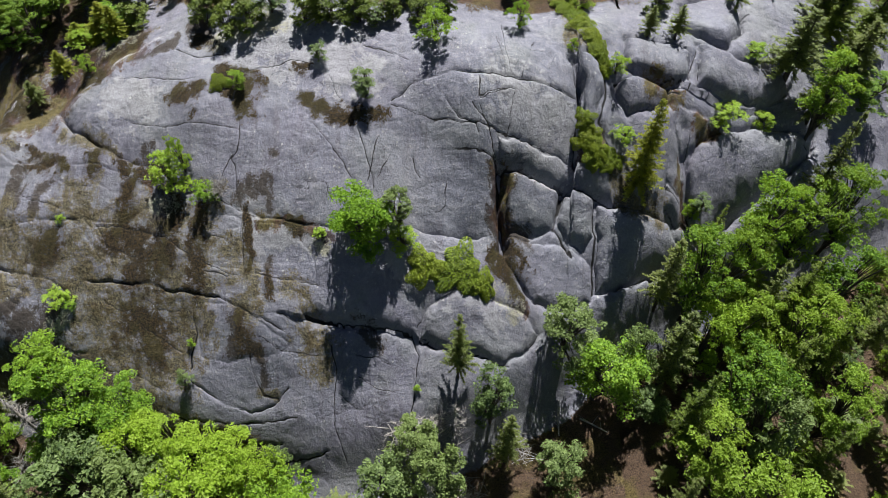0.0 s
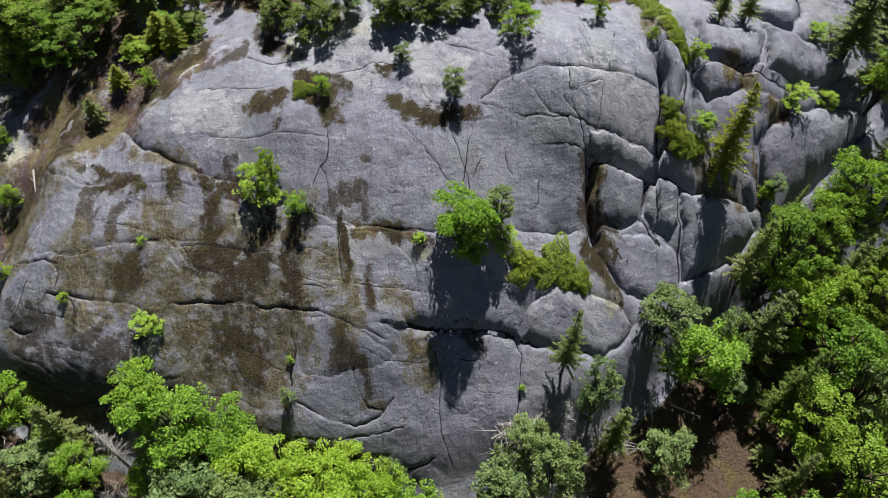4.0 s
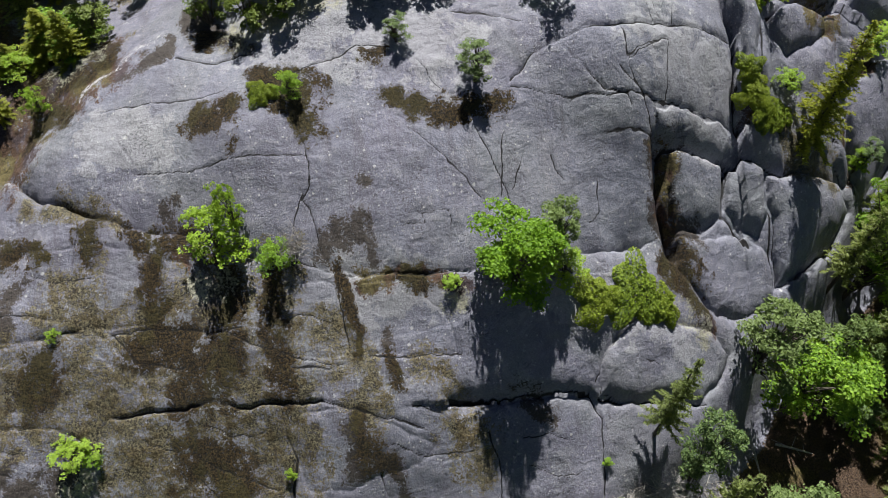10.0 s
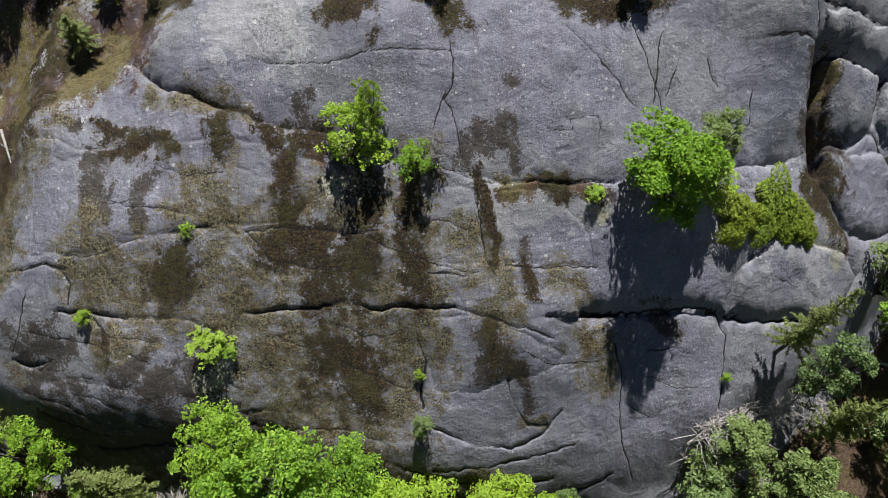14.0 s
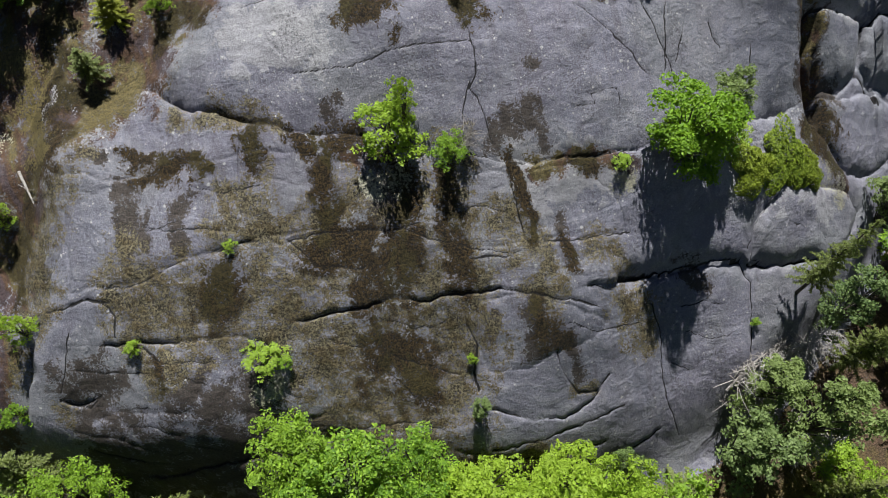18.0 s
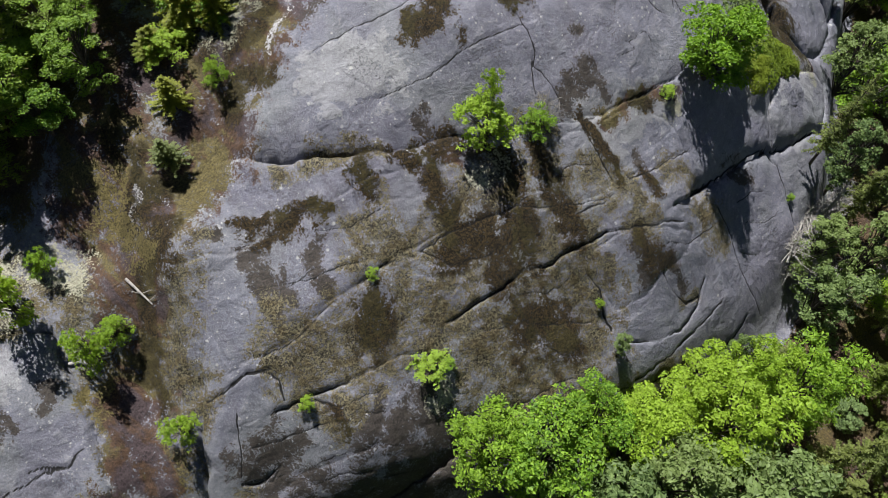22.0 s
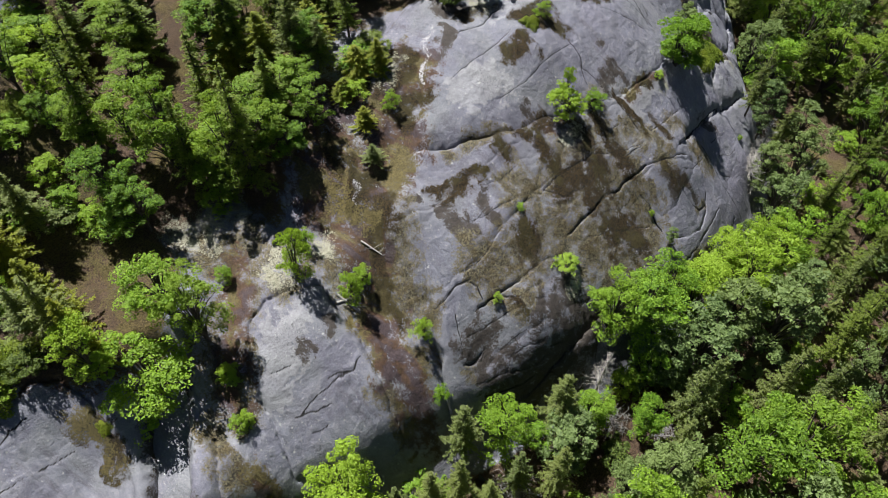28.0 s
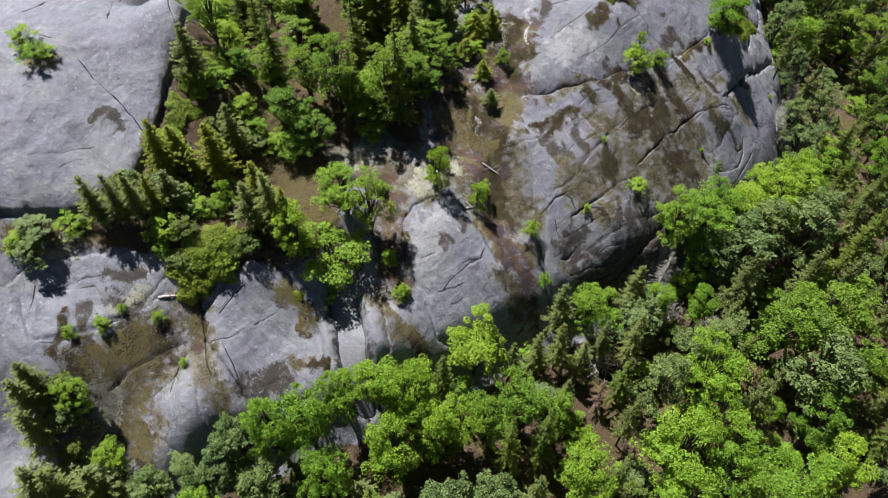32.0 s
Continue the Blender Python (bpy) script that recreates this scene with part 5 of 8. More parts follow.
def land(x, y, fine=True):
    """Height and the masks of the land at points x, y."""
    z = base_height(x, y)
    masks = {name: np.zeros(x.shape) for name in ("crack", "soil", *KINDS.values())}
    masks["soil"] = soil_mask(x, y)
    rocky = 1 - masks["soil"]
    z = z + rocky * (0.08 * fbm(x * 0.33, y * 0.45, 3, 3)) + (1 - rocky) * 0.22 * fbm(x * 0.5, y * 0.5, 11, 4)
    if not fine:
        return z, masks
    z = z + rocky * (0.05 * fbm(x * 0.9, y * 1.1, 21, 3) + 0.012 * fbm(x * 3.0, y * 3.4, 31, 3))
    # low broken steps where the face has scaled off in sheets
    rise = 0.75 * (y - foot(x)) + 0.12 * x + 1.1 * fbm(x * 0.45, y * 0.45, 111, 3)
    scaled = smooth(fbm(x * 0.3, y * 0.3, 121, 2), 0.0, 0.35) * (0.35 + 0.65 * (1 - smooth(y - foot(x), 6.0, 9.5)))
    saw = rise - np.floor(rise)
    z = z + rocky * scaled * 0.03 * np.where(saw < 0.08, 1 - saw / 0.08, (saw - 0.08) / 0.92)
    wx = x + 0.10 * fbm(x * 1.1, y * 1.1, 41, 3)
    wy = y + 0.10 * fbm(x * 1.1, y * 1.1, 51, 3)
    cx = 0.5 * (x + wx) + 0.03 * vnoise(x * 5, y * 5, 131)
    cy = 0.5 * (y + wy) + 0.03 * vnoise(x * 5, y * 5, 141)
    vary = np.clip(0.72 + 0.55 * vnoise(x * 0.9, y * 0.9, 61), 0.1, 1.1)
    for w, depth, line in GULLIES:
        pick = near(x, y, line, 3 * w)
        d, _ = to_line(wx[pick], wy[pick], line)
        z[pick] -= depth * np.exp(-(d / w) ** 2)
    for step, reach, line in LEDGES:
        pick = near(x, y, line, 4 * reach)
        d, side = to_line(wx[pick], wy[pick], line)
        z[pick] += step * np.where(side > 0, 0.45 * (1 - np.exp(-d / 0.25)) * np.exp(-d / (1.5 * reach)), -0.55 * np.exp(-d / reach))
    for drop, reach, line in LIPS:
        pick = near(x, y, line, 1.5 * reach)
        d, side = to_line(cx[pick], cy[pick], line)
        ends = smooth(np.minimum(np.hypot(x[pick] - line[0, 0], y[pick] - line[0, 1]), np.hypot(x[pick] - line[-1, 0], y[pick] - line[-1, 1])), 0, 1.3 * reach)
        curl = 1 - np.sqrt(np.clip(1 - (1 - np.clip(d / reach, 0, 1)) ** 2.4, 0, 1))
        z[pick] -= rocky[pick] * drop * ends * np.clip(vary[pick] + 0.25 * min(1, 2 * drop), 0, 1) * np.where(side > 0, curl, 0.45 * np.exp(-d / 0.14) + 0.1 * np.exp(-d / 0.6))
    for name, height, rim, outline in BLOCKS:
        if height <= 0:
            continue
        pick = near(x, y, outline, 1.6)
        if not pick.any():
            continue
        d, _ = to_line(wx[pick], wy[pick], np.vstack([outline, outline[:1]]))
        within = inside(wx[pick], wy[pick], outline)
        drop = np.where(within, 1 - np.sqrt(np.clip(1 - (1 - np.clip(d / (0.7 * rim), 0, 1)) ** 2, 0, 1)), 0.35 * np.exp(-d / 0.09) if name == "slab" else np.exp(-d / 0.28))
        z[pick] -= 0.7 * height * drop
        # the crack mask also paints a dark shade line round each block
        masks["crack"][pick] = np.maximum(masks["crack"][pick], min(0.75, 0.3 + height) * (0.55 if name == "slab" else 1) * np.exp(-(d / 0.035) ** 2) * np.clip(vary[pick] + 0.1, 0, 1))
    for w, depth, step, line in CRACKS:
        w = max(w * 0.34, 0.034 if line[0, 0] > -27 else 0.05)
        pick = near(x, y, line, 2.0 if step else w * 4)
        if not pick.any():
            continue
        d, side = to_line(cx[pick], cy[pick], line)
        g = np.exp(-(d / w) ** 2) * vary[pick]
        z[pick] -= 0.22 * depth * g + 0.12 * step * vary[pick] * np.where(side > 0, 0, np.exp(-d / 0.06))
        # grooves stay shallow; this mask paints their dirt and shade
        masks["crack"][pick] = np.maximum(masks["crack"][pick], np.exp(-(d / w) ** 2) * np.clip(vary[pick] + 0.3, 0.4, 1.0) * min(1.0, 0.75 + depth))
    for w, depth, line in NICKS if x.size > 1 else ():
        pick = near(x, y, line, 0.25)
        if pick.any():
            d, side = to_line(wx[pick], wy[pick], line)
            g = np.exp(-(d / w) ** 2)
            z[pick] -= depth * g * rocky[pick]
            masks["crack"][pick] = np.maximum(masks["crack"][pick], 0.62 * g * rocky[pick])
    px = x + 0.35 * fbm(x * 0.9, y * 0.9, 81, 3)
    py = y + 0.35 * fbm(x * 0.9, y * 0.9, 91, 3)
    for kind, w, line in PATCHES if x.size > 1 else ():
        reach = w * 2.2 + 0.6
        pick = (x > line[:, 0].min() - reach) & (x < line[:, 0].max() + reach) & (y > line[:, 1].min() - reach) & (y < line[:, 1].max() + reach)
        if not pick.any():
            continue
        d, _ = to_line(px[pick], py[pick], line)
        m = masks[KINDS[kind]]
        m[pick] = np.maximum(m[pick], 1 - smooth(d, 0.1 * w, 1.9 * w))
    z = z + 0.05 * masks["moss"] + 0.03 * masks["soil"] * vnoise(x * 6, y * 6, 101)
    return z, masks


def ground_at(x, y):
    z, _ = land(np.array([float(x)]), np.array([float(y)]))
    return float(z[0])


def surface(name, pts, quads, masks, parent):
    used, quads = np.unique(quads, return_inverse=True)
    quads = quads.reshape(-1, 4)
    me = bpy.data.meshes.new(name)
    me.vertices.add(len(used))
    me.vertices.foreach_set("co", pts[used].ravel())
    me.loops.add(quads.size)
    me.loops.foreach_set("vertex_index", quads.ravel().astype(np.int32))
    me.polygons.add(len(quads))
    me.polygons.foreach_set("loop_start", np.arange(0, quads.size, 4, dtype=np.int32))
    me.polygons.foreach_set("use_smooth", np.ones(len(quads), bool))
    for key, m in masks.items():
        me.attributes.new(key, "FLOAT", "POINT").data.foreach_set("value", m[used].astype(np.float32))
    me.update()
    me.validate()
    me.materials.append(ROCK)
    ob = new(name, me)
    ob.parent = parent
    return ob


def sheet(name, xs, ys, fine=True, hole=None, parent=None):
    """A piece of land as a grid; the blocks that lie in it become parts of their own."""
    gx, gy = np.meshgrid(xs, ys)
    x, y = gx.ravel(), gy.ravel()
    z, masks = land(x, y, fine)
    if hole is not None:
        z = z - hole(x, y)
    pts = np.stack([x, y, z], -1)
    i = np.arange(x.size).reshape(len(ys), len(xs))
    quads = np.stack([i[:-1, :-1], i[:-1, 1:], i[1:, 1:], i[1:, :-1]], -1).reshape(-1, 4)
    owner = np.full(len(quads), -1)
    if fine:
        cx, cy = x[quads].mean(1), y[quads].mean(1)
        for k, (_, _, _, outline) in enumerate(BLOCKS):
            free = (owner < 0) & near(cx, cy, outline, 0)
            owner[free] = np.where(inside(cx[free], cy[free], outline), k, -1)
    for k in np.unique(owner):
        if (owner == k).sum() > 30:
            loose = k >= 0 and "boulder" in BLOCKS[k][0]
            ob = surface(BLOCKS[k][0] if k >= 0 else name, pts, quads[owner == k], masks, None if loose else parent)
            if loose:
                tagged(ob, "rounded grey granite boulder beside the outcrop", "boulder", "boulders by the outcrop")
    return ob


def sunk(x, y):
    inside = ((x > -55.2) & (x < 25.2) & (y > 16.8) & (y < 57)) | ((x > -26.5) & (x < 9) & (y > 10.3) & (y < 31))
    return np.where(inside, 1.2, 0.0)


outcrop = tagged(new("rock_outcrop"), "weathered grey granite outcrop with cracks, moss and dark water streaks", "rock", kind="structure")
sheet("rock_face", np.arange(-27, 9.001, 0.04), np.arange(9.5, 31.001, 0.04), parent=outcrop)
sheet("rock_dome", np.arange(-56, -26.9, 0.065), np.arange(16, 56.01, 0.065), parent=outcrop)
sheet("rock_boulders", np.arange(9, 26.01, 0.06), np.arange(14, 38.01, 0.06), parent=outcrop)
sheet("rock_top", np.arange(-27, 9.01, 0.22), np.arange(31, 58.1, 0.22), parent=outcrop)
ground = tagged(sheet("ground", np.r_[-2500, -900, -300, np.arange(-110, 100, 1.1), 300, 900, 2500], np.r_[-2500, -900, -300, np.arange(-50, 130, 1.1), 300, 900, 2500], False, sunk),
                "brown forest floor of needles, soil and moss", "ground", kind="structure")


# ---- growing things ----
def mesh_object(name, verts, faces, mat, parent=None, flat=True):
    me = bpy.data.meshes.new(name)
    me.from_pydata([tuple(v) for v in verts], [], faces)
    me.materials.append(mat)
    if not flat:
        me.polygons.foreach_set("use_smooth", np.ones(len(me.polygons), bool))
    ob = new(name, me)
    ob.parent = parent
    return ob


def tube(verts, faces, points, radii, sides=6):
    """Adds a tapered tube along points."""
    first = len(verts)
    for i, (p, r) in enumerate(zip(points, radii)):
        q = points[min(i + 1, len(points) - 1)] - points[max(i - 1, 0)]
        side = q.cross(Vector((0.3, 0.9, 0.1))).normalized()
        up = q.cross(side).normalized()
        for k in range(sides):
            a = 2 * math.pi * k / sides
            verts.append(p + side * (r * math.cos(a)) + up * (r * math.sin(a)))
    for i in range(len(points) - 1):
        for k in range(sides):
            a, b = first + i * sides + k, first + i * sides + (k + 1) % sides
            faces.append((a, b, b + sides, a + sides))


def leaf_quads(rng, centres, outs, size, lift):
    """Small folded leaves round the centres, turned outwards and up."""
    n = len(centres)
    nrm = outs * 0.7 + rng.normal(0, 0.55, (n, 3)) + np.array([0, 0, lift])
    nrm /= np.linalg.norm(nrm, axis=1)[:, None]
    a = np.cross(nrm, rng.normal(0, 1, (n, 3)))
    a /= np.linalg.norm(a, axis=1)[:, None]
    b = np.cross(nrm, a)
    s = size * rng.uniform(0.6, 1.35, (n, 1))
    return np.stack([centres - a * s, centres - b * s * 0.55 + nrm * s * 0.15, centres + a * s, centres + b * s * 0.55 + nrm * s * 0.15], 1).reshape(-1, 3)


def broadleaf(name, seed, h, r, mat, clumps=44, leaves=70, size=0.13, low=0.25, stems=1, shell=2):
    """A broadleaved tree: trunk, limbs, and a crown of leaf clumps with gaps."""
    rng = np.random.default_rng(seed)
    tree = new(name)
    tv, tf, cents = [], [], []
    trunks = []
    for s in range(stems):
        lean = Vector((rng.uniform(-0.15, 0.15) * r * stems, rng.uniform(-0.15, 0.15) * r * stems, 0))
        pts = [Vector((0, 0, -0.3)) + lean * 0.2] + [lean * f + Vector((rng.normal(0, 0.03) * h * 0.3, rng.normal(0, 0.03) * h * 0.3, h * 0.86 * f)) for f in (0.25, 0.5, 0.75, 1.0)]
        tube(tv, tf, pts, [0.016 * h + 0.02, 0.013 * h + 0.015, 0.010 * h + 0.01, 0.006 * h, 0.003 * h], 7)
        trunks.append(pts)
    lobes = []
    for i in range(9):
        zz = low + (1 - low) * (0.12 + 0.8 * i / 8) * rng.uniform(0.9, 1.08)
        prof = math.sin(math.pi * min(1, 0.2 + 0.75 * (zz - low) / (1 - low))) ** 0.7
        ang, rad = i * 2.39996 + rng.uniform(-0.6, 0.6), r * prof * rng.uniform(0.35, 0.8)
        lobes.append((np.array([rad * math.cos(ang), rad * math.sin(ang), min(zz, 0.93) * h]), r * rng.uniform(0.32, 0.52)))
    lobes.append((np.array([0, 0, 0.9 * h]), 0.4 * r))
    for i in range(clumps):
        d = rng.normal(0, 1, 3)
        d /= np.linalg.norm(d)
        if i % 5 < 5 - shell:
            at, lr = lobes[i % len(lobes)]
            d[2] = abs(d[2]) * 0.9 - 0.3
            at = at + d * lr * rng.uniform(0.5, 1.05) * np.array([1, 1, 0.8 * h / (4 * r) + 0.3])
        else:
            at = np.array([0, 0, (0.5 + 0.5 * low) * h]) + d * rng.uniform(0.62, 0.92) * np.array([0.85 * r, 0.85 * r, 0.47 * (1 - low) * h])
        c = Vector((at[0], at[1], min(at[2], h)))
        zz = min(1.0, max(low, c.z / h))
        cents.append((c, r * rng.uniform(0.1, 0.22)))
        if i % 2 == 0:
            pts = trunks[i % stems]
            j = min(3, max(1, int(zz * 4 * 0.8)))
            start = pts[j].lerp(pts[j - 1], rng.uniform(0, 0.9))
            mid = start.lerp(c, 0.55) + Vector((0, 0, 0.05 * h))
            tube(tv, tf, [start, mid, c], [0.006 * h, 0.004 * h, 0.0015 * h], 5)
    mesh_object("trunk", tv, tf, BARK, tree, False)
    allc, outs = [], []
    for c, cr in cents:
        n = int(leaves * rng.uniform(0.6, 1.3))
        d = rng.normal(0, 1, (n, 3))
        d /= np.linalg.norm(d, axis=1)[:, None]
        d[:, 2] = np.abs(d[:, 2]) * 0.9 - 0.25
        rr = cr * rng.uniform(0.35, 1.0, (n, 1)) ** 0.6
        allc.append(np.array(c) + d * rr * np.array([1.15, 1.15, 0.75]))
        outs.append(d)
    allc, outs = np.concatenate(allc), np.concatenate(outs)
    v = leaf_quads(rng, allc, outs, size, 0.6)
    mesh_object("crown", v, [(i, i + 1, i + 2, i + 3) for i in range(0, len(v), 4)], mat, tree)
    return tree


def conifer(name, seed, h, r, mat, tiers=26, bare=0.12, thin=1.0):
    """A spruce: straight trunk, drooping whorls of boughs, each a row of needle sprays."""
    rng = np.random.default_rng(seed)
    tree = new(name)
    tv, tf, nv = [], [], []
    tube(tv, tf, [Vector((0, 0, -0.4)), Vector((0, 0, h * 0.3)), Vector((0.01 * h, 0, h * 0.7)), Vector((0.01 * h, 0.005 * h, h))], [0.014 * h + 0.02, 0.011 * h + 0.012, 0.006 * h, 0.002 * h], 7)
    for i in range(tiers):
        f = bare + (1 - bare) * (i + rng.uniform(0, 0.8)) / tiers
        reach = r * ((1 - f) ** 0.8) * 1.05 + 0.03 * r
        lean = rng.uniform(0.75, 1.15)
        for b in range(int(rng.integers(5, 9) * thin) + 1):
            ang, L = rng.uniform(0, 2 * math.pi), reach * lean * rng.uniform(0.5, 1.25)
            out = np.array([math.cos(ang), math.sin(ang), 0.0])
            across = np.array([-out[1], out[0], 0.0])
            z0, rise = f * h, rng.uniform(-0.1, 0.22) - 0.35 * (1 - f)
            if i % 3 == 0 or L > 0.5 * r:
                e = Vector(out * L * 0.9) + Vector((0, 0, z0 + rise * L * 0.9))
                tube(tv, tf, [Vector((0, 0, z0)), e], [0.004 * h, 0.0015 * h], 4)
            k = max(6, int(L / (0.03 * max(r, 0.8))))
            for j in range(k):
                g = (j + 0.6 + rng.uniform(-0.2, 0.2)) / k
                p = out * L * g + np.array([0, 0, z0 + rise * L * g + 0.09 * L * g * g + rng.normal(0, 0.03 * r)])
                half = (0.04 * r + 0.085 * L * (1 - 0.6 * g)) * rng.uniform(0.6, 1.4)
                fw = 0.05 * r + 0.03
                for sgn in (-1, 1, 0):
                    way = sgn * across * half + out * fw * rng.uniform(0.4, 1.3) + rng.normal(0, 0.22 * half, 3)
                    way[2] += rng.uniform(-0.25, 0.3) * half
                    tip = p + way
                    wide = np.cross(way, rng.normal(0, 1, 3) + np.array([0, 0, 1.5]))
                    wide *= 0.3 * (half + fw) / (np.linalg.norm(wide) + 1e-6) * 0.42
                    nv += [p - way * 0.15, p + way * 0.45 - wide, tip, p + way * 0.45 + wide]
    mesh_object("trunk", tv, tf, BARK, tree, False)
    mesh_object("crown", nv, [(i, i + 1, i + 2, i + 3) for i in range(0, len(nv), 4)], mat, tree)
    return tree


def mat_shrub(name, seed, r, h, mat, leaves=6000, size=0.034):
    """A low, spreading bush."""
    rng = np.random.default_rng(seed)
    bush = new(name)
    a, q = rng.uniform(0, 2 * math.pi, leaves), np.sqrt(rng.uniform(0, 1, leaves))
    rim = 0.8 + 0.2 * np.sin(3 * a + seed) + 0.12 * np.sin(7 * a)
    top = h * (1 - q ** 5) * (0.8 + 0.12 * np.sin(a * 5 + q * 9) + 0.1 * np.sin(11 * q * np.cos(a)) * np.sin(13 * q * np.sin(a))) + 0.03
    c = np.stack([r * rim * q * np.cos(a), r * rim * q * np.sin(a), top * rng.uniform(0.45, 1.05, leaves)], -1)
    out = np.stack([np.cos(a) * q, np.sin(a) * q, np.full(leaves, 0.7)], -1)
    v = leaf_quads(rng, c, out, size, 0.5)
    mesh_object("leaves", v, [(i, i + 1, i + 2, i + 3) for i in range(0, len(v), 4)], mat, bush)
    tv, tf = [], []
    for i in range(7):
        t = rng.uniform(0, 2 * math.pi)
        e = Vector((0.6 * r * math.cos(t), 0.6 * r * math.sin(t), 0.55 * h))
        tube(tv, tf, [Vector((0, 0, -0.1)), e * 0.5, e], [0.02, 0.014, 0.006], 5)
    mesh_object("stems", tv, tf, BARK, bush, False)
    return bush


def dead_tree(name, seed, h, r):
    rng = np.random.default_rng(seed)
    tree = new(name)
    tv, tf = [], []
    tube(tv, tf, [Vector((0, 0, -0.3)), Vector((0.02 * h, 0, h * 0.5)), Vector((0, 0.02 * h, h))], [0.015 * h + 0.02, 0.01 * h + 0.01, 0.003 * h], 6)
    mesh_object("trunk", tv, tf, BARK_PALE, tree, False)
    tv, tf = [], []
    for i in range(90):
        f = rng.uniform(0.15, 0.97)
        ang, L = rng.uniform(0, 2 * math.pi), r * (1 - f) ** 0.6 * rng.uniform(0.5, 1.1)
        s = Vector((0, 0, f * h))
        e = s + Vector((L * math.cos(ang), L * math.sin(ang), rng.uniform(-0.35, 0.15) * L))
        tube(tv, tf, [s, e], [0.018, 0.006], 4)
        for j in range(4):
            q = s.lerp(e, rng.uniform(0.3, 1))
            d = Vector(rng.normal(0, 0.22 * L, 3))
            tube(tv, tf, [q, q + d], [0.008, 0.004], 3)
    tagged(mesh_object("twig_tangle", tv, tf, BARK_PALE, tree, False), kind="stuff")
    return tree


def brush(name, seed, r, h):
    rng = np.random.default_rng(seed)
    bush = new(name)
    tv, tf = [], []
    for i in range(110):
        a, q = rng.uniform(0, 2 * math.pi), rng.uniform(0, 0.7) * r
        s = Vector((q * math.cos(a), q * math.sin(a), rng.uniform(0, 0.5) * h))
        m = s + Vector((rng.normal(0, 0.25 * r), rng.normal(0, 0.25 * r), rng.uniform(0.0, 0.4) * h))
        e = m + Vector((rng.normal(0, 0.3 * r), rng.normal(0, 0.3 * r), rng.uniform(-0.2, 0.3) * h))
        tube(tv, tf, [s, m, e], [0.016, 0.011, 0.005], 4)
    tagged(mesh_object("twig_tangle", tv, tf, BARK_PALE, bush, False), kind="stuff")
    tv, tf = [], []
    tube(tv, tf, [Vector((-0.9 * r, 0.1, 0.02)), Vector((0, 0, 0.15 * h)), Vector((0.9 * r, -0.2 * r, 0.3 * h))], [0.04, 0.03, 0.015], 6)
    mesh_object("stem", tv, tf, BARK_PALE, bush, False)
    return bush


def fallen_log(xa, ya, xb, yb, r):
    """A grey, bleached log lying on the ground between two points, with the stubs of a few limbs."""
    rng = np.random.default_rng(int(abs(xa * 100)))
    a, c = Vector((xa, ya, ground_at(xa, ya) + r * 0.8)), Vector((xb, yb, ground_at(xb, yb) + r * 0.8))
    m = a.lerp(c, 0.5)
    m.z = max(m.z, ground_at(m.x, m.y) + r * 0.7)
    tv, tf = [], []
    tube(tv, tf, [a, a.lerp(m, 0.5) + Vector((0, 0, 0.02)), m, m.lerp(c, 0.5), c], [r, r * 0.95, r * 0.8, r * 0.65, r * 0.4], 8)
    log = tagged(new("fallen_log"), "bleached grey fallen log lying on the ground", "log", "fallen logs")
    mesh_object("trunk", tv, tf, BARK_PALE, log, False)
    for i in range(4):
        s = a.lerp(c, rng.uniform(0.3, 0.95))
        tv, tf = [], []
        e = s + Vector((rng.normal(0, 0.25), rng.normal(0, 0.25), rng.uniform(0.1, 0.35)))
        tube(tv, tf, [s, e], [r * 0.3, r * 0.12], 5)
        mesh_object("limb", tv, tf, BARK_PALE, log, False)


PROTO = {}


def plant(kind, x, y, h, r):
    """Sets a tree of a kind at x, y, with its height and crown radius."""
    makers, label, category, group = KINDS_OF_TREE[kind]
    pick = int(abs(x * 7.3 + y * 3.1) * 10) % len(makers)
    key = (kind, pick)
    z = ground_at(x, y)
    place = Matrix.Translation((x, y, z))
    if kind == "l":
        slope = Vector((ground_at(x - 0.5, y) - ground_at(x + 0.5, y), ground_at(x, y - 0.5) - ground_at(x, y + 0.5), 1.0))
        place = place @ Vector((0, 0, 1)).rotation_difference(slope).to_matrix().to_4x4()
    place = place @ Matrix.Rotation(radians((x * 131 + y * 77) % 360), 4, "Z")
    if key not in PROTO:
        ob, h0, r0 = makers[pick]()
        PROTO[key] = (ob, h0, r0)
        m = place @ Matrix.Diagonal((r / r0, r / r0, h / h0, 1))
        ob.matrix_basis = m
        PROTO[key] = (ob, h0, r0)
        tagged(ob, label, category, group)
        return ob
    ob, h0, r0 = PROTO[key]
    keep = ob.matrix_basis.copy()
    ob.matrix_basis = Matrix()
    new_ob = copy_thing(ob, place @ Matrix.Diagonal((r / r0, r / r0, h / h0, 1)))
    ob.matrix_basis = keep
    return new_ob


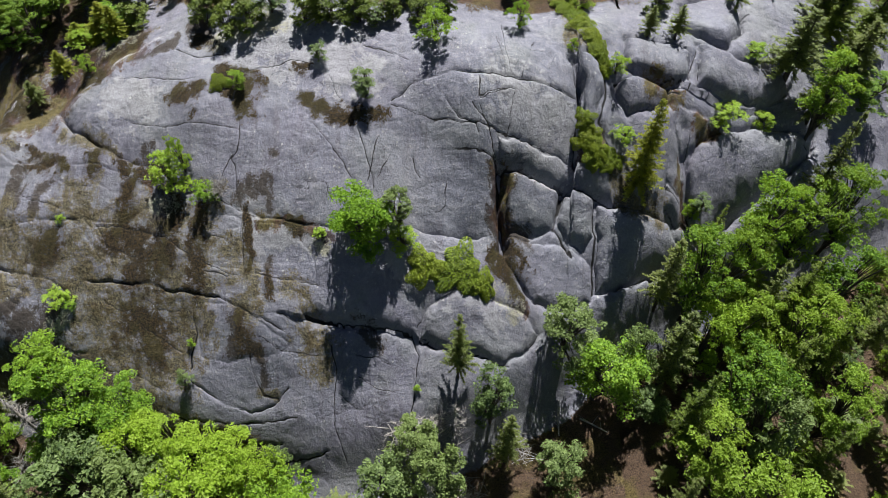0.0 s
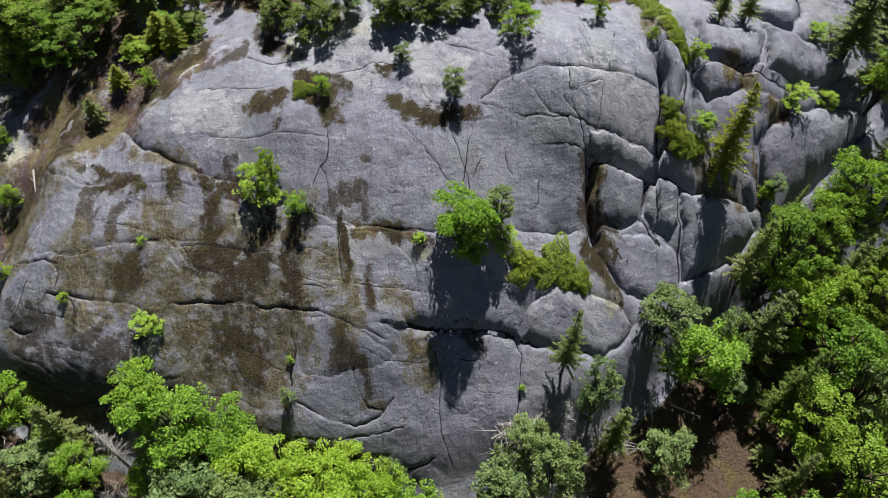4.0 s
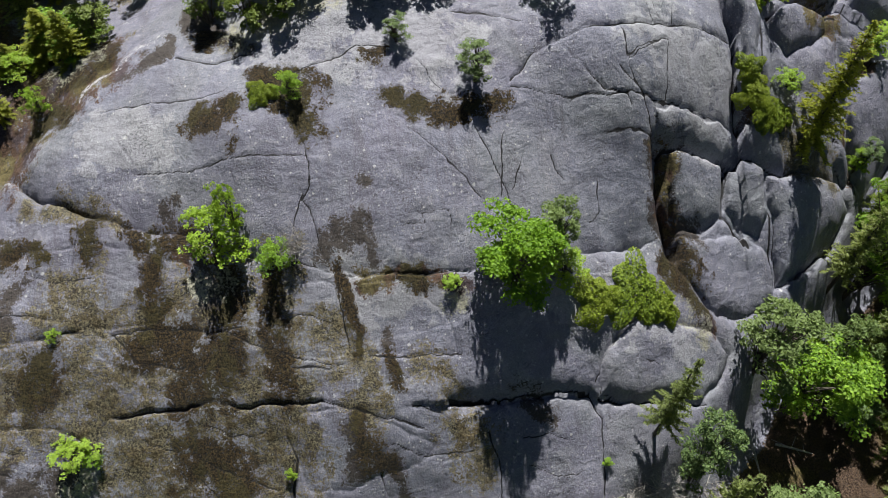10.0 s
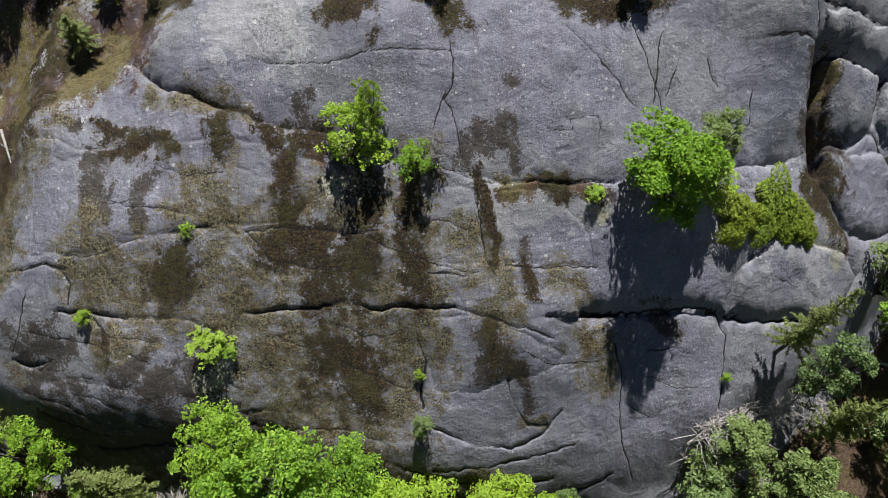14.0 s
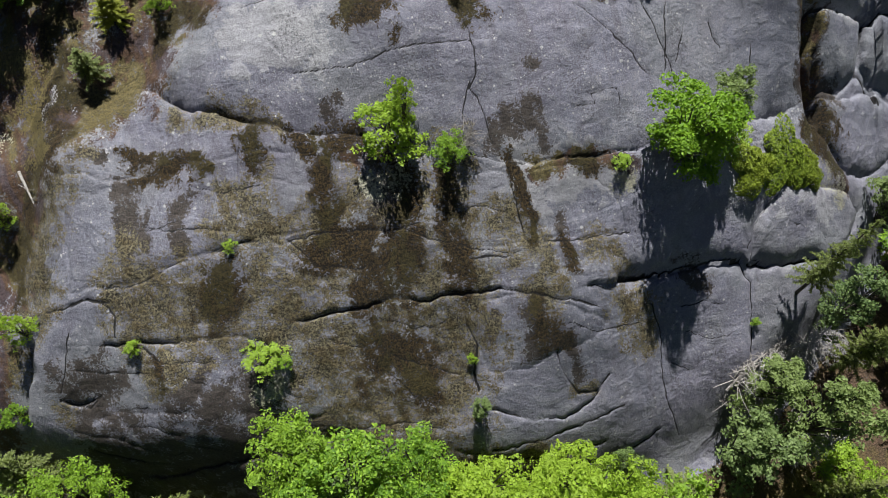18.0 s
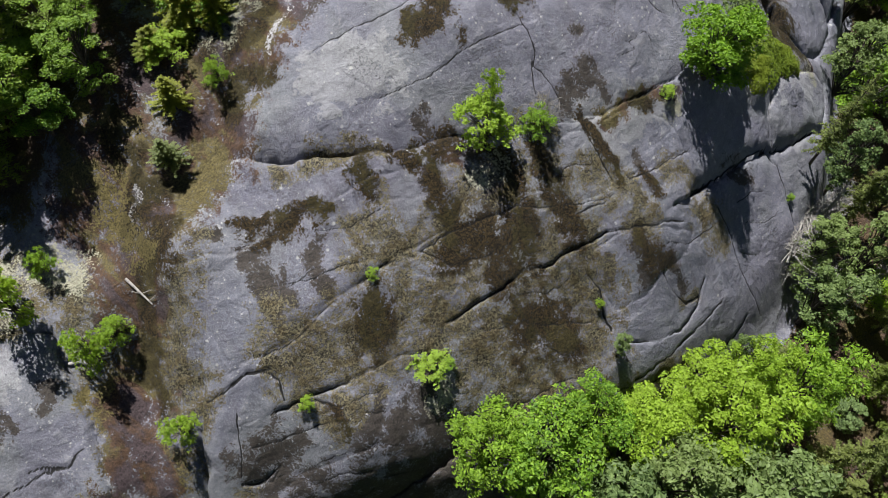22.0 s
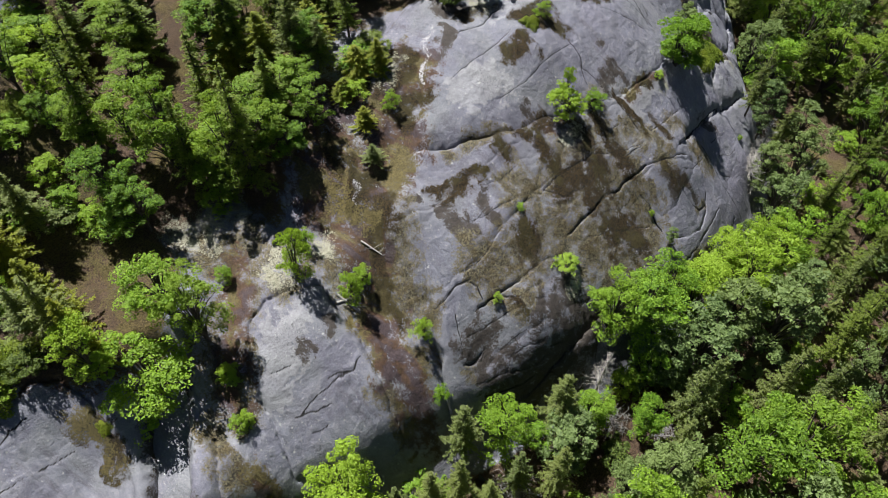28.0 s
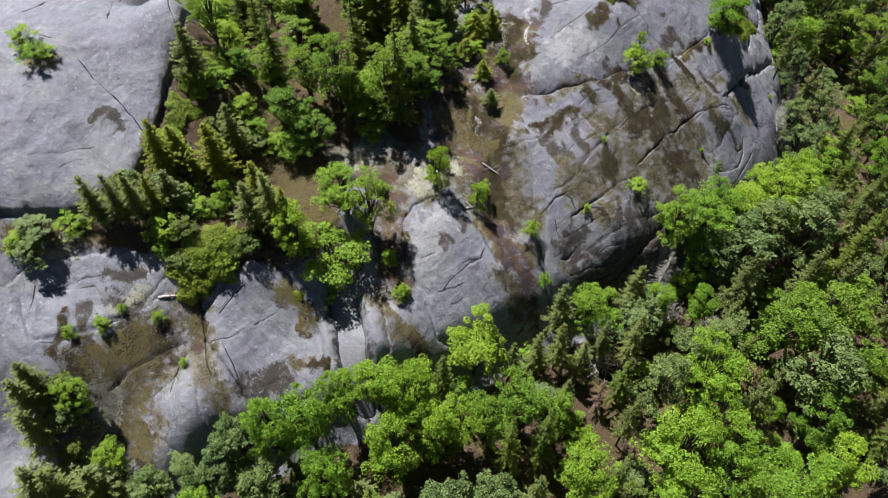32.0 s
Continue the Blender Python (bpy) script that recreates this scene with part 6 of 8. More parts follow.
KINDS_OF_TREE = {
    "D": ([lambda s=s: (broadleaf("maple_tree", s, 8, 2.2, LEAF_LIGHT, 104, 80, 0.08, 0.25), 8, 2.2) for s in (1, 2, 3)], "tall young maple with bright green leaves in the forest", "tree", "maples at the cliff foot"),
    "B": ([lambda s=s: (broadleaf("birch_tree", s, 8, 2.0, LEAF_MID, 100, 74, 0.076, 0.2), 8, 2.0) for s in (4, 5)], "tall birch with mid-green leaves in the forest", "tree", "birches in the forest"),
    "P": ([lambda s=s: (broadleaf("aspen_tree", s, 7, 1.7, LEAF_GREY, 90, 60, 0.082, 0.15), 7, 1.7) for s in (6, 7)], "young aspen with pale grey-green leaves", "tree", "aspens in the forest"),
    "S": ([lambda s=s: (conifer("spruce_tree", s, 8, 1.5, NEEDLE), 8, 1.5) for s in (11, 12, 13)], "dark green spruce with drooping boughs", "tree", "spruces in the forest"),
    "G": ([lambda s=s: (conifer("spruce_tree", s, 8, 1.6, NEEDLE_GREY, 24, 0.2), 8, 1.6) for s in (14, 15)], "grey-green spruce with a thin crown", "tree", "pale spruces in the forest"),
    "h": ([lambda s=s: (broadleaf("shrub", s, 2.4, 1.2, LEAF_LIGHT, 96, 34, 0.06, 0.02, 4, 1), 2.4, 1.2) for s in (21, 22)], "bright green maple shrub growing from a rock ledge", "shrub", "shrubs on the rock"),
    "l": ([lambda s=s: (mat_shrub("low_bush", s, 1.0, 0.4, LEAF_LOW), 0.4, 1.0) for s in (31, 32)], "low yellow-green bush spreading over a rock ledge", "bush", "low bushes on the rock"),
    "M": ([lambda: (broadleaf("maple_tree", 27, 3.0, 1.4, LEAF_DEEP, 170, 60, 0.056, 0.04, 4, 1), 3.0, 1.4)], "dense bright green young maple growing on the rock ledge", "tree", "shrubs on the rock"),
    "Y": ([lambda s=s: (conifer("spruce_tree", s, 4, 1.0, NEEDLE_BRIGHT, 34, 0.02), 4, 1.0) for s in (16, 17)], "small yellow-green spruce growing among the rocks", "tree", "small spruces on the rock"),
    "r": ([lambda: (conifer("dying_spruce", 18, 5, 1.0, NEEDLE_RUST, 18, 0.15, 0.6), 5, 1.0)], "dying spruce with rust-red needles and grey twigs", "tree", "dead trees"),
    "N": ([lambda s=s: (broadleaf("alder_bush", s, 2.0, 1.1, LEAF_DARK, 80, 36, 0.066, 0.03, 4, 0), 2.0, 1.1) for s in (24, 25)], "dense dark green bush on top of the outcrop", "bush", "bushes on top"),
    "b": ([lambda s=s: (brush("dead_brush", s, 1.0, 0.9), 0.9, 1.0) for s in (43, 44)], "tangle of dead grey twigs on the forest floor", "dead brush", "dead brush"),
    "x": ([lambda s=s: (dead_tree("dead_spruce", s, 5, 1.1), 5, 1.1) for s in (41, 42)], "dead grey spruce with bare twigs", "dead tree", "dead trees"),
}

for k, x, y, h, r in [
    ('G', 11.0, 19.26, 6, 1.2), ('G', 11.32, 16.25, 7.5, 1.6),
    ('P', 9.45, 15.98, 6.5, 1.26), ('B', 12.84, 19.64, 8, 1.84), ('B', 14.39, 20.13, 8, 1.72),
    ('G', 16.27, 18.86, 8, 1.21), ('B', 15.02, 17.71, 7.5, 1.72), ('D', 13.09, 17.0, 7, 1.61),
    ('S', 16.59, 15.16, 8, 1.28), ('B', 14.23, 14.38, 8, 2.07), ('S', 11.81, 13.36, 7.5, 1.14),
    ('P', 14.93, 12.72, 8, 1.84), ('B', 14.21, 9.35, 8, 2.18), ('B', 12.25, 11.6, 7, 1.84),
    ('G', 10.82, 9.64, 6, 0.92), ('B', 17.96, 17.39, 8, 1.84), ('S', 16.04, 20.39, 7, 1.1),
]:
    plant(k, x, y, h, r)
for k, x, y, h, r in [
    ('S', 18.05, 19.16, 8, 1.2), ('D', 16.62, 22.09, 7, 1.72), ('B', 19.08, 22.78, 7.5, 1.84),
    ('B', 21.49, 23.73, 7.5, 1.72), ('S', 13.58, 21.44, 4.5, 0.6), ('G', 19.78, 24.46, 7, 1.1),
    ('D', 19.43, 27.03, 6, 1.49), ('B', 20.55, 20.04, 8, 1.95), ('S', 19.87, 17.1, 8, 1.21),
    
    
    ('x', 0.44, 12.84, 3.5, 1.1), ('x', -0.63, 9.52, 5, 0.9),
]:
    plant(k, x, y, h, r)
for k, x, y, h, r in [
    
    ('D', -14.01, 11.4, 6.5, 1.72),
    ('D', -8.27, 10.4, 6, 1.38),
    ('P', -7.41, 11.1, 4, 0.7), ('P', -15.83, 9.98, 7, 2.07),
    ('P', -13.56, 9.65, 7, 1.84), ('D', -10.48, 9.7, 7, 2.07), 
    ('D', -20.52, 10.46, 5, 1.15), 
]:
    plant(k, x, y, h, r)
for k, x, y, h, r in [
    ('P', -11.9, 7.3, 8, 2.18), 
    ('D', -7.22, 8.9, 6.5, 1.84), 
    ('D', -37.35, 20.52, 8, 1.72), ('D', -39.76, 19.67, 8, 1.72), ('D', -37.82, 18.77, 7, 1.49),
    ('D', -41.54, 24.38, 7.5, 1.72),
    ('D', -42.96, 25.48, 7, 1.49), ('D', -42.92, 21.75, 7, 1.38),
    ('P', -44.5, 26.51, 6, 1.26), ('P', -45.16, 24.38, 6, 1.49), ('P', -47.0, 26.72, 6, 1.15),
]:
    plant(k, x, y, h, r)
for k, x, y, h, r in [
    
    ('G', -25.66, 12.69, 6, 1.1),
    ('G', -30.42, 10.53, 7.5, 0.9),
    ('S', -35.89, 15.01, 8, 0.9), ('S', -34.31, 13.69, 8, 1.0), ('B', -33.73, 15.99, 7, 1.72),
    ('B', -32.9, 14.34, 6.5, 1.49), ('P', -27.33, 9.97, 7, 1.49), ('D', -25.31, 8.07, 7.5, 1.95),
    ('G', -18.94, 9.04, 8, 1.4), ('G', -20.46, 8.63, 5, 1), ('B', -19.63, 5.64, 8, 2.3),
]:
    plant(k, x, y, h, r)
for k, x, y, h, r in [
    ('B', -17.86, 3.85, 8.5, 2.3), ('P', -21.41, 2.93, 8.5, 2.3), ('G', -24.9, 5.17, 8, 1.2),
    ('x', -25.44, 6.03, 5, 0.8), ('D', -30.15, 7.4, 7.5, 2.3), ('D', -34.38, 10.82, 7, 1.84),
    ('G', -33.54, 9.48, 7.5, 0.9), ('P', -38.55, 14.15, 7.5, 1.49), ('D', -28.06, 1.88, 7, 2.07),
    ('D', -25.44, 0.07, 7.5, 1.72), ('D', -29.27, 4.78, 7, 1.72), ('D', -36.4, 17.65, 6, 1.38),
    ('B', -35.18, 17.07, 6, 1.38), ('P', -24.02, 9.72, 5.5, 1.15), ('D', -27.39, 6.59, 7, 1.72),
    ('B', -19.98, 1.57, 8, 1.84), ('B', -23.52, 1.73, 7, 1.61), ('D', -32.23, 5.91, 7, 1.84),
]:
    plant(k, x, y, h, r)
for k, x, y, h, r in [
    ('B', -29.82, 2.39, 7, 1.84), ('G', -37.04, 12.47, 7, 1.2), ('P', -40.48, 16.07, 7, 1.61),
    ('P', -24.97, 47.45, 2.2, 1.0), ('D', -31.82, 29.43, 4, 1.6), 
    ('G', -18.41, 32.14, 3, 1.0),
    ('h', -25.62, 27.17, 1.2, 0.5), ('h', -25.2, 24.41, 1.2, 0.6), ('h', -25.24, 20.74, 1.5, 0.6),
    ('h', -26.44, 18.79, 1.2, 0.5), ('h', -32.22, 26.11, 1.2, 0.5), ('h', -33.29, 24.4, 1.0, 0.5),
    ('h', -28.95, 29.39, 1, 0.5), ('h', -12.4, 21.35, 1.7, 1.05), ('h', -11.79, 21.65, 2.2, 0.5),
]:
    plant(k, x, y, h, r)
for k, x, y, h, r in [
    ('b', -10.2, 20.7, 1.0, 0.6), ('h', -10.7, 20.5, 1.2, 0.65), ('M', -3.6, 18.85, 3.1, 1.6),
    ('P', -2.1, 19.35, 3.0, 0.8), ('l', 0.7, 18.35, 0.4, 1.5), ('l', -0.9, 18.2, 0.45, 1.1),
    ('l', 1.72, 18.01, 0.4, 0.9), ('h', -1.83, 18.83, 1.2, 0.8), ('P', -3.54, 24.2, 1.6, 0.7),
    ('P', -5.75, 25.98, 1.0, 0.5), ('h', -9.4, 24.85, 0.9, 0.5), ('l', -10.26, 24.98, 0.3, 0.6),
    ('h', 12.71, 22.73, 1.2, 0.5), ('h', 3.54, 28.05, 1.5, 0.6), ('h', -17.89, 17.43, 0.6, 0.75),
    ('h', -17.36, 17.16, 0.4, 0.3), ('h', -21.76, 18.91, 0.5, 0.3), ('h', -17.85, 20.38, 0.3, 0.25),
]:
    plant(k, x, y, h, r)
for k, x, y, h, r in [
    ('h', -11.61, 15.55, 0.4, 0.2), ('P', -11.79, 14.04, 1.4, 0.4), ('h', -1.23, 14.08, 0.3, 0.2),
    ('h', -5.61, 19.04, 0.35, 0.35), ('h', -46.15, 36.18, 0.8, 0.4), ('h', -44.78, 35.29, 0.8, 0.5),
    ('h', -43.54, 35.17, 0.5, 0.3), ('h', -42.63, 33.55, 0.7, 0.4), ('h', -43.45, 31.11, 0.6, 0.3),
    ('P', -44.67, 40.04, 2, 1), ('G', -48.92, 35.51, 3, 1.0), ('D', -48.14, 33.92, 3, 0.9),
    ('G', -50.32, 33.93, 4, 1.3), ('P', -49.03, 33.8, 2.5, 0.8), ('x', -50.8, 33.33, 2, 0.8),
    ('D', -48.95, 31.14, 3, 0.9), ('G', -51.5, 31.43, 5, 1.49), ('G', -50.32, 30.39, 5, 1.49),
]:
    plant(k, x, y, h, r)
for k, x, y, h, r in [
    ('P', -48.86, 28.77, 4.5, 1.26), ('h', -32.12, 25.99, 1.0, 0.5), ('h', -32.95, 24.34, 0.8, 0.4),
    ('h', -0.35, 26.68, 1.8, 0.9), ('b', -1.79, 12.79, 0.8, 1.2), ('b', -0.44, 13.1, 0.7, 1.0),
    ('b', -2.06, 12.17, 0.7, 1.0), ('b', 0.09, 12.15, 1.0, 1.0), ('b', 1.01, 10.48, 1.0, 1.1),
    ('b', -26.59, 14.08, 0.9, 1.3), ('b', -20.63, 11.91, 1.0, 1.0), ('b', -19.68, 9.47, 1.0, 1.0),
    ('b', 3.46, 12.66, 1.0, 1.2), ('b', -0.82, 11.98, 1.0, 1.2), ('N', -40.15, 34.12, 1, 0.8),
    ('l', -40.27, 33.15, 0.6, 1.2), 
]:
    plant(k, x, y, h, r)
for k, x, y, h, r in [
    ('S', -22.87, 36.07, 6.37, 1.39), 
    ('S', -22.03, 32.06, 4.48, 1.39), 
    
    ('S', -22.31, 41.36, 4.46, 1.56), ('G', -18.34, 33.43, 2.25, 1.07),
    ('S', -19.95, 36.77, 4.75, 1.5), ('Y', -36.68, 38.33, 4.13, 1.15), ('Y', -35.62, 38.51, 2.78, 1.00),
    ('Y', -34.5, 36.69, 4.28, 1.27), ('G', -32.59, 37.28, 3.85, 1.27), ('Y', -35.61, 37.4, 2.10, 0.86),
]:
    plant(k, x, y, h, r)
for k, x, y, h, r in [
    ('G', -41.05, 38.42, 3.8, 1.12), ('G', -40.34, 37.46, 4.0, 1.02), ('G', -39.64, 36.87, 4.07, 1.1),
    ('Y', -38.76, 36.72, 3.00, 0.70), ('G', -37.84, 36.49, 2.9, 1.28), ('Y', -34.82, 32.84, 4.73, 1.27),
    ('G', -35.24, 31.54, 5.31, 1.34), ('Y', -35.07, 30.5, 4.84, 0.94), ('G', -35.82, 32.65, 4.0, 1.26),
    ('D', -35.45, 29.74, 4.78, 1.23),
    ('h', -35.65, 34.83, 2.14, 0.68), ('h', -39.34, 35.69, 1.42, 1.04),
    ('P', -43.69, 40.45, 1.58, 1.12), ('h', -42.21, 39.61, 1.12, 0.96), ('h', -25.77, 46.63, 3.01, 1.79),
]:
    plant(k, x, y, h, r)
for k, x, y, h, r in [
    ('h', -25.32, 48.56, 1.65, 1.39), ('h', -27.73, 42.22, 1.74, 0.94), ('G', -31.53, 41.01, 4.06, 1.41),
    ('h', -27.0, 26.54, 3.35, 0.87), ('h', -26.0, 24.25, 2.09, 0.67), ('h', -27.85, 43.59, 0.75, 1.03),
    ('h', -40.57, 38.45, 1.06, 0.87), ('h', -44.52, 40.76, 1.07, 0.91), ('N', -38.64, 34.88, 1.2, 0.85),
    ('N', -37.0, 32.1, 1.2, 0.9), ('S', -21.0, 46.87, 4.36, 1.53),
    ('S', -20.55, 44.26, 4.5, 1.46), ('S', -23.91, 49.53, 3.68, 1.54),
    ('S', -18.85, 40.55, 3.85, 1.29), ('S', -23.32, 46.29, 3.83, 1.31),
]:
    plant(k, x, y, h, r)
for k, x, y, h, r in [
    ('S', -20.86, 49.09, 3.88, 1.57), 
    ('B', -24.49, 48.27, 1.97, 1.19), ('B', -21.86, 44.75, 2.09, 1.0), ('B', -24.62, 46.69, 1.76, 0.94),
    ('h', -37.32, 46.53, 1.04, 0.89), ('h', -37.02, 47.9, 1.03, 0.84), ('h', -36.7, 46.26, 0.62, 0.59),
    ('h', -40.16, 35.1, 1.08, 0.65), ('h', -36.55, 34.83, 1.27, 0.73), ('h', -37.17, 36.54, 1.19, 0.81),
    ('h', -26.97, 42.72, 1.2, 0.8), ('Y', -20.67, 36.71, 3.22, 1.31), ('Y', -19.65, 34.94, 2.88, 1.31),
    ('G', -18.81, 33.6, 2.98, 1.26), ('Y', -17.34, 33.73, 2.44, 1.15), ('N', -15.69, 34.11, 1.43, 0.82),
]:
    plant(k, x, y, h, r)
for k, x, y, h, r in [
    ('N', -17.93, 35.59, 2.34, 1.03), ('N', -18.83, 36.83, 2.33, 1.06), ('h', -14.86, 34.05, 1.39, 0.72),
    ('N', -12.4, 32.73, 1.41, 0.92), ('N', -13.29, 33.37, 1.4, 0.83), ('S', -16.77, 35.62, 3.02, 1.27),
    ('S', -15.35, 35.26, 2.63, 1.27), ('S', -13.71, 34.72, 2.22, 1.21), ('N', -12.03, 31.48, 1.15, 0.75),
    ('h', -19.68, 37.52, 1.21, 0.87), ('N', -19.85, 38.99, 2.1, 1.12), ('G', 22.29, 30.45, 3.87, 1.62),
    ('S', 21.12, 32.1, 3.98, 1.61), ('B', 23.34, 29.41, 2.66, 1.48), ('S', 23.51, 32.37, 3.74, 1.67),
    ('G', 20.51, 32.89, 3.08, 1.45), ('h', 6.96, 30.59, 0.86, 0.63), ('N', 10.84, 30.93, 1.38, 0.72),
]:
    plant(k, x, y, h, r)
for k, x, y, h, r in [
    ('N', -11.6, 28.91, 1.54, 0.88), ('N', -10.23, 28.05, 1.47, 0.85), ('N', -9.14, 28.01, 1.52, 0.96),
    ('P', -8.12, 28.54, 1.45, 0.85), ('N', -6.54, 28.03, 1.38, 0.78), ('S', -5.89, 27.93, 2.44, 0.72),
    ('N', -5.23, 27.98, 1.3, 0.78), ('N', -4.03, 28.18, 1.48, 0.95), ('P', -3.24, 27.93, 1.0, 0.56),
    ('N', -2.53, 28.52, 1.32, 0.91), ('N', -1.18, 28.5, 1.24, 0.86), ('N', 0.11, 28.94, 1.15, 0.75),
    ('S', -11.3, 30.24, 2.59, 0.91), ('S', -9.78, 29.38, 2.28, 0.82), ('S', -4.39, 29.11, 2.17, 0.86),
    ('S', -1.87, 29.95, 2.22, 0.88), ('Y', -19.01, 30.34, 1.09, 0.66), ('Y', -17.92, 30.29, 1.09, 0.65),
]:
    plant(k, x, y, h, r)
for k, x, y, h, r in [
    ('Y', -16.7, 29.91, 1.91, 0.77), ('Y', -19.49, 28.54, 1.27, 0.65), ('h', -17.94, 28.07, 1.18, 0.5),
    ('G', -20.68, 27.11, 1.31, 0.71), ('Y', 9.4, 22.7, 5.4, 1.05), ('G', 18.14, 29.28, 4.21, 1.89),
    ('G', 19.7, 28.04, 3.65, 1.41), ('h', 14.23, 26.28, 0.91, 0.92), ('h', 8.23, 26.47, 1.12, 0.59),
    ('h', 6.02, 27.05, 0.72, 0.29), ('P', 13.0, 22.73, 1.34, 0.59), ('h', 8.59, 24.15, 0.74, 0.65),
    ('G', 10.03, 28.79, 1.76, 0.69), ('G', 11.47, 28.93, 1.94, 0.77), ('h', 15.88, 29.39, 0.66, 0.76),
    ('h', 16.68, 27.11, 0.88, 0.7), ('l', 5.89, 30.33, 0.28, 0.8), ('l', 6.37, 29.68, 0.28, 0.8),
]:
    plant(k, x, y, h, r)
for k, x, y, h, r in [
    ('l', 6.61, 28.56, 0.28, 0.8), ('l', 6.99, 27.6, 0.28, 0.8), ('l', 7.32, 26.97, 0.28, 0.8),
    ('l', 7.53, 26.47, 0.28, 0.6), ('l', 6.57, 24.17, 0.28, 0.6), ('l', 6.82, 23.89, 0.28, 0.7),
    ('l', 6.59, 23.48, 0.28, 0.7), ('l', 7.14, 23.35, 0.28, 0.9), ('l', 7.98, 23.29, 0.28, 0.8),
    ('l', 7.22, 23.07, 0.28, 0.7), ('l', -30.36, 42.02, 0.28, 0.7), ('l', -32.08, 41.25, 0.28, 0.7),
    ('l', -39.32, 34.16, 0.28, 1.2), ('l', -38.3, 33.66, 0.28, 1.3), ('l', -37.22, 33.0, 0.28, 1.2),
    ('l', -39.73, 33.12, 0.28, 1.2), ('l', -38.93, 32.72, 0.28, 1.1), ('l', -40.11, 33.84, 0.28, 0.8),
]:
    plant(k, x, y, h, r)
for k, x, y, h, r in [
    ('l', -36.74, 29.01, 0.28, 0.5), ('S', -52.8, 19.5, 5.9, 0.93), 
    ('D', 33.4, 10.3, 7.7, 1.77), ('P', -0.3, 10.3, 7.4, 1.47), ('S', 8.8, 4.9, 7.1, 1.12),
    ('B', 4.9, 45.8, 4.6, 1.04), ('S', 11.2, 41.2, 5.8, 0.91), ('S', -8.6, 38.0, 3.6, 0.57),
    ('B', -4.2, 35.5, 4.8, 1.1), ('S', -7.6, 3.5, 6.7, 1.06), ('G', -49.7, 22.7, 7.4, 1.33),
    ('S', -10.3, 4.0, 7.4, 1.16), ('D', 27.1, 16.7, 6.4, 1.46), ('P', -14.9, -3.7, 6.9, 1.37),
    ('S', 20.5, 40.6, 5.6, 0.87), ('G', -4.3, 1.8, 7.4, 1.32), ('S', -25.6, 42.0, 5.5, 0.86),
]:
    plant(k, x, y, h, r)
for k, x, y, h, r in [
    ('P', -11.4, 0.9, 6.6, 1.32), ('B', -28.6, 42.3, 4.9, 1.12), ('G', -6.9, 35.3, 4.3, 0.77),
    ('S', 3.6, 31.8, 4.7, 0.74), ('G', -59.4, 26.5, 7.6, 1.37), ('S', 0.7, 33.8, 4.4, 0.69),
    ('S', 2.7, 39.0, 3.5, 0.55), ('S', -35.9, 3.5, 6.7, 1.05), ('S', 18.4, 4.3, 7.7, 1.21),
    ('G', -16.5, 44.9, 5.8, 1.03), ('B', -13.7, 34.7, 5.4, 1.24), ('S', 0.4, 39.9, 4.1, 0.64),
    ('S', 24.3, 5.7, 5.6, 0.88), ('S', 29.9, 12.6, 5.5, 0.87), ('G', -0.4, 44.8, 3.9, 0.69),
    ('S', -2.7, 39.7, 4.4, 0.69), ('S', 23.0, 43.6, 5.2, 0.81), ('D', 33.8, 25.5, 5.7, 1.3),
]:
    plant(k, x, y, h, r)
for k, x, y, h, r in [
    ('B', 17.8, 6.5, 7.1, 1.47), ('S', -12.8, 38.3, 3.6, 0.56), ('S', 1.6, -1.9, 6.7, 1.06),
    ('G', 34.0, 15.1, 5.9, 1.05), ('S', -56.1, 30.9, 5.8, 0.91), ('S', 3.6, 41.2, 4.5, 0.7),
    ('B', 7.2, 43.6, 3.8, 0.87), ('S', -55.3, 17.3, 6.8, 1.06), ('G', -0.3, 7.8, 5.7, 1.01),
    ('P', 1.1, -5.6, 7.6, 1.52), ('S', -10.1, 43.3, 5.1, 0.8), ('S', 33.3, 22.3, 7.6, 1.19),
    ('B', 19.7, 38.0, 5.0, 1.15), ('B', 2.0, 5.6, 5.7, 1.31), ('P', -45.8, 18.3, 5.7, 1.13),
    ('G', -50.1, 18.3, 7.6, 1.35), ('S', -57.8, 21.9, 5.9, 0.93), ('S', -15.2, 2.3, 6.6, 1.03),
]:
    plant(k, x, y, h, r)
for k, x, y, h, r in [
    ('D', -40.9, 9.3, 7.0, 1.6), ('S', 18.2, 11.9, 5.9, 0.92), ('S', 22.3, 12.4, 5.6, 0.80),
    ('S', -53.3, 24.1, 7.7, 1.2), ('G', -10.7, -5.0, 6.4, 1.15), ('S', -3.2, 6.6, 5.9, 0.92),
    ('S', -24.3, 54.3, 3.7, 0.58), ('G', 22.8, 18.2, 7.4, 1.31),
    ('D', -46.8, 21.0, 7.1, 1.63), ('S', 9.1, 33.4, 3.7, 0.58), ('S', -32.7, 1.4, 6.5, 1.01),
    ('S', -6.8, 41.1, 5.8, 0.92), ('S', -11.9, 45.6, 4.8, 0.75), ('S', -58.2, 15.8, 6.6, 1.04),
    ('S', 24.4, 22.2, 6.2, 0.98), ('S', 23.9, 39.1, 3.8, 0.59), ('G', -7.7, -6.0, 6.5, 1.17),
]:
    plant(k, x, y, h, r)
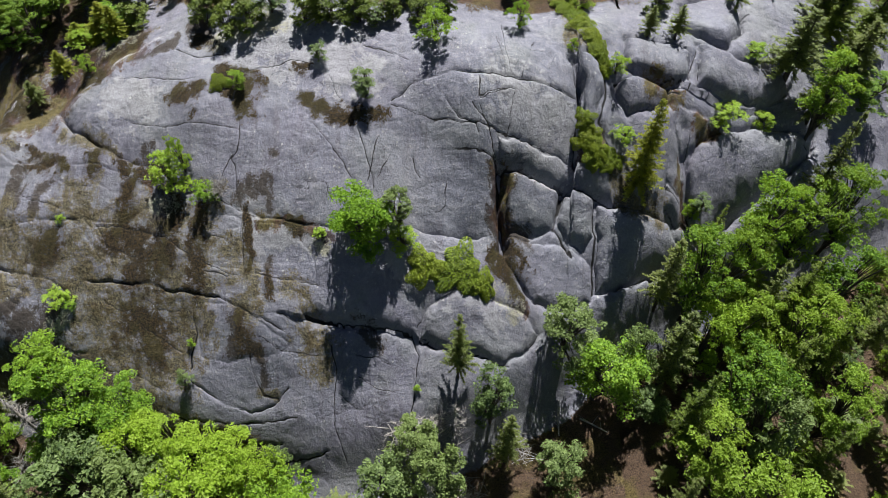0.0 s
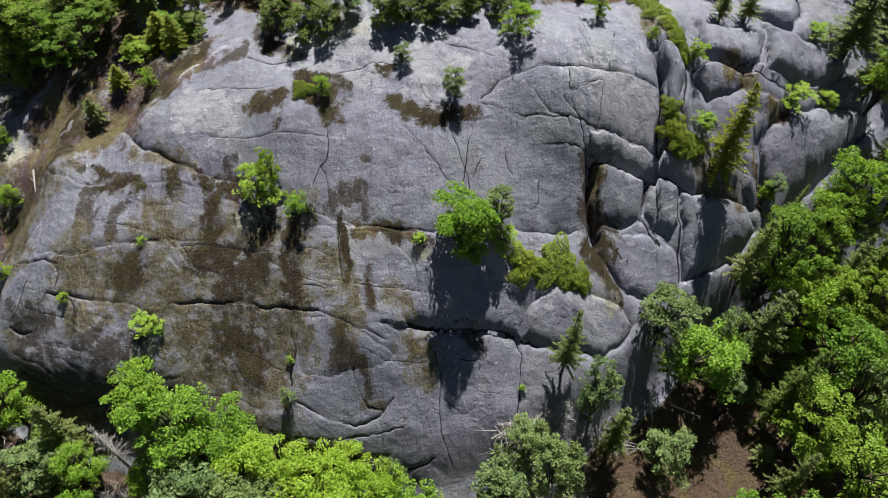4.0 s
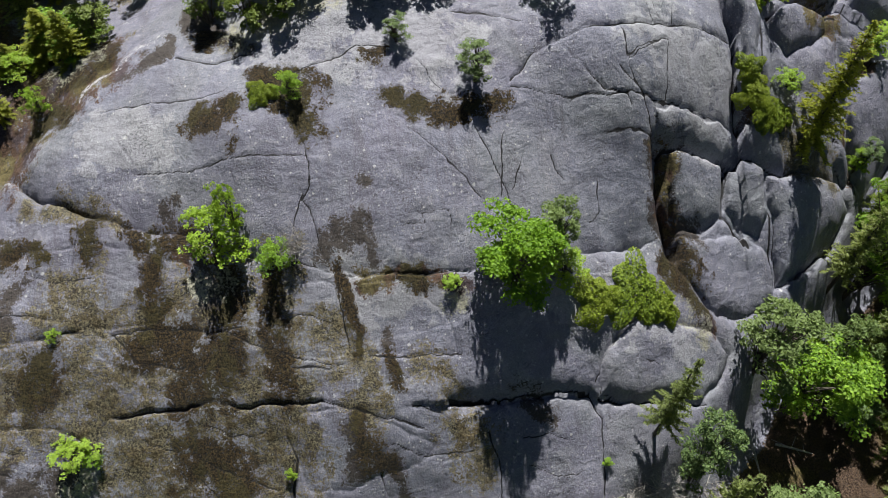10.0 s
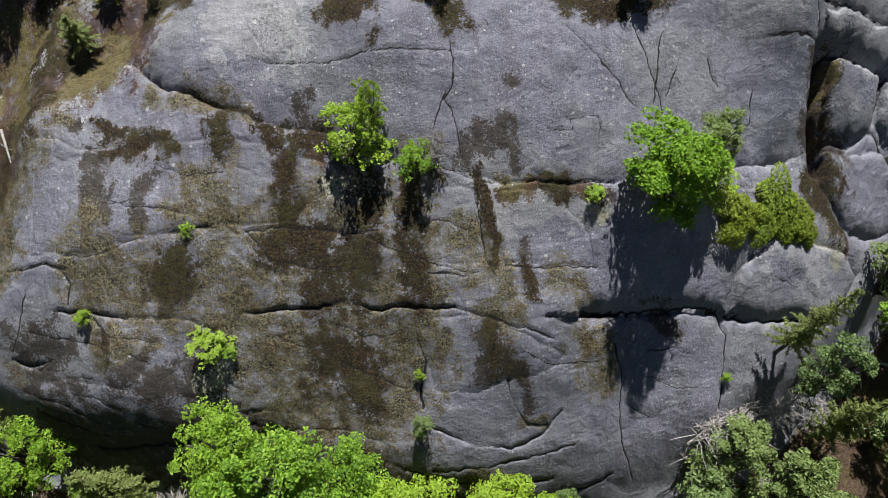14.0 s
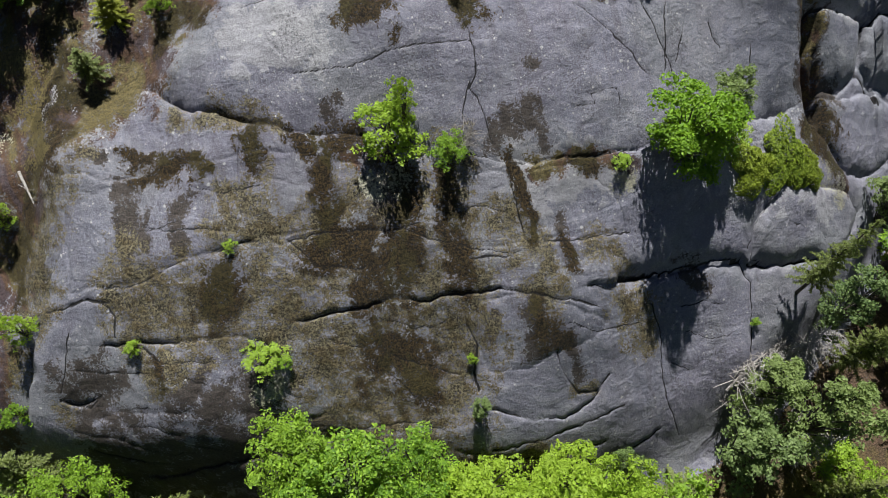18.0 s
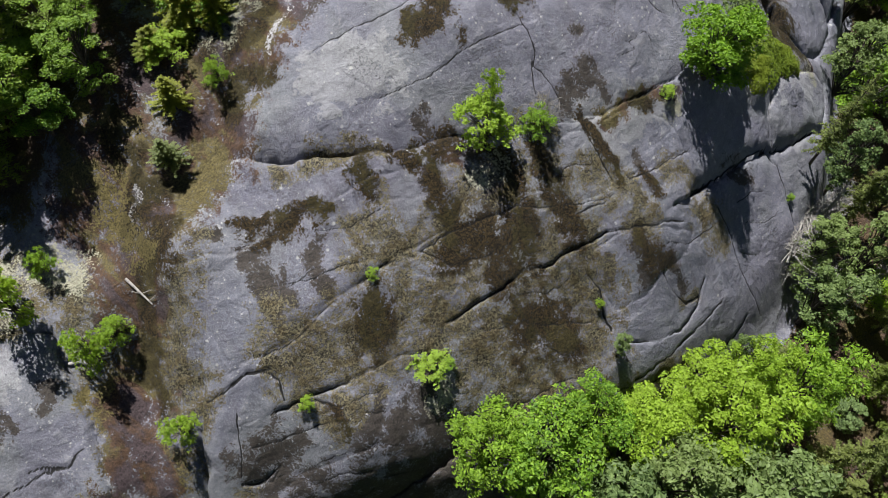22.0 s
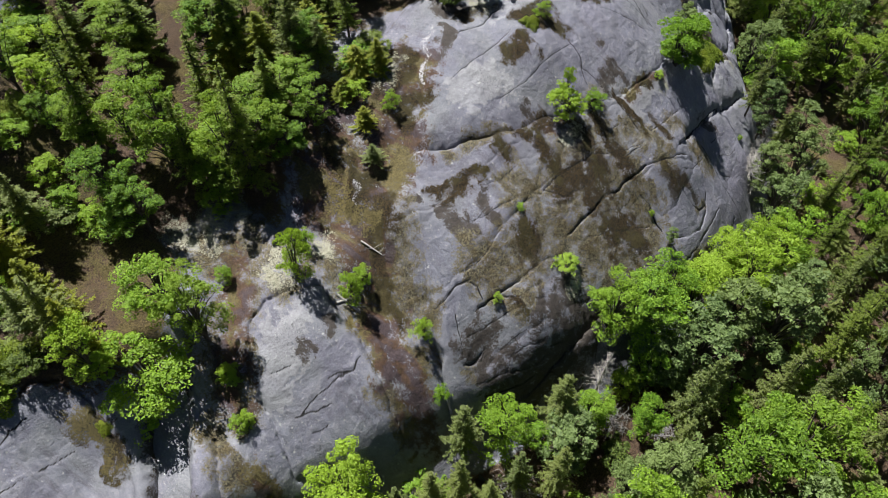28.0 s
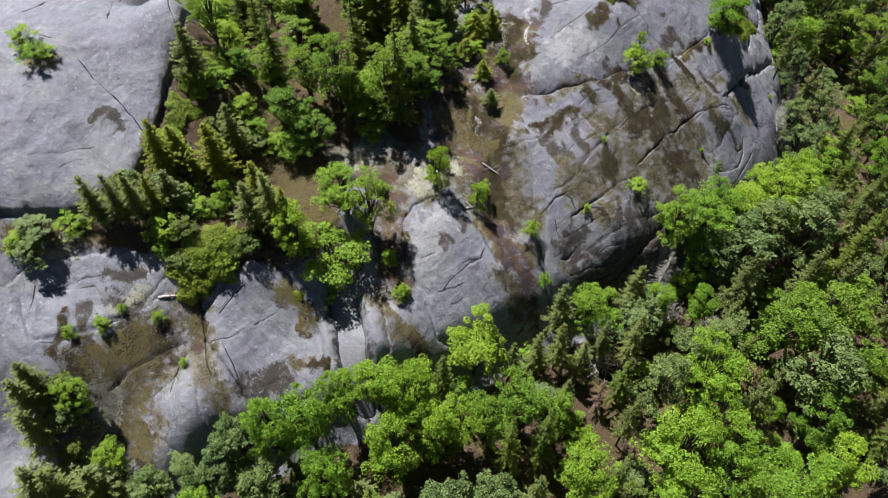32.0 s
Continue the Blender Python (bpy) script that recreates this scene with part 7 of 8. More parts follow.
for k, x, y, h, r in [
    ('G', -51.8, 14.6, 5.5, 0.99), ('G', 35.7, 16.7, 6.3, 1.13), ('B', -14.5, 40.1, 4.9, 1.13),
    ('S', 26.8, 23.3, 5.8, 0.91), ('S', 5.0, 38.1, 4.5, 0.71), ('S', 11.9, 34.9, 5.4, 0.86),
    ('S', -49.4, 11.3, 6.1, 0.96), ('P', -44.4, 12.9, 6.0, 1.19), ('S', -38.4, 6.8, 5.7, 0.9),
    ('D', -1.3, 2.2, 5.6, 1.28), ('S', -3.8, 32.2, 5.7, 0.89), ('G', 30.9, 20.2, 7.8, 1.38),
    ('P', -56.4, 19.8, 6.0, 1.21), ('B', -5.6, -4.2, 7.7, 1.77), ('S', 20.1, 8.9, 6.1, 0.96),
    ('G', 1.0, 43.1, 5.2, 0.93), ('S', -43.3, 10.8, 5.7, 0.89), ('S', 31.6, 14.7, 6.9, 1.08),
]:
    plant(k, x, y, h, r)
for k, x, y, h, r in [
    ('G', -52.3, 29.0, 7.8, 1.4), ('S', -29.1, 46.8, 4.3, 0.67), ('B', 13.1, 3.9, 6.8, 1.40),
    ('S', -12.9, 43.4, 3.7, 0.59), ('S', -42.5, 19.0, 6.6, 1.04), ('G', -3.0, 43.2, 3.6, 0.64),
    ('S', 8.7, 45.6, 5.6, 0.88), ('B', 3.5, 0.1, 6.1, 1.39), ('S', 11.5, 0.4, 6.9, 0.99),
    ('G', -40.6, 12.7, 7.7, 1.38), ('B', -20.5, 55.3, 4.7, 1.07), ('G', -60.1, 23.4, 5.8, 1.04),
    ('D', -56.6, 26.5, 6.9, 1.59), ('D', 26.3, 13.8, 6.1, 1.4), ('S', 25.7, 7.1, 6.2, 0.97),
    ('G', -11.7, -2.0, 7.7, 1.38), ('D', 30.8, 10.6, 5.9, 1.34), ('S', 26.1, 10.7, 5.7, 0.89),
]:
    plant(k, x, y, h, r)
for k, x, y, h, r in [
    ('S', 15.4, 40.5, 3.6, 0.57), ('B', 14.8, 37.5, 3.6, 0.82), ('P', -59.6, 21.2, 7.5, 1.5),
    ('S', -61.5, 30.4, 6.6, 1.03), ('G', -13.8, 0.6, 6.7, 1.2), ('B', -51.0, 26.7, 5.6, 1.27),
    ('G', 5.3, 2.0, 6.6, 1.19), ('D', -17.2, -1.1, 6.0, 1.36), ('S', 9.1, 37.6, 4.1, 0.65),
    ('G', -5.9, 4.8, 6.0, 1.07), ('S', 15.9, 35.2, 5.8, 0.91), ('P', -2.2, -6.4, 6.6, 1.32),
    ('S', 30.5, 16.5, 6.1, 0.96), ('S', -15.9, 32.5, 4.8, 0.76), ('B', 12.4, 37.7, 5.0, 1.15),
    ('S', 15.5, 44.4, 5.3, 0.84), ('B', 27.5, 21.3, 6.7, 1.54), ('S', 15.6, 32.4, 4.0, 0.62),
]:
    plant(k, x, y, h, r)
for k, x, y, h, r in [
    ('G', -8.2, -1.7, 7.4, 1.33), ('P', -5.9, -7.4, 6.0, 1.2), 
    ('B', 8.1, 7.0, 7.9, 1.81), ('G', 9.2, 2.3, 6.0, 1.08), ('G', 18.9, 45.0, 3.7, 0.66),
    ('S', 17.7, 41.2, 5.7, 0.89), ('G', 35.0, 23.5, 5.9, 1.04), ('B', -59.9, 31.8, 5.8, 1.32),
    ('S', -1.1, 35.9, 5.0, 0.79), ('S', 16.0, 2.9, 7.7, 1.2), ('S', 5.9, 34.8, 4.2, 0.66),
    ('S', 4.7, 6.8, 6.9, 1.09), ('S', -37.7, 9.1, 7.2, 1.14), ('P', -23.0, -3.4, 6.0, 1.21),
    ('S', -30.3, 52.6, 4.1, 0.65), ('P', -55.6, 29.0, 7.6, 1.53), ('S', -48.2, 15.6, 6.7, 1.05),
]:
    plant(k, x, y, h, r)
for k, x, y, h, r in [
    ('P', -47.4, 12.8, 6.1, 1.21), ('S', 34.4, 18.8, 7.4, 1.16), ('B', 22.0, 5.6, 7.4, 1.7),
    ('S', -14.7, -6.2, 7.2, 1.14), ('S', -6.0, 38.1, 3.7, 0.59), ('B', -10.8, 34.3, 5.7, 1.3),
    ('G', 2.2, 45.8, 3.7, 0.67), ('B', 6.3, 40.2, 3.7, 0.84), ('D', 8.1, 0.0, 6.0, 1.38),
    ('S', -58.9, 18.8, 7.0, 1.09), ('S', -21.3, -2.0, 7.9, 1.24), ('G', -13.8, 3.8, 6.7, 1.2),
    ('B', 30.4, 7.8, 7.5, 1.73), ('G', -5.8, -0.6, 7.6, 1.36), ('S', -56.0, 22.9, 6.1, 0.96),
    ('S', -1.8, -3.5, 7.7, 1.2), ('G', -10.7, 40.9, 4.2, 0.75), ('G', -18.2, -5.6, 7.3, 1.3),
]:
    plant(k, x, y, h, r)
for k, x, y, h, r in [
    ('P', -9.0, 1.7, 7.0, 1.41), ('B', -46.1, 10.8, 7.1, 1.61), ('S', -1.0, 38.2, 4.2, 0.67),
    ('S', 22.4, 8.6, 5.9, 0.92), ('S', 3.8, 34.1, 5.8, 0.91), ('G', -4.5, 45.9, 5.1, 0.9),
    ('P', -38.0, 3.9, 6.9, 1.37), ('G', -52.6, 16.4, 7.6, 1.36), ('S', 7.1, -2.2, 7.4, 1.17),
    ('S', -27.4, 48.3, 5.6, 0.87), ('G', 4.5, -4.4, 6.1, 1.1), 
    ('G', -2.6, -1.4, 7.4, 1.31), ('G', 32.2, 18.2, 7.9, 1.4), ('G', 6.5, 4.5, 5.8, 1.04),
    ('S', -61.8, 18.9, 8.0, 1.25), ('B', -23.0, 52.7, 3.6, 0.83), ('P', -36.0, 7.8, 6.8, 1.36),
]:
    plant(k, x, y, h, r)
for k, x, y, h, r in [
    ('G', -61.9, 27.0, 7.9, 1.41), ('B', -16.5, 42.3, 4.1, 0.94), ('S', 21.6, 45.5, 4.1, 0.64),
    ('P', -54.6, 21.1, 7.3, 1.46), ('G', -15.4, 5.9, 7.3, 1.3), ('G', -61.2, 33.6, 6.3, 1.12),
    ('S', 31.4, 23.3, 6.3, 0.99), ('G', 22.5, 14.8, 6.4, 1.14), ('P', -19.6, -3.6, 7.8, 1.56),
    ('S', -6.4, 32.0, 5.9, 0.93), ('D', -0.2, 4.7, 5.9, 1.34),
    ('S', -25.7, 52.5, 5.9, 0.92), ('D', 36.0, 25.3, 7.9, 1.81), ('S', 29.1, 14.7, 6.3, 0.99),
    ('S', 12.0, 43.5, 6.0, 0.94), ('S', 3.1, 36.7, 4.7, 0.74), ('P', -39.8, 5.2, 6.5, 1.3),
]:
    plant(k, x, y, h, r)
for k, x, y, h, r in [
    ('G', -8.1, 6.2, 6.4, 1.15), ('S', -60.7, 16.8, 6.1, 0.96), ('G', -54.0, 13.7, 7.3, 1.31),
    ('B', -9.9, -7.1, 7.9, 1.8), ('S', 27.7, 9.7, 7.3, 1.15), ('S', 11.4, 32.1, 4.1, 0.64),
    ('S', 29.7, 24.6, 6.3, 0.99), ('B', 22.9, 37.1, 5.9, 1.35), ('P', -44.6, 16.4, 7.4, 1.48),
    ('D', -51.9, 12.1, 6.9, 1.59), ('B', 19.2, 13.8, 7.2, 1.66), ('G', -51.0, 20.8, 6.7, 1.2),
    ('B', 24.4, 11.7, 5.7, 1.29), ('B', -0.2, 31.7, 5.4, 1.24),
    ('G', 12.5, 6.6, 6.6, 0.93), ('D', 2.9, 2.5, 5.8, 1.32), ('G', -1.5, 41.6, 5.6, 1.0),
]:
    plant(k, x, y, h, r)
for k, x, y, h, r in [
    ('G', -44.6, 8.8, 7.2, 1.29), ('S', -7.2, 43.8, 4.8, 0.76),
    ('P', -57.9, 23.8, 5.8, 1.17), ('S', 18.5, 35.5, 3.9, 0.61), ('G', -28.7, 16.1, 5.7, 1.01),
    ('S', -2.7, 4.3, 6.6, 1.04), ('B', 35.9, 20.8, 7.7, 1.76), ('S', -22.6, 7.0, 6.0, 0.94),
    ('S', 15.2, 5.7, 6.0, 0.94), ('G', -53.6, 26.3, 7.9, 1.41), ('S', 20.4, 43.4, 3.7, 0.59),
    ('S', 6.6, 32.3, 3.9, 0.61), ('S', 25.6, 19.5, 6.0, 0.94), ('S', -6.7, 1.6, 5.8, 0.9),
    ('D', -48.1, 24.9, 7.5, 1.72), ('S', 0.9, 0.7, 7.3, 1.14), ('G', -19.1, 33.2, 5.7, 1.01),
]:
    plant(k, x, y, h, r)
for k, x, y, h, r in [
    ('S', 24.6, 16.3, 5.9, 0.92), ('h', -11.0, 5.1, 1.7, 0.9), ('h', 19.3, 15.7, 1.2, 0.91),
    ('P', 16.1, 8.5, 1.3, 1.19), ('G', 29.1, 19.9, 2.5, 0.83), ('G', 13.6, 13.1, 2.5, 0.9),
    ('N', 4.0, 4.3, 2.3, 0.78), ('G', -1.4, 6.0, 1.6, 1.17), ('h', -16.9, 1.8, 2.2, 1.05),
    ('G', 23.6, 13.4, 1.8, 0.92), ('h', -49.2, 19.9, 1.5, 0.98),
    ('h', -15.4, 4.4, 1.5, 0.93), ('N', 26.1, 17.7, 2.0, 0.94), ('P', -13.8, 7.1, 1.7, 0.72),
    ('G', -44.2, 21.0, 2.0, 1.02), ('h', 10.0, 17.4, 1.6, 0.77), ('N', -0.4, -2.6, 2.4, 1.03),
]:
    plant(k, x, y, h, r)
for k, x, y, h, r in [
    ('h', -16.9, 6.4, 2.5, 0.74), ('P', 28.3, 24.8, 1.3, 1.08), ('N', 2.6, 3.9, 1.6, 0.87),
    ('P', -3.8, -2.3, 2.0, 0.74), ('P', 23.1, 22.7, 1.4, 0.82), ('G', 4.3, 9.0, 1.2, 0.89),
    ('N', -39.1, 12.8, 1.3, 1.07), ('h', 27.6, 18.6, 2.5, 1.15), ('h', 20.9, 18.8, 1.5, 1.18),
    ('h', -22.6, 3.8, 1.8, 0.85), ('h', -25.8, 11.1, 1.6, 0.86), ('N', -47.1, 23.2, 2.4, 1.12),
    ('h', -22.2, 8.5, 2.0, 0.8), ('N', -26.9, 2.6, 1.6, 0.9), ('P', -9.9, -1.0, 1.5, 0.85),
    ('h', 26.1, 22.0, 2.6, 1.02), ('h', -39.3, 9.9, 2.1, 0.97), ('P', -40.5, 14.3, 2.3, 0.94),
]:
    plant(k, x, y, h, r)
for k, x, y, h, r in [
    ('h', -41.5, 10.9, 2.1, 1.07), ('G', -18.9, -1.2, 2.5, 0.9), ('h', -51.9, 24.7, 1.4, 0.85),
    ('h', -30.5, 5.6, 1.3, 0.79), ('h', -13.6, -2.1, 1.5, 0.75), ('G', -10.4, -3.3, 1.5, 1.14),
    ('h', -28.8, 8.5, 1.6, 1.02), ('G', -50.5, 16.9, 2.2, 0.77), ('P', -44.1, 22.5, 2.5, 0.79),
    ('h', -54.0, 29.7, 2.6, 1.06), ('h', 13.0, 8.5, 1.4, 1.16), ('h', -4.4, -3.5, 1.4, 0.84),
    ('P', -16.0, 11.8, 1.3, 0.95), ('P', 18.2, 8.4, 2.1, 0.94), ('h', -25.3, 1.9, 2.0, 1.04),
    ('h', -33.6, 17.5, 1.9, 0.85), ('G', -54.9, 25.5, 2.5, 0.7), ('h', -52.0, 23.2, 1.5, 0.86),
]:
    plant(k, x, y, h, r)
for k, x, y, h, r in [
    ('G', -41.9, 20.7, 1.8, 1.04), ('G', 15.3, 16.3, 1.4, 0.76), ('P', -31.5, 8.9, 1.3, 1.11),
    ('h', 17.7, 13.2, 1.8, 1.17), ('P', -56.6, 24.1, 1.8, 0.95), ('N', -57.5, 29.2, 2.2, 1.02),
    ('P', -47.9, 17.8, 2.5, 1.15), ('G', 10.9, 4.0, 1.9, 1.01), ('N', -8.8, 8.3, 1.6, 1.1),
    ('G', -54.5, 22.5, 2.6, 0.8), ('N', -8.2, 0.5, 1.9, 0.94), ('G', 28.7, 16.8, 2.5, 0.97),
    ('h', -57.8, 19.9, 1.6, 0.92), ('h', 8.6, 8.2, 1.2, 1.17), ('P', -6.9, -1.4, 2.5, 1.09),
    ('h', -12.7, 1.6, 1.5, 0.97), ('h', -42.8, 12.2, 1.2, 1.06), ('G', -19.0, 2.5, 2.1, 0.92),
]:
    plant(k, x, y, h, r)
for k, x, y, h, r in [
    ('h', 22.1, 10.4, 1.6, 0.72), ('P', -42.2, 16.1, 2.1, 1.13), ('G', 21.6, 13.6, 2.4, 0.73),
    ('h', 1.4, 7.6, 2.3, 1.14), ('h', -32.0, 12.3, 2.5, 0.83), ('P', -41.2, 18.9, 1.2, 0.8),
    ('P', 13.2, 15.5, 1.8, 0.76), ('h', 16.1, 11.6, 2.5, 0.96), ('P', 2.3, 1.3, 2.1, 0.76),
    ('h', -18.8, 12.4, 2.2, 1.05), ('N', 23.8, 20.4, 2.2, 1.17), ('h', -4.1, 7.8, 1.7, 0.95),
    ('N', -40.9, 17.6, 1.5, 0.98), ('h', 0.3, 6.3, 1.7, 0.72), ('h', 24.5, 18.2, 1.6, 0.7),
    ('P', -54.3, 19.8, 2.2, 0.9), ('N', -22.2, 10.9, 1.5, 1.01), ('G', 11.0, 11.5, 1.6, 0.75),
]:
    plant(k, x, y, h, r)
for k, x, y, h, r in [
    ('G', 19.5, 11.5, 1.2, 0.87), ('h', -15.8, 7.4, 1.7, 1.13), ('G', -0.0, -1.3, 1.7, 1.13),
    ('P', -22.6, 0.4, 1.6, 1.17), ('h', -57.8, 30.7, 2.5, 1.0), ('h', -33.7, 19.8, 1.4, 0.84),
    ('N', -39.8, 11.3, 2.6, 0.84), ('P', -10.4, 2.6, 2.1, 0.99), ('N', -57.6, 25.3, 1.4, 0.94),
    ('N', -32.7, 8.4, 2.3, 1.16), ('P', 23.9, 10.1, 1.6, 1.12), ('h', 0.9, 8.9, 1.7, 1.17),
    ('N', -50.3, 23.9, 1.4, 1.02), ('N', -23.4, 12.6, 2.1, 0.9), ('G', -5.0, 9.6, 2.2, 1.18),
    ('P', 21.4, 17.2, 2.4, 0.79), ('N', -26.9, 8.0, 1.2, 0.99), ('h', 29.7, 21.7, 2.0, 1.0),
]:
    plant(k, x, y, h, r)
for k, x, y, h, r in [
    ('G', -17.2, 11.1, 2.0, 0.99), ('h', -24.0, 14.5, 1.7, 0.99), ('h', -15.1, -2.4, 2.6, 1.16),
    ('N', -48.6, 26.5, 1.9, 1.1), ('G', -38.4, 16.0, 2.4, 0.99), ('P', -4.7, 6.5, 1.4, 0.86),
    ('N', 7.5, 2.7, 1.2, 0.83), ('P', 10.5, 14.8, 2.3, 1.16),
    ('G', -46.5, 19.5, 1.6, 0.92), ('h', -4.2, 0.1, 2.1, 0.81), ('h', -42.2, 14.0, 1.2, 1.03),
    ('h', -12.4, 4.4, 2.5, 1.01), ('h', -47.0, 14.4, 1.4, 1.19), ('P', -37.2, 14.2, 2.5, 1.1),
    ('N', -4.4, 4.9, 2.2, 0.94), ('P', -19.3, 7.0, 2.3, 0.85), ('h', 25.8, 12.0, 1.6, 1.13),
]:
    plant(k, x, y, h, r)
for k, x, y, h, r in [
    ('P', -30.8, 15.6, 1.5, 1.02), ('G', 10.4, 6.4, 2.4, 1.13), ('N', -5.6, 3.2, 2.1, 0.71),
    ('G', -9.9, 6.3, 1.9, 0.97), ('h', -23.4, 4.8, 2.5, 0.78), ('G', -7.5, 4.8, 2.5, 0.95),
    ('P', 22.5, 19.5, 1.4, 0.81), ('h', -31.2, 13.6, 1.9, 1.09), ('G', -15.7, -0.1, 2.1, 1.13),
    ('h', -34.2, 7.7, 1.7, 1.13), ('h', 18.2, 21.3, 2.0, 0.72), 
    ('h', -24.9, 3.2, 2.2, 0.78), ('h', -45.8, 22.2, 1.7, 0.92), ('G', -5.9, -2.7, 1.7, 0.99),
    ('h', -20.6, 4.6, 1.5, 0.74), ('G', -36.4, 10.7, 2.1, 1.01), ('G', -19.9, 0.1, 2.3, 0.99),
]:
    plant(k, x, y, h, r)
for k, x, y, h, r in [
    ('N', 17.5, 10.6, 2.0, 0.77), ('N', -46.4, 25.0, 2.1, 0.93), ('N', -39.0, 21.0, 2.1, 0.98),
    ('N', 28.8, 11.3, 1.8, 0.7), ('h', 27.6, 14.2, 2.1, 1.11), ('h', -52.0, 27.5, 2.1, 0.98),
    ('N', -43.0, 23.9, 1.2, 1.05), ('G', 1.1, 3.4, 2.2, 0.85), ('P', -1.6, 3.5, 1.9, 0.82),
    ('h', -54.4, 27.5, 1.6, 1.02), ('N', -11.0, 8.4, 2.5, 0.88), ('N', -6.0, 8.3, 2.2, 0.77),
    ('h', 13.8, 10.7, 2.3, 0.8), ('h', 14.7, 6.9, 2.1, 1.07), ('h', -29.5, 17.6, 1.2, 1.13),
    ('G', 20.3, 21.8, 2.3, 1.16), ('P', 20.6, 14.6, 1.8, 1.15), ('P', -18.3, 1.0, 2.2, 1.03),
]:
    plant(k, x, y, h, r)
for k, x, y, h, r in [
    ('h', 16.2, 13.1, 2.3, 0.99), ('G', -33.7, 5.9, 2.3, 1.15),
]:
    plant(k, x, y, h, r)

# trees along the foot of the rock and in the hollow
for k, x, y, h, r in [
    ('D', -32.48, 19.63, 6, 1.81), ('G', -26.92, 17.2, 5, 1.23), ('D', -25.43, 15.91, 5, 1.42),
    ('G', -29.77, 16.95, 5, 0.97), ('G', -31.18, 17.81, 5, 0.9), ('S', -34.72, 20.29, 5.5, 0.93),
    ('D', -37.95, 22.47, 6, 1.6), ('G', -28.43, 14.68, 5, 1.07), ('G', -22.54, 14.31, 5.5, 1.35),
    ('x', -20.08, 13.38, 5, 0.99), ('D', -16.44, 13.13, 6, 1.99), ('D', -17.97, 11.98, 4.5, 1.22),
    ('G', -17.31, 8.7, 6, 1.58), ('G', -26.59, 14.22, 5, 0.99), ('r', -29.28, 12.7, 4, 0.66),
    ('D', -39.39, 23.62, 5, 1.21), ('D', -36.06, 21.03, 5, 1.28),
]:
    plant(k, x, y, h, r)
for k, x, y, h, r in [
    ('P', -22.31, 8.51, 6, 1.55), ('G', -31.14, 14.22, 5, 1.0), ('S', -28.05, 11.98, 5.5, 1.01),
    ('B', -27.15, 36.32, 4.5, 1.28), ('B', -29.35, 33.71, 3.5, 1.26), ('B', -29.03, 39.71, 2.5, 0.8),
    ('S', -27.94, 38.0, 7, 1.12), ('B', -25.69, 47.09, 3, 1.67), ('B', -23.5, 31.01, 4, 1.28),
    ('S', -26.3, 33.35, 5.5, 1.08), ('S', -24.89, 31.01, 7.5, 1.4), 
    ('B', -26.43, 34.41, 6, 1.55), ('B', -25.28, 31.59, 6, 1.43), ('B', -23.4, 31.2, 3.6, 1.1),
    ('B', -31.49, 27.83, 5, 1.36), ('Y', -17.52, 30.63, 1.8, 0.96), ('Y', -18.84, 30.24, 1.2, 0.57),
]:
    plant(k, x, y, h, r)
for k, x, y, h, r in [
    ('G', 0.65, 14.58, 5.5, 0.88), ('P', 2.22, 13.52, 5, 1.17), ('P', -1.28, 11.97, 4.5, 1.23),
    ('P', -2.68, 10.31, 5, 1.53), ('G', 2.97, 12.11, 5.5, 1.04), ('P', 5.39, 11.41, 4, 1.34),
    ('P', 5.89, 16.4, 5, 1.46), ('D', 7.76, 15.42, 6, 2.16), ('D', -18.0, 14.23, 5, 1.54),
    ('D', -14.35, 12.73, 5, 1.45), ('D', -12.31, 11.84, 5, 1.56), ('P', -16.51, 12.82, 5, 1.27),
    ('D', -9.7, 11.05, 5, 1.56), ('P', -17.36, 11.24, 5, 1.52), ('P', -23.47, 13.11, 4, 1.58),
    ('D', -21.52, 13.0, 4, 1.19),
]:
    plant(k, x, y, h, r)
for k, x, y, h, r in [
    ('P', -45.32, 26.8, 5, 1.34), ('P', -47.02, 28.5, 2, 0.75), ('G', -50.23, 30.71, 4, 1.73),
    ('N', -48.48, 34.75, 1.5, 1.16), ('G', -49.67, 34.93, 4, 1.39), ('N', -50.02, 32.7, 2, 0.88),
    ('G', -51.98, 32.21, 4, 1.65), ('l', -38.67, 33.0, 0.7, 1.6), ('h', -38.5, 32.5, 0.8, 0.7),
    ('l', -40.01, 33.47, 0.6, 1.3), ('D', -34.25, 28.24, 5.5, 2.25),
]:
    plant(k, x, y, h, r)
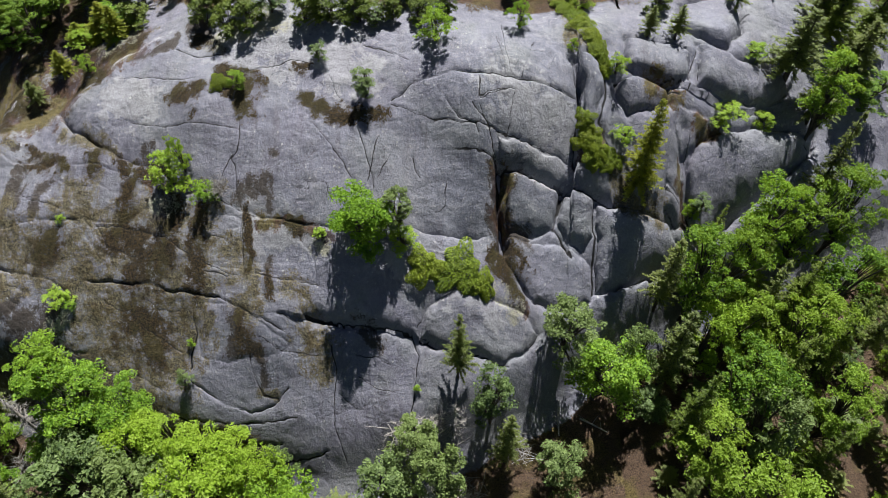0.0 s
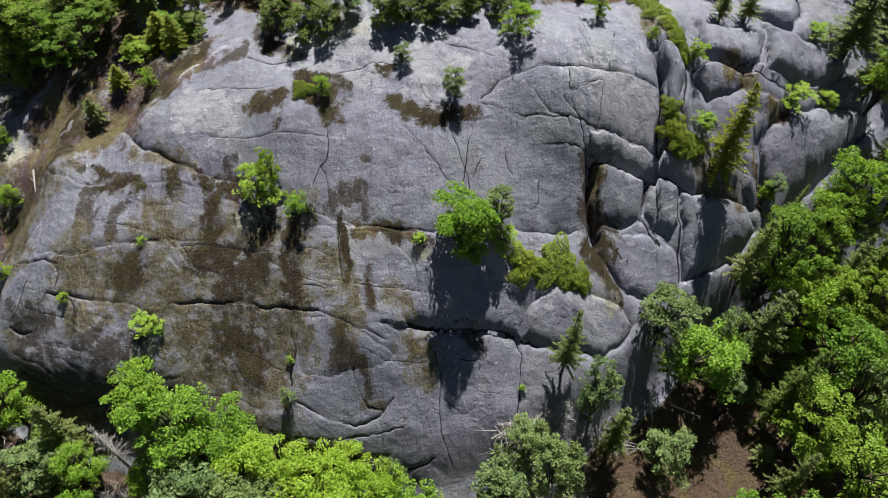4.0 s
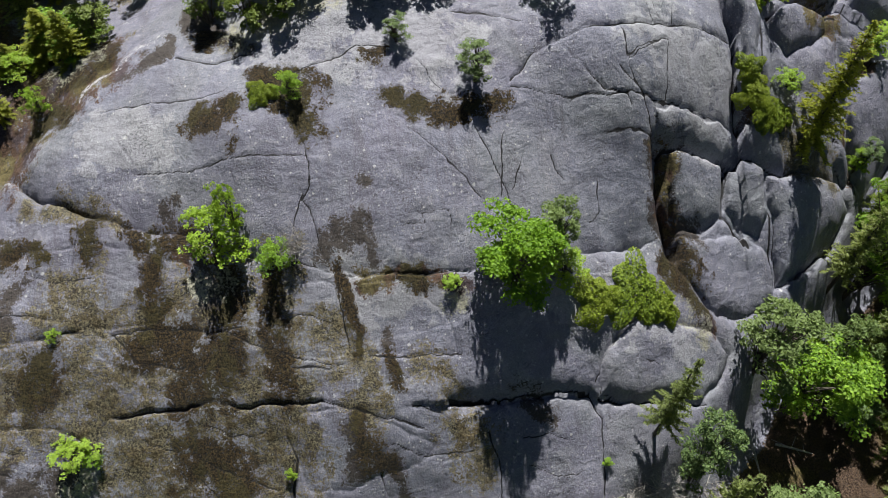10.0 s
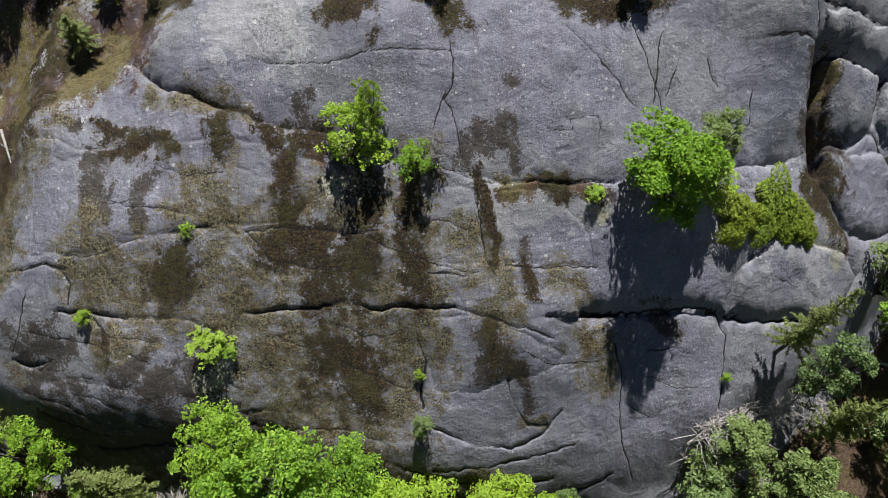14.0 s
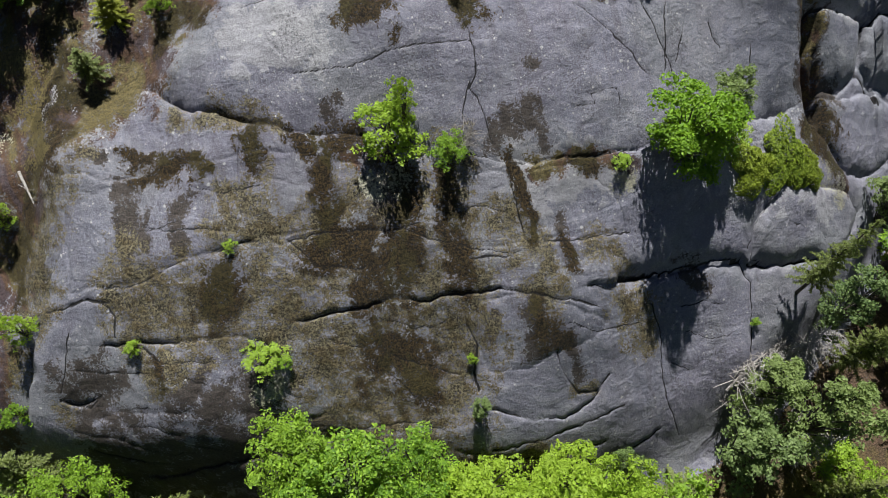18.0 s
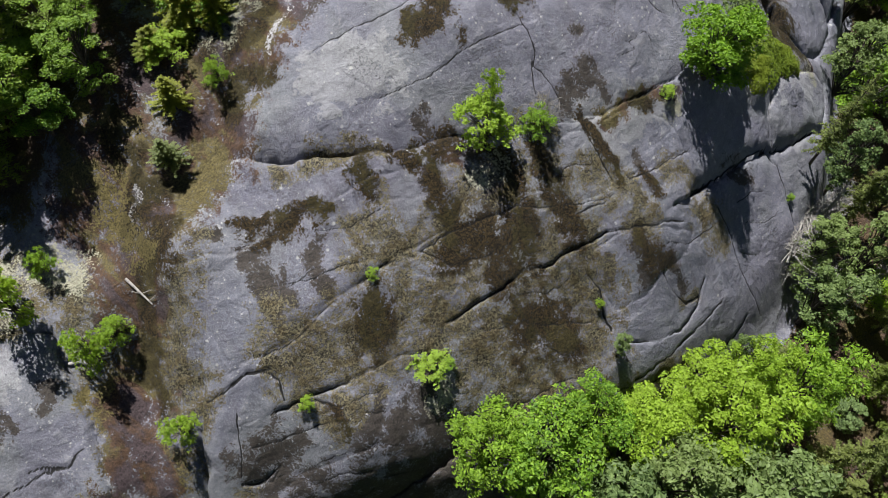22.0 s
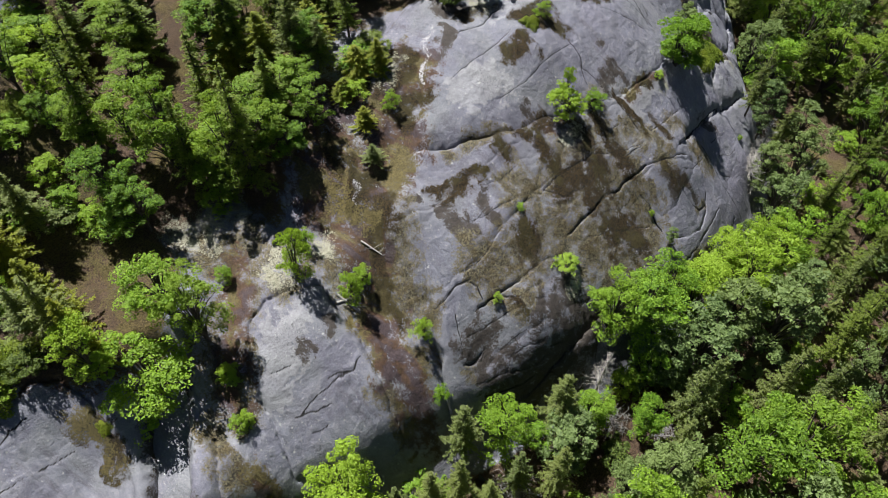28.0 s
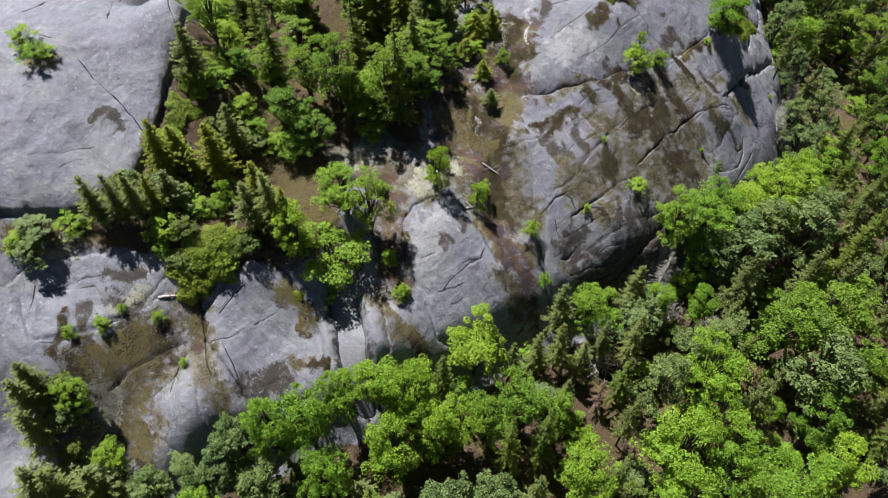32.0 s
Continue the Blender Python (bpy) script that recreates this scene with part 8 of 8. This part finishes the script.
for k, x, y, h, r in [
    ('h', -30.77, 38.43, 1.2, 0.92), ('B', -24.4, 39.75, 3, 1.33), ('h', -32.86, 37.71, 1.2, 1.06),
    ('h', -30.56, 35.67, 1.5, 1.08), ('h', -30.86, 37.42, 1.0, 0.87), ('B', -25.41, 32.68, 2.5, 1.1),
    ('B', -21.23, 32.32, 3, 1.42), ('B', -18.46, 32.92, 3, 1.29), ('h', -35.45, 39.07, 1.4, 1.0),
    ('N', -33.12, 38.44, 1.2, 0.9), ('N', -38.19, 37.46, 1.4, 1.1), ('h', -37.28, 35.5, 0.9, 0.84),
    ('N', -39.06, 38.53, 1.6, 1.22), ('h', -26.56, 31.85, 1.2, 0.94), ('B', -20.53, 37.59, 4, 1.64),
    ('h', -30.49, 40.27, 1.3, 1.07), ('B', -22.69, 42.18, 4, 1.52), ('B', -29.45, 35.66, 4, 1.35),
]:
    plant(k, x, y, h, r)
for k, x, y, h, r in [
    ('B', -26.09, 35.78, 4, 1.28), ('B', -28.29, 38.19, 4, 1.26), ('h', -25.4, 34.83, 1.6, 0.85),
]:
    plant(k, x, y, h, r)
for k, x, y, h, r in [
    ('l', -31.63, 41.02, 0.3, 1.29), ('l', -33.47, 40.35, 0.3, 1.27), ('l', -35.11, 39.61, 0.3, 1.09),
    ('l', -29.73, 41.17, 0.3, 1.15), ('N', -31.5, 36.98, 0.8, 0.99), ('h', -29.88, 34.93, 1.2, 1.32),
    ('h', -28.45, 40.35, 1.0, 1.0),
]:
    plant(k, x, y, h, r)
for k, x, y, h, r in [
    ('B', -24.08, 32.72, 3, 1.33), ('B', -21.13, 30.41, 3, 1.17), ('B', -25.61, 32.04, 3, 1.35),
    ('B', -22.32, 32.55, 3, 1.31), ('B', -20.41, 31.67, 2.5, 0.97), ('B', -23.04, 30.26, 2.5, 1.08),
    ('D', -25.14, 32.89, 3, 1.2), ('h', -16.94, 30.78, 1.2, 1.28), ('h', -18.67, 30.03, 1.0, 0.85),
    ('N', -16.07, 30.96, 1.2, 1.0),
]:
    plant(k, x, y, h, r)

fallen_log(-41.91, 34.14, -40.94, 33.07, 0.09)
fallen_log(-23.11, 42.62, -22.97, 41.25, 0.07)
fallen_log(-26.46, 24.74, -26.28, 23.58, 0.07)
fallen_log(-26.77, 24.51, -25.71, 24.14, 0.06)
fallen_log(15.01, 11.10, 17.00, 11.33, 0.09)
fallen_log(5.85, 15.08, 5.83, 13.48, 0.07)
fallen_log(6.99, 14.39, 8.36, 13.70, 0.06)
fallen_log(-49.78, 32.80, -48.14, 32.98, 0.05)
fallen_log(-23.90, 25.37, -23.71, 24.29, 0.05)
